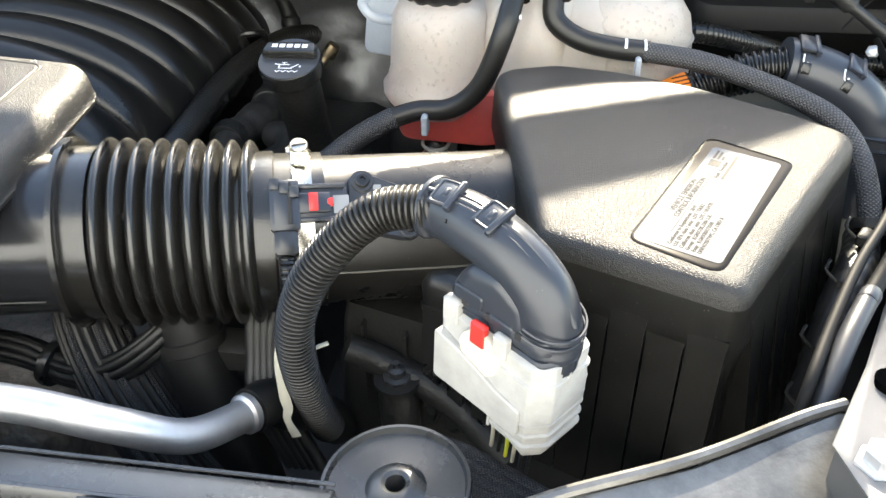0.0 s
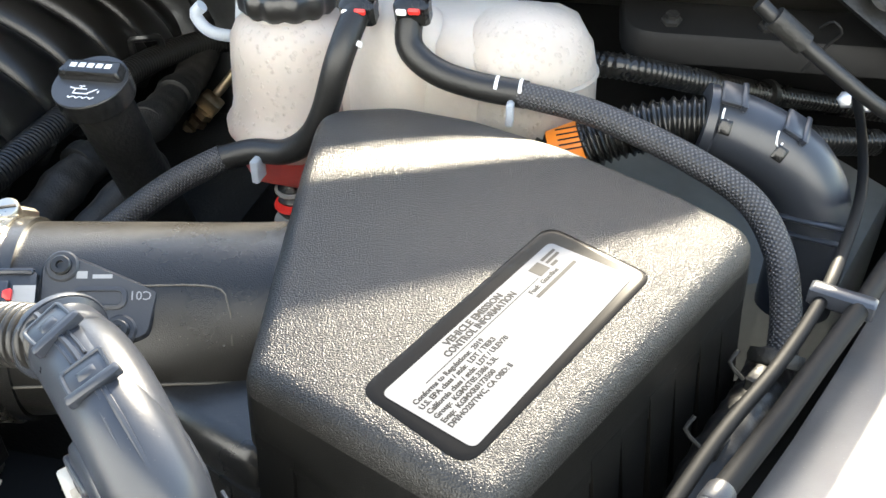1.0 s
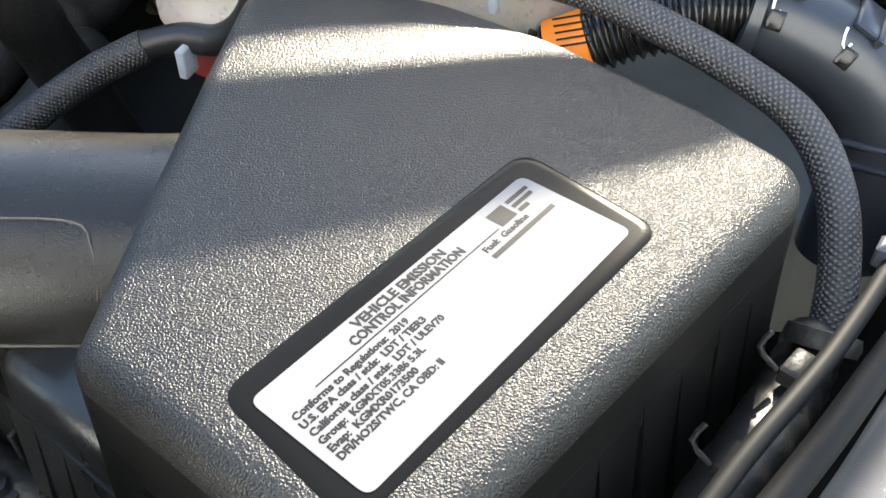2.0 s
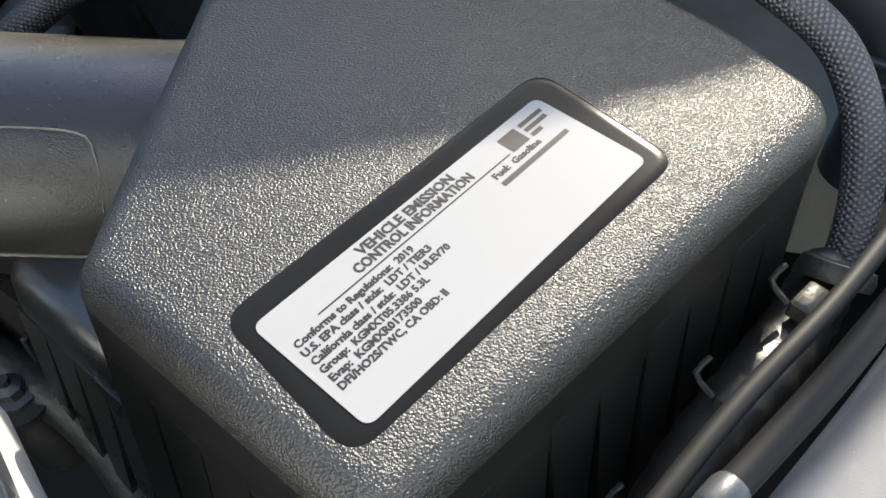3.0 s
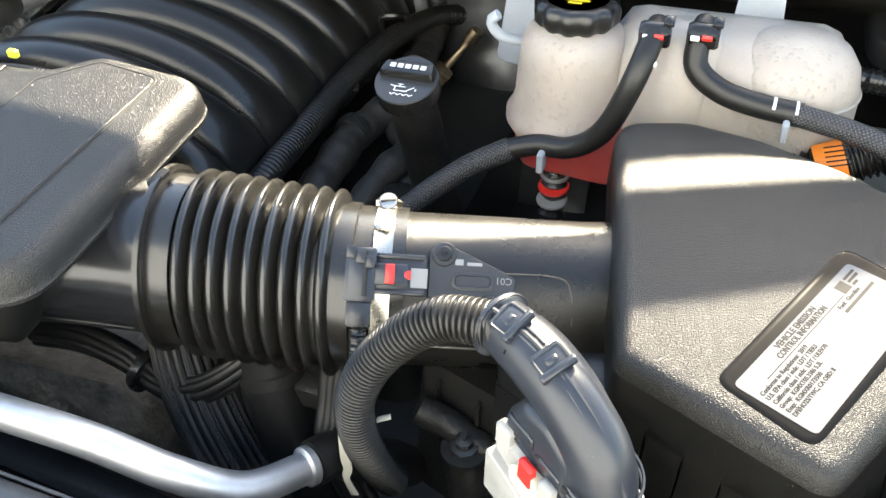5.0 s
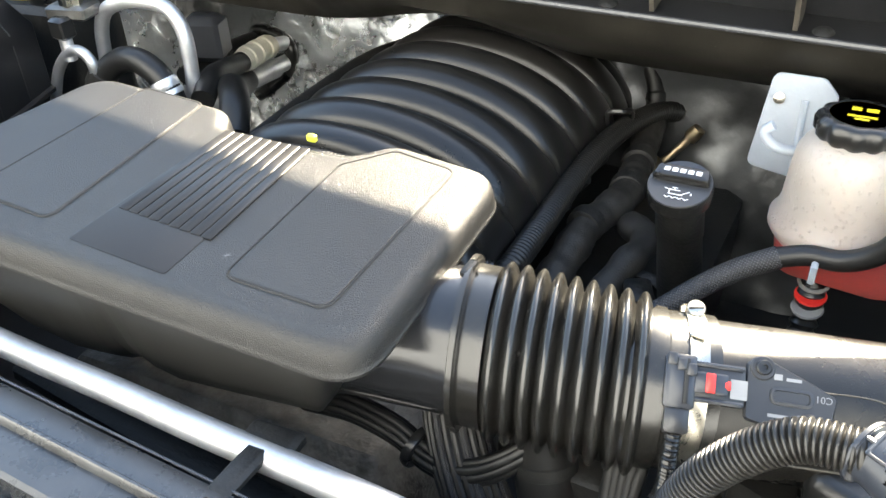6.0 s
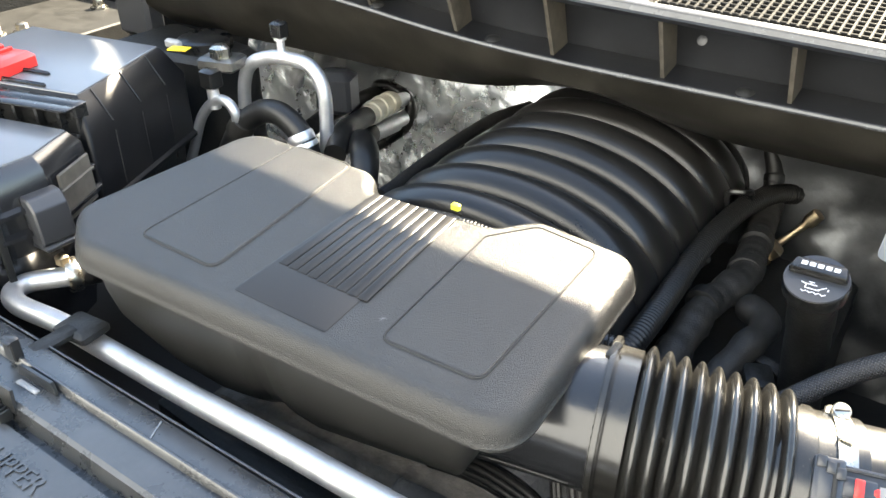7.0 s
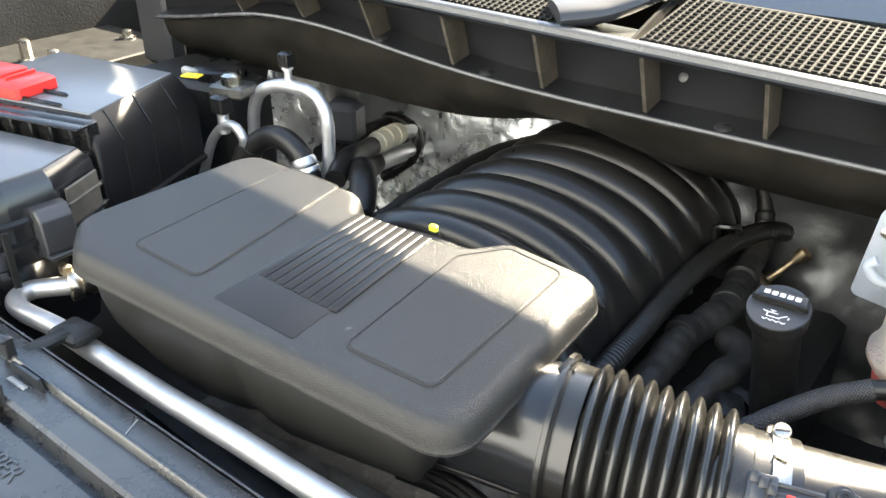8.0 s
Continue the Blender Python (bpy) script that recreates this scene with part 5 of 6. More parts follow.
def runner(n):
    """One arched runner, a closed band with a rounded back."""
    bm = bmesh.new()
    ns, nw = 48, 16
    y0, y1 = 0.530, 1.085
    rings = []
    for i in range(ns + 1):
        a = math.pi * (0.03 + 0.94 * i / ns)
        ring = []
        for j in range(nw + 1):
            ph = j / nw
            y = 0.580 - 0.03 * math.sin(a) + 0.0665 * (n + ph)
            y = min(max(y, y0), y1)
            ridge = abs(math.sin(math.pi * ph ** 0.85)) ** 0.7 - 0.6
            end = max(0.0, min(1, (y - y0) / 0.03, (y1 - y) / 0.05)) ** 0.5
            r = 1 + 0.12 * ridge
            x = -0.482 - 0.182 * math.cos(a) * (0.97 + 0.03 * r)
            z = 0.958 + 0.136 * (0.55 + 0.45 * end) * (math.sin(a) ** 0.85) * (1 + 0.036 * math.cos(a)) * r + 0.011 * ridge
            if y > 0.95:
                z -= 1.6 * (y - 0.95) ** 2
            ring.append((x, y, z))
        low = [(-0.482 + (x + 0.482) * 0.86, y, 0.90 + (z - 0.90) * 0.7) for x, y, z in (ring[-1], ring[0])]
        rings.append([bm.verts.new(p) for p in (*ring, *low)])
    m = len(rings[0])
    for a, b in zip(rings, rings[1:]):
        for j in range(m):
            bm.faces.new((a[j], a[(j + 1) % m], b[(j + 1) % m], b[j]))
    bm.faces.new(rings[0]), bm.faces.new(rings[-1])
    bmesh.ops.remove_doubles(bm, verts=bm.verts, dist=1e-6)
    return bm


manifold = thing("intake_manifold", "black plastic intake manifold with arched runners", "intake manifold", (-0.5, 0.8, 0.88))
for n in range(-1, 8):
    part("runner", runner(n), M_MANIFOLD, manifold, sharp=70)
part("core", box((0.29, 0.50, 0.10), (-0.482, 0.81, 0.93), 0.02), M_MANIFOLD, manifold)
for i in range(7):
    y = 0.60 + 0.0665 * i
    part("runner_foot", lathe([(0.010, -0.02), (0.010, 0.010), (0.006, 0.014), (0.0, 0.014)], (-0.288, y, 0.972), (0.6, 0.0, 0.8), 12), M_DULL, manifold)
for i in range(6):
    y = 0.70 + 0.066 * i
    part("injector_plug", box((0.030, 0.018, 0.022), (-0.685, y, 0.985), 0.003, Matrix.Rotation(radians(-25), 3, "Y")), M_DULL if i % 3 else M_DUSTY, manifold)
    part("rail_clip", box((0.012, 0.010, 0.030), (-0.672, y + 0.028, 1.000), 0.003), M_BLACK, manifold)
part("hook", tube([(-0.300, 0.935, 0.985), (-0.300, 0.935, 1.006), (-0.282, 0.938, 1.010), (-0.275, 0.955, 1.004), (-0.278, 0.957, 0.984), (-0.295, 0.950, 0.978)], 0.0045, 8), M_BLACK, manifold)
solo("fuel_rail", tube([(-0.685, 0.66, 1.012), (-0.69, 0.80, 1.018), (-0.69, 0.95, 1.02), (-0.68, 1.06, 1.01)], 0.010, 12), M_DULL, "black wrapped injector harness beside the manifold", "wiring harness")
solo("breather_hose", tube([(-0.56, 0.532, 1.080), (-0.50, 0.522, 1.094), (-0.44, 0.518, 1.098), (-0.38, 0.522, 1.090)], 0.012, 18, 0.0008, ribs(0.0042, 0.16)), M_HOSE, "black corrugated conduit behind the engine cover", "hose", sharp=70)

# ---------------------------------------------------------------- hoses between manifold and filler
pcv = thing("crankcase_hose", "long black ribbed hose from the bulkhead to the engine", "hose", (-0.27, 0.8, 0.95))
part("rubber", tube([(-0.222, 1.078, 0.935), (-0.217, 1.070, 0.955), (-0.235, 1.058, 0.968), (-0.261, 1.02, 0.976), (-0.281, 0.95, 0.981), (-0.289, 0.86, 0.984), (-0.291, 0.78, 0.982), (-0.287, 0.68, 0.980), (-0.287, 0.60, 0.976), (-0.300, 0.55, 0.955), (-0.31, 0.50, 0.93)], 0.0150, 22, 0.0011, lambda s, n: 1 - 0.09 * (0.5 - 0.5 * math.cos(2 * math.pi * s / 0.0050))), M_CONDUIT, pcv, sharp=70)
part("stub", tube([(-0.335, 0.545, 0.995), (-0.315, 0.550, 0.992), (-0.296, 0.560, 0.985)], 0.013, 16, 0.0012, ribs(0.006, 0.15)), M_RUBBER, pcv)
loom = thing("wrapped_loom", "tape-wrapped black wiring loom beside the manifold", "wiring loom", (-0.25, 0.75, 0.9))
part("trunk", tube([(-0.268, 1.045, 0.962), (-0.258, 0.98, 0.946), (-0.246, 0.90, 0.948), (-0.238, 0.82, 0.950), (-0.255, 0.74, 0.948), (-0.262, 0.66, 0.930), (-0.275, 0.58, 0.89), (-0.285, 0.52, 0.86)], 0.0205, 18, 0.003, lambda s, n: 1 + 0.09 * math.sin(s * 57) * math.sin(s * 23 + 1) + 0.05 * math.sin(s * 131) + 0.02 * math.sin(s * 310)), M_CLOTH, loom)
for i, (p, d) in enumerate((((-0.258, 0.745, 0.949), (-0.13, -1, -0.05)), ((-0.240, 0.845, 0.950), (0.1, -1, 0.02)), ((-0.250, 0.925, 0.948), (0.15, -1, 0.0)))):
    part("tape_turn", lathe([(0.0205, -0.010), (0.0228, -0.008), (0.0234, 0.0), (0.0222, 0.009), (0.0205, 0.010)], p, d, 18), M_DULL, loom, "turn of black tape")
part("riser", tube([(-0.268, 1.045, 0.955), (-0.270, 1.062, 0.985), (-0.277, 1.072, 1.005), (-0.290, 1.082, 1.028)], 0.0135, 16, 0.002, lambda s, n: 1.12 if 0.028 < s < 0.040 else 1.0), M_HOSE, loom, "smooth black riser pipe")
part("branch", tube([(-0.215, 0.78, 0.94), (-0.185, 0.745, 0.945), (-0.195, 0.68, 0.94), (-0.215, 0.62, 0.90), (-0.22, 0.58, 0.85)], 0.0175, 16, 0.003, lambda s, n: 1 + 0.08 * math.sin(s * 71) * math.sin(s * 29) + 0.05 * math.sin(s * 150)), M_CLOTH, loom)
part("plug", box((0.03, 0.04, 0.03), (-0.165, 0.655, 0.93), 0.004, Matrix.Rotation(radians(25), 3, "Z")), M_DULL, loom)
part("band", lathe([(0.026, -0.006), (0.027, 0), (0.026, 0.006)], (-0.165, 0.69, 0.915), (0.3, 1, 0.2), 18), M_DULL, loom)
brass = thing("brass_fitting", "tarnished brass pipe fitting with a rubber tip behind the oil cap", "pipe fitting", (-0.22, 1.0, 0.93))
part("pipe", tube([(-0.198, 1.005, 0.965), (-0.212, 1.0, 0.945), (-0.232, 0.99, 0.922)], 0.0058, 14), M_BRASS, brass)
part("tip", lathe([(0.0095, -0.008), (0.0105, 0), (0.0095, 0.012), (0.004, 0.014)], (-0.199, 1.006, 0.962), (0.55, 0.1, 0.82), 14), M_BRASS, brass)
part("union", box((0.028, 0.020, 0.022), (-0.240, 0.985, 0.912), 0.003, Matrix.Rotation(radians(40), 3, "Y")), M_BRASS, brass)
for i in range(3):
    part("nut", lathe([(0.012, -0.004), (0.012, 0.004)], (-0.246 - 0.008 * i, 0.975 - 0.004 * i, 0.900 - 0.009 * i), (0.6, 0.2, 0.75), 6), M_BRASS, brass)

# ---------------------------------------------------------------- right side: elbow, conduits, cables
elbow = thing("duct_elbow", "slate grey plastic duct elbow with snap clips behind the air box", "duct elbow", (0.38, 0.63, 1.03))
EL = [(0.318, 0.634, 1.104), (0.335, 0.634, 1.101), (0.360, 0.632, 1.092), (0.384, 0.630, 1.076), (0.399, 0.627, 1.053), (0.405, 0.624, 1.025), (0.405, 0.62, 0.97)]
eb = part("body", tube(EL, 0.0245, 32, 0.002, shape=lambda s, n: 1.05 if s < 0.007 else 0.97 if s < 0.010 else 1.0 + 0.08 * min(1, s / 0.06)), M_NAVY, elbow)
for s in (0.012, 0.05):
    pts2 = spline(EL, 0.001)
    i = int(s / 0.001)
    p, d = pts2[i], (pts2[i + 3] - pts2[max(0, i - 3)]).normalized()
    ud = Vector((0, -0.25, 0.97))
    ud = (ud - d * ud.dot(d)).normalized()
    part("clip", box((0.014, 0.022, 0.004), p + ud * 0.0262, 0.001, basis(ud, d)), M_GREY if s < 0.03 else M_NAVY, eb)
    part("clip_ear", box((0.004, 0.026, 0.006), p + ud * 0.0264 + d * 0.008, 0.001, basis(ud, d)), M_NAVY, eb)
    fd = Vector((0, -0.9, 0.35))
    fd = (fd - d * fd.dot(d)).normalized()
    part("window_clip", box((0.008, 0.010, 0.004), p + fd * 0.0258, 0.001, basis(fd, d)), M_BLACK, eb)
for a, b in ((0.008, 0.030), (0.046, 0.040)):
    q = pts2[int(a * 1000)]
    part("chalk_line", tube([q + Vector((0.004, -0.0180, 0.0190)), q + Vector((0.003, -0.0220, 0.0140)), q + Vector((0.004, -0.0245, 0.0095)), q + Vector((0.007, -0.0225, 0.0130))], 0.0007, 6), M_PRINT, eb, "white chalk mark")
for k, (zz, w) in enumerate(((1.052, 0.058), (1.040, 0.046))):
    part("panel_rail", box((w, 0.005, 0.0035), (0.394, 0.6015, zz), 0.001, Matrix.Rotation(radians(-14), 3, "Z")), M_NAVY, eb)
cond = thing("duct_conduit", "black corrugated conduit with an orange warning label", "conduit", (0.27, 0.63, 1.07))
part("pipe", tube([(0.205, 0.625, 1.060), (0.235, 0.628, 1.075), (0.262, 0.632, 1.088), (0.295, 0.634, 1.099), (0.322, 0.634, 1.103)], 0.0185, 24, 0.0009, ribs(0.0062, 0.18)), M_RUBBER, cond, sharp=70)
part("warning_label", tube([(0.222, 0.627, 1.069), (0.232, 0.6285, 1.0735), (0.242, 0.630, 1.078)], 0.0196, 24, 0.002), M_ORANGE, cond, "orange warning label with dark lines")
lm = basis(Vector((0.1, -0.6, 0.8)), Vector((1, 0.15, 0.4)))
part("label_lines", bars([(Matrix.Translation(Vector((0.224, 0.612, 1.0885)) + lm @ Vector((0, 0.004 * k, 0.0012))) @ lm.to_4x4(), 0.018, 0.0012) for k in range(-2, 3)]), M_INK, cond)
def rear_run(bm, k):
    c = thing("rear_conduit", "black corrugated conduit along the wing", "conduit", (0.3, 0.75, 1.07), group="wing conduits")
    part("pipe", bm, M_RUBBER, c, sharp=70)
    part("band", lathe([(0.0118, -0.004), (0.0140, -0.003), (0.0140, 0.003), (0.0118, 0.004)], (0.40, 0.87, 1.03) if k == 0 else (0.44, 0.80, 1.02), (0.7, 0.6, -0.3), 18), M_DULL, c)


rear_run(tube([(0.235, 0.765, 1.088), (0.27, 0.755, 1.090), (0.33, 0.80, 1.065), (0.40, 0.87, 1.03), (0.48, 0.93, 1.0), (0.60, 0.96, 0.98)], 0.011, 16, 0.0011, ribs(0.0055, 0.15)), 0)
rear_run(tube([(0.28, 0.69, 1.06), (0.32, 0.70, 1.065), (0.37, 0.74, 1.05), (0.44, 0.80, 1.02), (0.5, 0.85, 1.0)], 0.013, 16, 0.0011, ribs(0.006, 0.15)), 0)

CABLE = [(0.452, 0.795, 1.075), (0.450, 0.74, 1.066), (0.4387, 0.6653, 1.063), (0.4235, 0.604, 1.0677), (0.4038, 0.544, 1.0713), (0.3817, 0.4845, 1.073), (0.3537, 0.4266, 1.0722), (0.3203, 0.3695, 1.0685), (0.2898, 0.3094, 1.0612), (0.2715, 0.2700, 1.0520), (0.262, 0.2495, 1.020)]
cab = thing("release_cable", "thin black release cable clipped along the wing rail", "cable", (0.35, 0.43, 1.06), group="rail cables")
part("sheath", tube(CABLE, 0.0037, 12), M_CABLE, cab)
part("clip", box((0.034, 0.011, 0.011), (0.391, 0.4825, 1.0745), 0.0015, Matrix.Rotation(radians(-21), 3, "Z")), M_NAVY, cab, "slate plastic cable clip")
cab2 = thing("release_cable", "black cable with a grey ferrule beside the wing rail", "cable", (0.36, 0.40, 1.05), group="rail cables")
part("sheath", tube([(0.53, 0.80, 1.08), (0.50, 0.70, 1.075), (0.462, 0.60, 1.074), (0.422, 0.522, 1.074), (0.400, 0.479, 1.074), (0.371, 0.427, 1.073), (0.347, 0.384, 1.071), (0.320, 0.340, 1.066)], 0.0055, 14), M_CABLE, cab2)
part("ferrule", lathe([(0.0062, -0.006), (0.0068, -0.004), (0.0068, 0.004), (0.0062, 0.006)], (0.3195, 0.339, 1.066), (0.5, 0.86, 0), 14), M_GREY, cab2, "grey ferrule")
part("grey_sheath", tube([(0.320, 0.340, 1.066), (0.300, 0.305, 1.060), (0.283, 0.272, 1.045), (0.268, 0.245, 1.02)], 0.0066, 14), M_GREY, cab2, "grey lower sheath")
wrap = thing("taped_harness", "tape-wrapped black harness with plastic clips under the wing rail", "wiring harness", (0.34, 0.42, 1.0))
part("trunk", tube([(0.366, 0.485, 1.020), (0.354, 0.45, 1.026), (0.338, 0.415, 1.030), (0.322, 0.385, 1.020), (0.308, 0.352, 1.000), (0.292, 0.315, 0.975), (0.278, 0.28, 0.94)], 0.0135, 16, 0.002, lambda s, n: 1 + 0.03 * math.sin(s * 420)), M_HOSE, wrap)
for p in ((0.349, 0.440, 1.048), (0.327, 0.397, 1.038), (0.306, 0.352, 1.014), (0.294, 0.318, 0.992)):
    part("clip", box((0.016, 0.008, 0.010), p, 0.0015, Matrix.Rotation(radians(60), 3, "Z")), M_DULL, wrap)
    part("clip_prong", tube([Vector(p) + Vector((-0.008, -0.004, 0.002)), Vector(p) + Vector((-0.016, -0.002, 0.010)), Vector(p) + Vector((-0.012, 0.004, 0.014))], 0.0012, 6), M_DULL, wrap)
part("band", lathe([(0.0145, -0.004), (0.0155, 0), (0.0145, 0.004)], (0.3615, 0.463, 1.044), (0.1, 0.6, 0.7), 18), M_DULL, wrap)

strut = thing("hinge_strut", "black hood hinge strut with bolts at the corner of the bay", "strut", (0.45, 0.8, 1.07))
part("rod", tube([(0.52, 0.75, 1.05), (0.453, 0.70, 1.093), (0.376, 0.70, 1.146), (0.35, 0.70, 1.166)], 0.0055, 14), M_HOSE, strut)
part("sleeve", tube([(0.386, 0.70, 1.139), (0.362, 0.70, 1.157)], 0.0085, 14), M_DULL, strut)
for p in ((0.447, 0.782, 1.066), (0.465, 0.79, 1.06), (0.49, 0.72, 1.05), (0.48, 0.66, 1.03)):
    part("bolt", lathe([(0.007, 0), (0.007, 0.006), (0.004, 0.008), (0, 0.008)], p, (-0.4, -0.7, 0.5), 6), M_ALU, strut)
wingb = thing("wing_bracket", "dark metal corner bracket under the cowl", "bracket", (0.44, 0.93, 1.1))
part("plate", slab(soft([(0.26, 0.80), (0.62, 0.80), (0.62, 1.06), (0.24, 1.06)], 0.03, 4), [(0, -0.02), (0, 0), (0.003, 0.004)], lambda x, y: 1.10 + 0.30 * (y - 0.80)), M_BULKHEAD, wingb)
part("flange", tube([(0.30, 0.87, 1.215), (0.38, 0.83, 1.18), (0.46, 0.80, 1.13), (0.54, 0.79, 1.08)], 0.024, 10, squash=(1, 0.28)), M_DULL, wingb)
part("flange_hole", lathe([(0.006, -0.003), (0.013, 0.0), (0.011, 0.003), (0.006, 0.003)], (0.455, 0.789, 1.150), (0.3, -0.6, 0.7), 20), M_DARK, wingb)
part("hook_post", box((0.014, 0.012, 0.075), (0.325, 0.90, 1.14), 0.003), M_DULL, wingb)
part("hook_head", box((0.050, 0.016, 0.012), (0.335, 0.895, 1.182), 0.004, Matrix.Rotation(radians(-10), 3, "Y")), M_DULL, wingb)
part("wire_loop", tube([(0.405, 0.75, 1.135), (0.412, 0.745, 1.142), (0.420, 0.745, 1.134), (0.414, 0.748, 1.124), (0.40, 0.75, 1.10)], 0.0012, 6), M_CABLE, wingb)
for x in (0.30, 0.38):
    part("bolt", lathe([(0.009, 0), (0.009, 0.005), (0.006, 0.006), (0.006, 0.010), (0, 0.010)], (x, 0.82, 1.108), (0, -0.3, 1), 6), M_DULL, wingb)
solo("corner_box", box((0.18, 0.10, 0.06), (0.47, 0.90, 1.16), 0.008, Matrix.Rotation(radians(-12), 3, "Z")), M_BULKHEAD, "black plastic box at the corner of the bay", "box")

# ---------------------------------------------------------------- left side: battery tray boxes and pipes
batt = thing("battery_box", "black plastic battery cover with sloping lid edges", "battery box", (-1.1, 0.5, 0.95))
BP = soft([(-0.948, 0.420), (-1.042, 0.652), (-1.34, 0.61), (-1.29, 0.345)], 0.006, 3)
part("lower_case", slab(BP, [(0.022, -0.26), (0.014, -0.15), (0.012, -0.130)], flat(1.165)), M_DULL, batt)
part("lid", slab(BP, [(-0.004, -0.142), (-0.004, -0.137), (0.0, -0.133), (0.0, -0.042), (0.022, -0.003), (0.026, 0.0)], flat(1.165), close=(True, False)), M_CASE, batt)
# top skin in a paler colour: skylight on the black lid
part("lid_top", slab(BP, [(0.025, -0.003), (0.026, 0.0012), (0.028, 0.002)], flat(1.165)), M_LITTOP, batt, "smooth black lid top, paled as if skylit")
for i in range(3):
    t = 0.22 + 0.27 * i
    a = Vector((-0.948, 0.420)).lerp(Vector((-1.042, 0.652)), t)
    part("bevel_rib", box((0.046, 0.0016, 0.0022), (a.x - 0.0105, a.y - 0.004, 1.1445), 0.0005, Matrix.Rotation(radians(22), 3, "Z") @ Matrix.Rotation(radians(60), 3, "Y")), M_BLACK, batt)
    part("side_rib", box((0.003, 0.0018, 0.10), (a.x - 0.001, a.y, 1.06), 0.0006, Matrix.Rotation(radians(22), 3, "Z")), M_DULL, batt)
FRONT = Matrix.Rotation(radians(12.4), 3, "Z")
part("front_panel", box((0.322, 0.022, 0.044), (-1.122, 0.3945, 1.1405), 0.003, FRONT), M_BLACK, batt)
for i in range(9):
    a = Vector((-0.962, 0.417)).lerp(Vector((-1.28, 0.347)), (i + 0.5) / 9)
    part("front_rib", box((0.0045, 0.012, 0.034), (a.x, a.y - 0.003, 1.1405), 0.001, FRONT), M_BLACK, batt)
for z, out in ((1.1590, 0.007), (1.1225, 0.008)):
    part("front_ledge", box((0.322, 0.020, 0.004), (-1.119 + 0.214 * out, 0.3825 - 0.977 * out + 0.002, z), 0.0012, FRONT), M_BLACK, batt)
part("buckle", box((0.034, 0.018, 0.044), (-1.180, 0.364, 1.132), 0.004, FRONT), M_DULL, batt)
for y in (0.425, 0.455):
    part("strap", box((0.075, 0.005, 0.006), (-1.075 - 1.2 * (y - 0.425), y, 1.169), 0.002, Matrix.Rotation(radians(11), 3, "Z")), M_BLACK, batt)
part("yellow_tag", box((0.030, 0.018, 0.003), (-1.030, 0.640, 1.163), 0.001, Matrix.Rotation(radians(20), 3, "Z")), M_YELLOW, batt, "yellow tag")
for i in range(3):
    part("cooling_hose", tube([(-0.955 + 0.012 * i, 0.47 + 0.05 * i, 1.03), (-0.93, 0.46 + 0.05 * i, 1.0), (-0.90, 0.44 + 0.05 * i, 0.93)], 0.016, 14, 0.004), M_HOSE, batt)
red = thing("terminal_cover", "bright red plastic battery terminal cover", "terminal cover", (-1.17, 0.42, 1.165))
RT = Matrix.Rotation(radians(12), 3, "Z")
part("shell", box((0.13, 0.070, 0.026), (-1.180, 0.432, 1.175), 0.006, RT), M_RED, red)
part("raised_flap", box((0.06, 0.048, 0.010), (-1.195, 0.434, 1.190), 0.003, RT), M_RED, red)
for k in range(4):
    part("edge_rib", box((0.003, 0.004, 0.018), (-1.215 + 0.022 * k, 0.389 + 0.0047 * k, 1.173), 0.0008, RT), M_RED, red)
part("flap_ridge", box((0.004, 0.050, 0.006), (-1.150, 0.440, 1.190), 0.001, RT), M_RED, red)

fuse = thing("fuse_box", "black fuse box with pale-lit lid in front of the battery", "fuse box", (-1.0, 0.3, 0.95))
FP = soft([(-0.908, 0.275), (-0.906, 0.335), (-0.945, 0.416), (-1.35, 0.335), (-1.30, 0.14), (-0.935, 0.17)], 0.005, 3)
part("case", slab(FP, [(0.03, -0.22), (0.008, -0.085), (0.002, -0.080), (0.0, -0.060), (-0.005, -0.058), (-0.005, -0.053), (0.003, -0.050), (0.006, -0.026)], flat(1.115)), M_GLOSS, fuse)
part("lid", slab(FP, [(-0.003, -0.030), (-0.003, -0.025), (0.004, -0.022), (0.006, 0.008), (0.016, 0.022), (0.018, 0.0235)], flat(1.115)), M_GLOSS, fuse)
# skylit look of the fuse box top, put into its colour
part("lid_top", slab(FP, [(0.017, 0.020), (0.018, 0.0250), (0.020, 0.0258)], flat(1.115)), M_LITTOP, fuse, "smooth black lid top, paled as if skylit")
LATCH = Matrix.Translation((-0.907, 0.318, 1.100)) @ Matrix.Rotation(radians(-4), 4, "Z") @ Matrix(((1, 0, 0, 0), (0, 0, -1, 0), (0, 1, 0, 0), (0, 0, 0, 1)))
part("latch", slab(soft([(-0.004, 0.004), (0.012, 0.002), (0.022, -0.010), (0.025, -0.050), (0.018, -0.060), (-0.002, -0.060)], [0.002, 0.008, 0.008, 0.004, 0.003, 0.002], 4), [(0.002, -0.021), (0.0, -0.019), (0.0, 0.019), (0.002, 0.021)], flat(0), xf=LATCH), M_GREY, fuse)
part("latch_foot", box((0.030, 0.044, 0.006), (-0.894, 0.318, 1.043), 0.0015), M_GREY, fuse)
CHAM = Matrix.Rotation(radians(25.7), 3, "Z")
part("dusty_panel", box((0.004, 0.066, 0.062), (-0.9245, 0.3765, 1.080), 0.0015, CHAM), M_DUSTY, fuse, "dust-covered side panel")
part("panel_rib", box((0.007, 0.070, 0.004), (-0.9235, 0.377, 1.090), 0.001, CHAM), M_DUSTY, fuse)
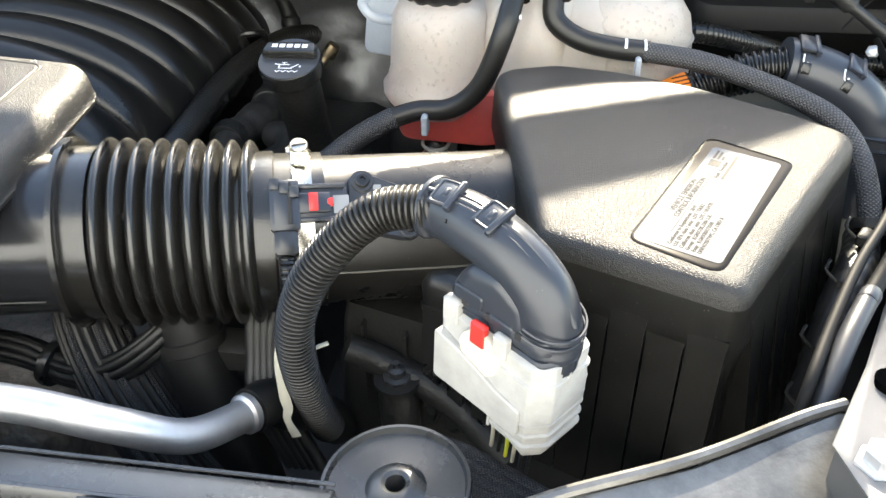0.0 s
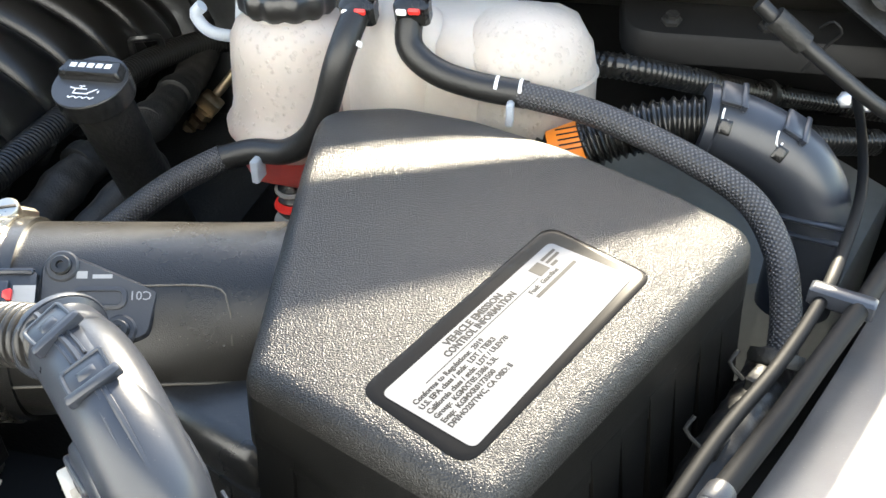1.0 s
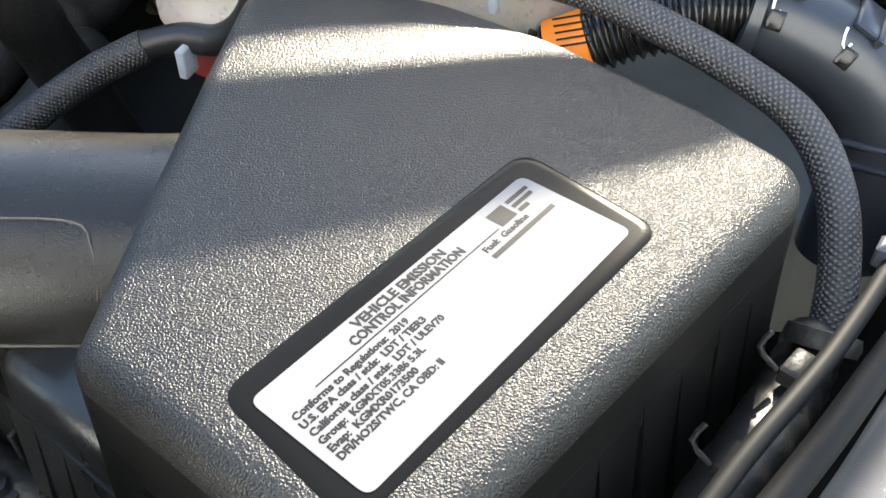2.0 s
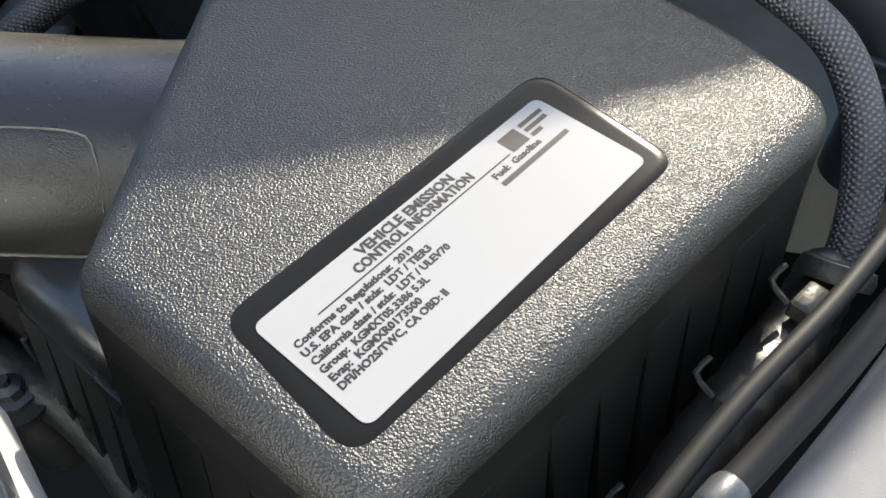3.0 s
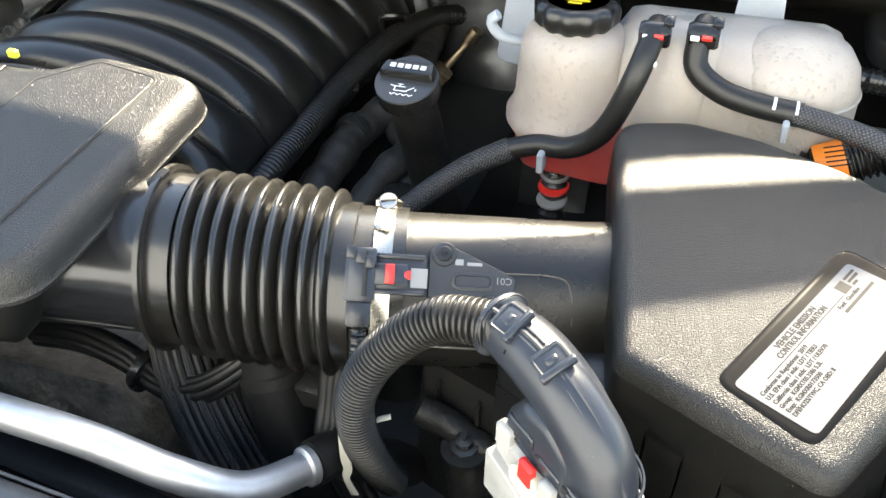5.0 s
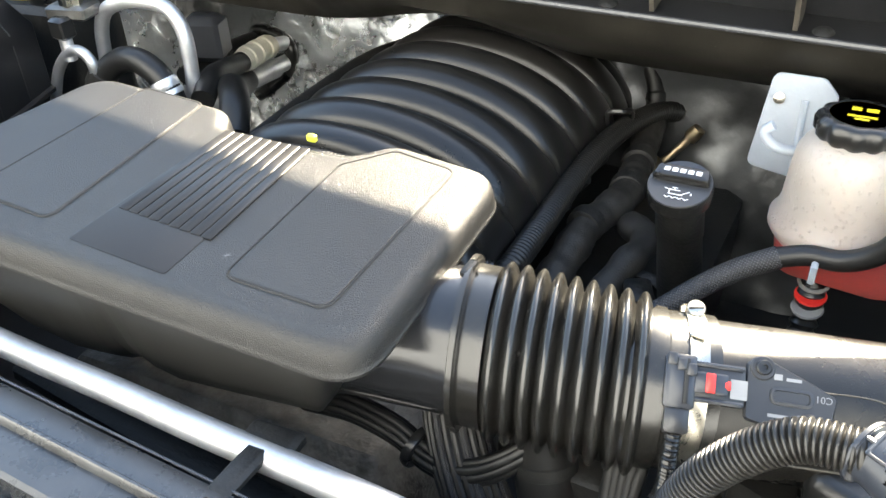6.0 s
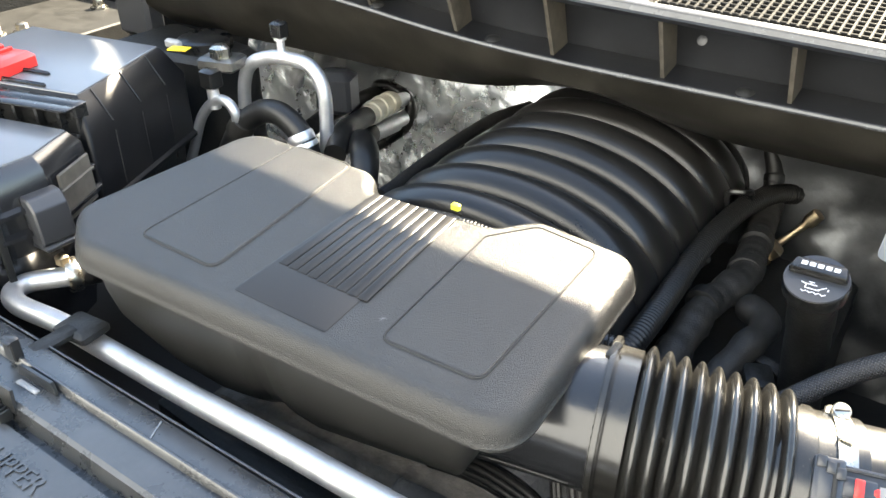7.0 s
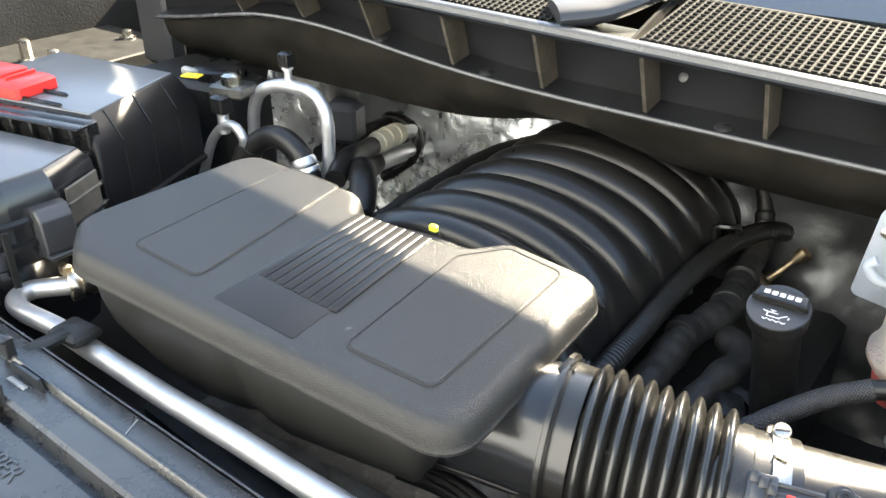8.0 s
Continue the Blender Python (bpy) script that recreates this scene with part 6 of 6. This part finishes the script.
part("lid_frame", slab(soft([(-1.02, 0.25), (-0.965, 0.262), (-0.972, 0.300), (-1.03, 0.288)], 0.006, 3), [(0, 0.024), (0, 0.0262), (0.002, 0.0262), (0.003, 0.0245)], flat(1.115), close=(False, False)), M_LITTOP, fuse)
for i in range(5):
    part("case_rib", box((0.004, 0.008, 0.09), (-0.908 - 0.008 * i, 0.262 - 0.026 * i, 1.04), 0.001), M_DULL, fuse)
for i, (x, y) in enumerate(((-1.60, 0.675), (-1.575, 0.715), (-1.60, 0.90))):
    solo("rail_bolt", lathe([(0.018, 0), (0.018, 0.004), (0.011, 0.005), (0.011, 0.016 if i else 0.04), (0.007, 0.018 if i else 0.042), (0, 0.018 if i else 0.042)], (x, y, 1.085), (0, 0, 1), 6), M_STEEL, "zinc-plated bolt on the wing rail", "bolt", group="wing rail bolts")
solo("rail_post", box((0.09, 0.04, 0.18), (-1.37, 0.83, 1.17), 0.012), M_GREY, "dusty metal hood hinge post", "post")
solo("clip_white", box((0.03, 0.012, 0.014), (-1.12, 0.70, 1.14), 0.003), M_WHITE, "small white plastic clip behind the battery", "clip")

ac = thing("air_con_pipe", "bent aluminium air conditioning pipe with a capped port", "pipe", (-0.92, 0.72, 1.0))
part("pipe", tube([(-1.000, 0.715, 0.98), (-1.000, 0.72, 1.040), (-0.992, 0.72, 1.095), (-0.972, 0.72, 1.128), (-0.93, 0.72, 1.146), (-0.89, 0.72, 1.150), (-0.852, 0.72, 1.146), (-0.831, 0.72, 1.120), (-0.829, 0.72, 1.07), (-0.834, 0.715, 1.0)], 0.0102, 20), M_ALU, ac)
part("port", lathe([(0.006, -0.01), (0.006, 0.016), (0.009, 0.018), (0.009, 0.030)], (-0.905, 0.72, 1.158), (0, 0, 1), 14), M_ALU, ac)
part("port_cap", box((0.020, 0.020, 0.024), (-0.905, 0.72, 1.190), 0.003), M_BLACK, ac, "black port cap")
ac2 = thing("air_con_pipe", "thin aluminium pipe curving down to a valve block", "pipe", (-1.0, 0.66, 1.0))
part("pipe", tube([(-1.075, 0.655, 0.96), (-1.058, 0.66, 1.0), (-1.030, 0.66, 1.052), (-0.995, 0.66, 1.084), (-0.968, 0.66, 1.088), (-0.955, 0.662, 1.07), (-0.965, 0.668, 1.04)], 0.0078, 16), M_ALU, ac2)
part("stem", lathe([(0.009, -0.02), (0.009, 0.02), (0.012, 0.022), (0.012, 0.034), (0.008, 0.036)], (-0.998, 0.662, 1.092), (0, 0, 1), 14), M_ALU, ac2)
part("block", box((0.060, 0.045, 0.020), (-1.00, 0.69, 1.135), 0.004, Matrix.Rotation(radians(15), 3, "Z")), M_BARE, ac2)
part("nut", lathe([(0.016, 0), (0.016, 0.014), (0.010, 0.018), (0, 0.018)], (-0.995, 0.685, 1.145), (0, 0, 1), 6), M_STEEL, ac2)
part("sleeve", box((0.026, 0.024, 0.030), (-0.998, 0.662, 1.118), 0.004), M_BLACK, ac2)
hh = thing("heater_hose", "black rubber heater hose arching behind the engine cover", "hose", (-0.93, 0.68, 1.0), group="heater hoses")
part("rubber", tube([(-1.005, 0.665, 0.955), (-0.99, 0.67, 1.0), (-0.960, 0.675, 1.047), (-0.920, 0.68, 1.076), (-0.886, 0.68, 1.082), (-0.860, 0.68, 1.072), (-0.842, 0.68, 1.054), (-0.832, 0.68, 1.03), (-0.825, 0.68, 0.99)], 0.0175, 20, 0.003), M_HOSE, hh)
part("ferrule", lathe([(0.017, -0.016), (0.0195, -0.014), (0.0195, -0.008), (0.018, -0.006), (0.0195, -0.002), (0.0195, 0.006), (0.017, 0.010)], (-0.842, 0.68, 1.052), (-0.45, 0, 0.9), 22), M_ALU, hh, "crimped aluminium ferrule")
part("tape", lathe([(0.020, -0.015), (0.0205, 0), (0.020, 0.015)], (-0.960, 0.675, 1.047), (0.65, 0, 0.75), 20), M_CLOTH, hh)
hh2 = thing("heater_hose", "black rubber heater hose with a cream quick coupling at the bulkhead", "hose", (-0.85, 0.9, 0.97), group="heater hoses")
part("rubber", tube([(-0.80, 0.70, 1.03), (-0.825, 0.75, 1.040), (-0.865, 0.82, 1.020), (-0.893, 0.875, 1.005), (-0.902, 0.905, 1.0)], 0.0165, 18), M_HOSE, hh2)
part("coupling", tube([(-0.900, 0.895, 1.001), (-0.909, 0.94, 0.999), (-0.914, 0.985, 0.996)], 0.0190, 18, 0.002, lambda s, n: 1.08 if int(s / 0.014) % 2 else 0.95), M_CREAM, hh2, "cream plastic coupling")
part("metal_tube", tube([(-0.913, 0.98, 0.997), (-0.921, 1.01, 0.989), (-0.930, 1.04, 0.980), (-0.937, 1.08, 0.975)], 0.0125, 16), M_ALU, hh2)
hh4 = thing("heater_hose", "thin black hose with clips meeting the bulkhead grommet", "hose", (-0.99, 0.97, 0.98), group="heater hoses")
part("rubber", tube([(-0.975, 0.84, 0.985), (-0.985, 0.90, 0.988), (-0.990, 0.97, 0.984), (-0.997, 1.04, 0.977), (-0.998, 1.08, 0.975)], 0.0150, 18), M_HOSE, hh4)
part("clip", lathe([(0.0155, -0.006), (0.0170, -0.005), (0.0170, 0.005), (0.0155, 0.006)], (-0.989, 0.95, 0.985), (-0.08, 1, -0.05), 18), M_BLACK, hh4)
hh3 = thing("heater_hose", "black rubber heater hose with a silver sleeve at the bulkhead", "hose", (-0.88, 0.9, 0.95), group="heater hoses")
part("rubber", tube([(-0.735, 0.68, 1.0), (-0.752, 0.71, 1.03), (-0.79, 0.75, 1.03), (-0.84, 0.80, 1.0), (-0.885, 0.86, 0.972), (-0.912, 0.91, 0.961)], 0.021, 18), M_HOSE, hh3)
part("metal_sleeve", tube([(-0.910, 0.90, 0.962), (-0.918, 0.95, 0.955), (-0.923, 1.0, 0.950), (-0.936, 1.07, 0.940)], 0.0175, 18, 0.002, lambda s, n: 1.0 if s < 0.10 else 0.8), M_ALU, hh3)
part("bulkhead_ring", tube([(-1.005, 1.055, 0.970), (-0.998, 1.050, 0.990), (-0.965, 1.048, 0.993), (-0.935, 1.047, 0.983), (-0.920, 1.045, 0.965), (-0.926, 1.040, 0.930), (-0.952, 1.032, 0.905), (-0.990, 1.02, 0.878)], 0.0115, 12), M_RUBBER, hh3)
solo("conduit_block", box((0.06, 0.05, 0.07), (-0.93, 0.86, 1.05), 0.01, Matrix.Rotation(radians(20), 3, "Z")), M_GREY, "grey plastic valve body behind the pipes", "valve")
servo = thing("brake_servo", "dark brake servo housing behind the battery", "housing", (-1.1, 0.76, 1.0))
part("shell", slab(soft([(-1.30, 0.69), (-1.06, 0.72), (-1.05, 0.82), (-1.30, 0.85)], 0.03, 4), [(0, -0.2), (0, -0.01), (0.01, 0.0)], flat(1.115)), M_DULL, servo)
part("cap", lathe([(0.045, 0), (0.045, 0.018), (0.040, 0.022), (0, 0.023)], (-1.13, 0.77, 1.112), (0, 0, 1), 28), M_BLACK, servo)

# ---------------------------------------------------------------- front: pipe, radiator shroud, mount, bracket
pipe = thing("coolant_pipe", "long bright aluminium coolant pipe along the radiator shroud", "pipe", (-0.5, 0.24, 1.0))
part("pipe", tube([(-0.874, 0.340, 0.998), (-0.882, 0.314, 1.0), (-0.897, 0.296, 1.0), (-0.911, 0.276, 1.0), (-0.904, 0.254, 1.0), (-0.87, 0.244, 1.002), (-0.80, 0.248, 1.003), (-0.72, 0.246, 1.004), (-0.5894, 0.2388, 1.0113), (-0.4818, 0.2345, 1.0185), (-0.3775, 0.2311, 1.0215), (-0.2841, 0.2328, 1.0203), (-0.2068, 0.236, 1.0147), (-0.1498, 0.2405, 0.9991), (-0.1126, 0.259, 0.9739), (-0.0906, 0.2947, 0.9582), (-0.083, 0.312, 0.953)], 0.0120, 24), M_ALU, pipe)
part("end_ring", lathe([(0.0125, -0.004), (0.0150, -0.002), (0.0150, 0.003), (0.0125, 0.005)], (-0.088, 0.301, 0.956), (0.45, 0.85, -0.25), 22), M_ALU, pipe)
part("end_hose", tube([(-0.0865, 0.305, 0.955), (-0.078, 0.322, 0.949), (-0.068, 0.335, 0.93), (-0.055, 0.36, 0.905), (-0.05, 0.39, 0.86)], 0.0172, 20), M_HOSE, pipe, "black rubber hose end")
part("hose", tube([(-0.884, 0.312, 1.0), (-0.874, 0.345, 0.998), (-0.86, 0.38, 0.985), (-0.84, 0.43, 0.96)], 0.019, 18, 0.0025, ribs(0.012, 0.06)), M_HOSE, pipe, "black rubber hose")
part("clamp", lathe([(0.0195, -0.008), (0.021, -0.006), (0.021, 0.006), (0.0195, 0.008)], (-0.882, 0.318, 1.0), (0.35, 0.93, 0.0), 22), M_STEEL, pipe, "golden hose clamp")
part("clamp_ear", box((0.014, 0.012, 0.016), (-0.885, 0.312, 1.022), 0.003), M_BRASS, pipe)
for x in (-0.745, -0.325):
    part("saddle", box((0.046, 0.036, 0.014), (x, 0.240, 1.024), 0.004, Matrix.Rotation(radians(4), 3, "Z")), M_DULL, pipe, "black plastic saddle")
    part("saddle_arm", box((0.020, 0.05, 0.010), (x, 0.208, 1.028), 0.003), M_DULL, pipe)

shroud = thing("radiator_shroud", "long black plastic radiator shroud across the front of the bay", "radiator shroud", (-0.5, 0.1, 0.9))
SX = [-1.25 + 1.262 * i / 24 for i in range(25)]


def shroud_profile(x):
    y = 0.206 - 0.025 * (x + 1.2) / 1.2
    return [(y + 0.004, 0.80), (y + 0.004, 1.022), (y, 1.030), (y - 0.006, 1.0325), (y - 0.027, 1.0325), (y - 0.0275, 1.041), (y - 0.0285, 1.042), (y - 0.0305, 1.042), (y - 0.032, 1.040), (y - 0.033, 1.0335),
            (y - 0.062, 1.0335), (y - 0.066, 1.031), (y - 0.068, 1.012), (y - 0.076, 1.012), (y - 0.078, 1.020), (y - 0.130, 1.019), (y - 0.20, 1.018), (y - 0.20, 0.80)]


part("beam", strip(SX, shroud_profile), M_SHROUD, shroud, sharp=30)
part("edge_bead", tube([(x, 0.209 - 0.025 * (x + 1.2) / 1.2, 1.0305) for x in SX[::3]], 0.0012, 8), M_LIP, shroud, "thin pale edge")
for x in (-0.737, -0.30):
    y = 0.206 - 0.025 * (x + 1.2) / 1.2
    part("clip", box((0.016, 0.010, 0.026), (x, y - 0.030, 1.050), 0.002), M_BLACK, shroud)
    part("clip_lip", box((0.018, 0.004, 0.004), (x, y - 0.036, 1.060), 0.001), M_BLACK, shroud)
for x in (-0.690, -0.09):
    y = 0.206 - 0.025 * (x + 1.2) / 1.2
    part("slot_wall", slab([(-0.030, 0.0), (0.030, 0.0), (0.026, 0.013), (-0.022, 0.013)], [(0, -0.0015), (0, 0.0015)], flat(0), xf=Matrix.Translation((x, y - 0.037, 1.034)) @ Matrix.Rotation(radians(90), 4, "X")), M_BLACK, shroud)
    part("slot", box((0.030, 0.006, 0.003), (x - 0.004, y - 0.045, 1.0340), 0.001), M_PALEGREY, shroud, "pale worn slot")
for x in (-0.700, -0.36):
    y = 0.206 - 0.025 * (x + 1.2) / 1.2
    part("hook", slab([(-0.022, 0.0), (0.022, 0.0), (0.016, 0.022), (-0.016, 0.022)], [(0, -0.0015), (0, 0.0015)], flat(0), xf=Matrix.Translation((x, y - 0.068, 1.026)) @ Matrix.Rotation(radians(80), 4, "X")), M_BLACK, shroud)
    for k in range(6):
        part("hook_rib", box((0.002, 0.012, 0.012), (x - 0.014 + 0.0056 * k, y - 0.075, 1.024), 0.0005), M_DULL, shroud)
for x in (-0.85, -0.55, -0.26):
    y = 0.206 - 0.025 * (x + 1.2) / 1.2
    part("cross_line", box((0.0014, 0.026, 0.0014), (x, y - 0.016, 1.0332), 0.0004, Matrix.Rotation(radians(25), 3, "Z")), M_PALEGREY, shroud)
part("embossed_word", letters("UPPER", 0.026, Matrix.Translation((-0.660, 0.082, 1.0205)) @ Matrix.Rotation(radians(-1), 4, "Z"), 0.0003), M_SHROUD, shroud)
for i in range(8):
    part("pad", slab(soft([(-0.72 + 0.05 * i, 0.012), (-0.68 + 0.05 * i, 0.012), (-0.68 + 0.05 * i, 0.055), (-0.72 + 0.05 * i, 0.055)], 0.006, 3), [(0, -0.002), (0.001, 0.0012), (0.003, 0.0016)], lambda x, y: 1.0185 + 0.05 * (y - 0.03)), M_SHROUD, shroud)

mount = thing("rubber_mount", "round dished rubber mount with a centre hole", "mount", (0.036, 0.218, 0.98))
part("dish", lathe([(0.043, -0.03), (0.0445, 0.004), (0.0438, 0.0062), (0.0418, 0.0062), (0.0405, 0.002), (0.030, 0.001), (0.018, 0.0015), (0.0135, 0.006), (0.0085, 0.0066), (0.0062, 0.005), (0.0058, -0.02)], (0.039, 0.211, 0.999), (-0.03, -0.05, 1), 48), M_SHROUD, mount)
part("stem", lathe([(0.030, -0.15), (0.030, -0.03)], (0.036, 0.212, 1.0), (0, 0, 1), 24), M_DULL, mount)
brk = thing("front_bracket", "bent bare-metal radiator support bracket", "bracket", (0.2, 0.2, 1.03))
part("flange", slab(soft([(0.075, 0.135), (0.20, 0.150), (0.30, 0.165), (0.32, 0.22), (0.285, 0.252), (0.262, 0.240), (0.20, 0.208), (0.12, 0.178), (0.08, 0.160)], 0.008, 3), [(0, -0.03), (0.0, -0.002), (0.002, 0.0)], lambda x, y: 1.045 + 0.08 * (x - 0.2) - 0.30 * max(0, 0.165 + 0.45 * (x - 0.09) - y)), M_BARE, brk)
part("lip", tube([(0.090, 0.162, 1.037), (0.13, 0.182, 1.041), (0.20, 0.210, 1.046), (0.262, 0.243, 1.051), (0.287, 0.254, 1.053)], 0.0035, 8), M_BARE, brk)
solo("dark_brace", tube([(0.10, 0.17, 0.98), (0.18, 0.24, 0.95), (0.24, 0.27, 0.95)], 0.02, 10), M_DULL, "dark brace under the front bracket", "brace")

# ---------------------------------------------------------------- harness bundles and engine below
b1 = thing("ribbed_harness", "bundle of ribbed black wires strapped under the intake hose", "wiring harness", (-0.22, 0.35, 0.93), group="harness bundles")
for i in range(8):
    o = Vector((0, 0.007 * math.cos(i * 0.785), 0.011 * math.sin(i * 0.785)))
    part("wire", tube([Vector(p) + o for p in ((-0.40, 0.37, 0.93), (-0.34, 0.365, 0.945), (-0.29, 0.358, 0.945), (-0.255, 0.350, 0.937), (-0.215, 0.343, 0.945), (-0.18, 0.353, 0.966), (-0.150, 0.38, 0.992), (-0.13, 0.40, 1.012))], 0.0045, 10, 0.006), M_HOSE, b1)
part("strap", lathe([(0.019, -0.004), (0.020, 0), (0.019, 0.004)], (-0.268, 0.354, 0.940), (1, -0.2, -0.2), 20), M_BLACK, b1)
b2 = thing("braided_loom", "thick braided black loom dropping below the intake hose", "wiring harness", (-0.2, 0.34, 0.88), group="harness bundles")
LOOM = [Vector(p) for p in ((-0.262, 0.412, 0.995), (-0.243, 0.380, 0.962), (-0.213, 0.350, 0.925), (-0.178, 0.330, 0.88), (-0.143, 0.320, 0.83))]
part("core", tube(LOOM, 0.0265, 22, 0.006), M_HOSE, b2, "smooth black rubber side")
DOWN = Vector((0.58, -0.42, -0.70)).normalized()
OUT = (Vector((0.2, -0.6, 0.6)) - DOWN * Vector((0.2, -0.6, 0.6)).dot(DOWN)).normalized()
for i in range(11):
    a = radians(-80 + 16 * i)
    part("strand", tube([p + 0.0262 * (math.cos(a) * OUT + math.sin(a) * OUT.cross(DOWN)) for p in LOOM], 0.0035, 8, 0.006), M_BRAIDFINE if i % 3 == 0 else M_HOSE, b2)
b3 = thing("ribbed_harness", "bundle of black cables beside the hanging conduit", "wiring harness", (-0.09, 0.35, 0.93), group="harness bundles")
for i in range(5):
    part("wire", tube([(-0.072 + 0.006 * i - 0.03, 0.375, 1.0), (-0.085 + 0.005 * i - 0.015, 0.355, 0.965), (-0.080 + 0.006 * i - 0.015, 0.335, 0.935), (-0.07 + 0.006 * i, 0.325, 0.88)], 0.0055, 10, 0.006), M_HOSE, b3)
dt = thing("drain_tube", "wide black rubber tube under the intake hose", "hose", (-0.14, 0.36, 0.9))
part("rubber", tube([(-0.165, 0.38, 0.99), (-0.150, 0.365, 0.93), (-0.125, 0.355, 0.86), (-0.11, 0.35, 0.78)], 0.026, 18), M_HOSE, dt)
part("band", lathe([(0.0262, -0.006), (0.0275, -0.005), (0.0275, 0.005), (0.0262, 0.006)], (-0.157, 0.372, 0.96), (0.2, -0.25, -1), 22), M_DULL, dt)
sp = thing("sensor_plug", "small dark plug with a red latch below the intake hose", "plug", (-0.12, 0.36, 0.94))
part("shell", box((0.045, 0.03, 0.024), (-0.118, 0.378, 0.948), 0.003), M_DULL, sp)
part("red_latch", box((0.012, 0.008, 0.007), (-0.102, 0.362, 0.944), 0.001), M_RED, sp)
tp = thing("tape_tag", "strip of cream masking tape hanging on the conduit", "tape", (-0.055, 0.31, 0.95))
part("strip", tube([(-0.0635, 0.325, 1.005), (-0.0640, 0.315, 0.985), (-0.0605, 0.309, 0.968), (-0.0585, 0.307, 0.958), (-0.0595, 0.305, 0.950), (-0.0540, 0.304, 0.934)], 0.0042, 8, 0.002, lambda s, n: 0.72 + 0.28 * math.sin(s * 95 + 0.6) ** 2 - 3.5 * max(0, s - 0.055), squash=(1, 0.2)), M_CREAM, tp)
part("curl", tube([(-0.040, 0.318, 1.0), (-0.036, 0.318, 1.008), (-0.028, 0.322, 1.010)], 0.0035, 8, 0.002, squash=(1, 0.3)), M_CREAM, tp)
lw = thing("bolt_boss", "black bracket boss with a flanged bolt", "bracket", (0.012, 0.36, 0.93))
part("boss", lathe([(0.016, -0.06), (0.016, -0.02), (0.013, -0.015), (0.013, -0.006), (0.018, -0.004), (0.018, 0.0)], (0.011, 0.36, 0.948), (0, -0.1, 1), 20), M_DULL, lw)
part("bolt", lathe([(0.011, 0.0), (0.011, 0.003), (0.007, 0.004), (0.007, 0.010), (0.003, 0.012), (0.003, 0.016), (0, 0.016)], (0.011, 0.36, 0.948), (0, -0.1, 1), 8), M_GREY, lw)
solo("cross_bar", tube([(-0.03, 0.37, 0.965), (0.0, 0.372, 0.950), (0.05, 0.36, 0.93), (0.10, 0.33, 0.90)], 0.012, 12), M_DULL, "black plastic cross bar under the duct", "bar")
lduct = thing("lower_duct", "dark plastic housing below the duct", "housing", (0.04, 0.43, 0.9))
part("shell", slab(soft([(-0.04, 0.40), (0.08, 0.36), (0.12, 0.50), (-0.04, 0.50)], 0.012, 4), [(-0.01, -0.14), (0, -0.02), (0.004, 0.0)], flat(0.985)), M_DULL, lduct)
for i in range(3):
    part("rib", box((0.003, 0.012, 0.08), (-0.02 + 0.035 * i, 0.392 - 0.011 * i, 0.935), 0.001), M_DULL, lduct)
lowh = thing("lower_harness", "braided harness running under the connector", "wiring harness", (0.1, 0.24, 0.94), group="harness bundles")
for i in range(4):
    part("strand", tube([(0.035 + 0.004 * i, 0.262 + 0.006 * i, 0.955 + 0.004 * i), (0.075, 0.252 + 0.007 * i, 0.955 + 0.003 * i), (0.12, 0.228 + 0.008 * i, 0.958), (0.165, 0.205 + 0.008 * i, 0.955)], 0.0068, 12, 0.006), M_BRAIDFINE, lowh)
engine = thing("engine", "dirty cast engine below the cover and manifold", "engine", (-0.4, 0.6, 0.75))
part("front_casting", slab(soft([(-0.70, 0.30), (-0.29, 0.33), (-0.27, 0.55), (-0.72, 0.55)], 0.03, 4), [(0, -0.15), (0.0, -0.02), (0.015, 0.0), (0.03, 0.012)], lambda x, y: 0.885 + 0.015 * math.sin(40 * x) * math.sin(31 * y)), M_ENGINE, engine)
part("rear_casting", slab(soft([(-0.80, 0.56), (-0.12, 0.56), (-0.12, 1.04), (-0.80, 1.04)], 0.03, 4), [(0, -0.15), (0, 0.0), (0.02, 0.012)], flat(0.87)), M_DULL, engine)
for i in range(5):
    part("bolt", lathe([(0.012, 0), (0.012, 0.008), (0.007, 0.012), (0, 0.012)], (-0.64 + 0.075 * i, 0.315, 0.90), (0, -0.3, 1), 6), M_ENGINE, engine)
part("cross_member", box((0.55, 0.030, 0.022), (-0.40, 0.272, 0.900), 0.005, Matrix.Rotation(radians(9), 3, "Y")), M_DULL, engine, "dark brown bar")
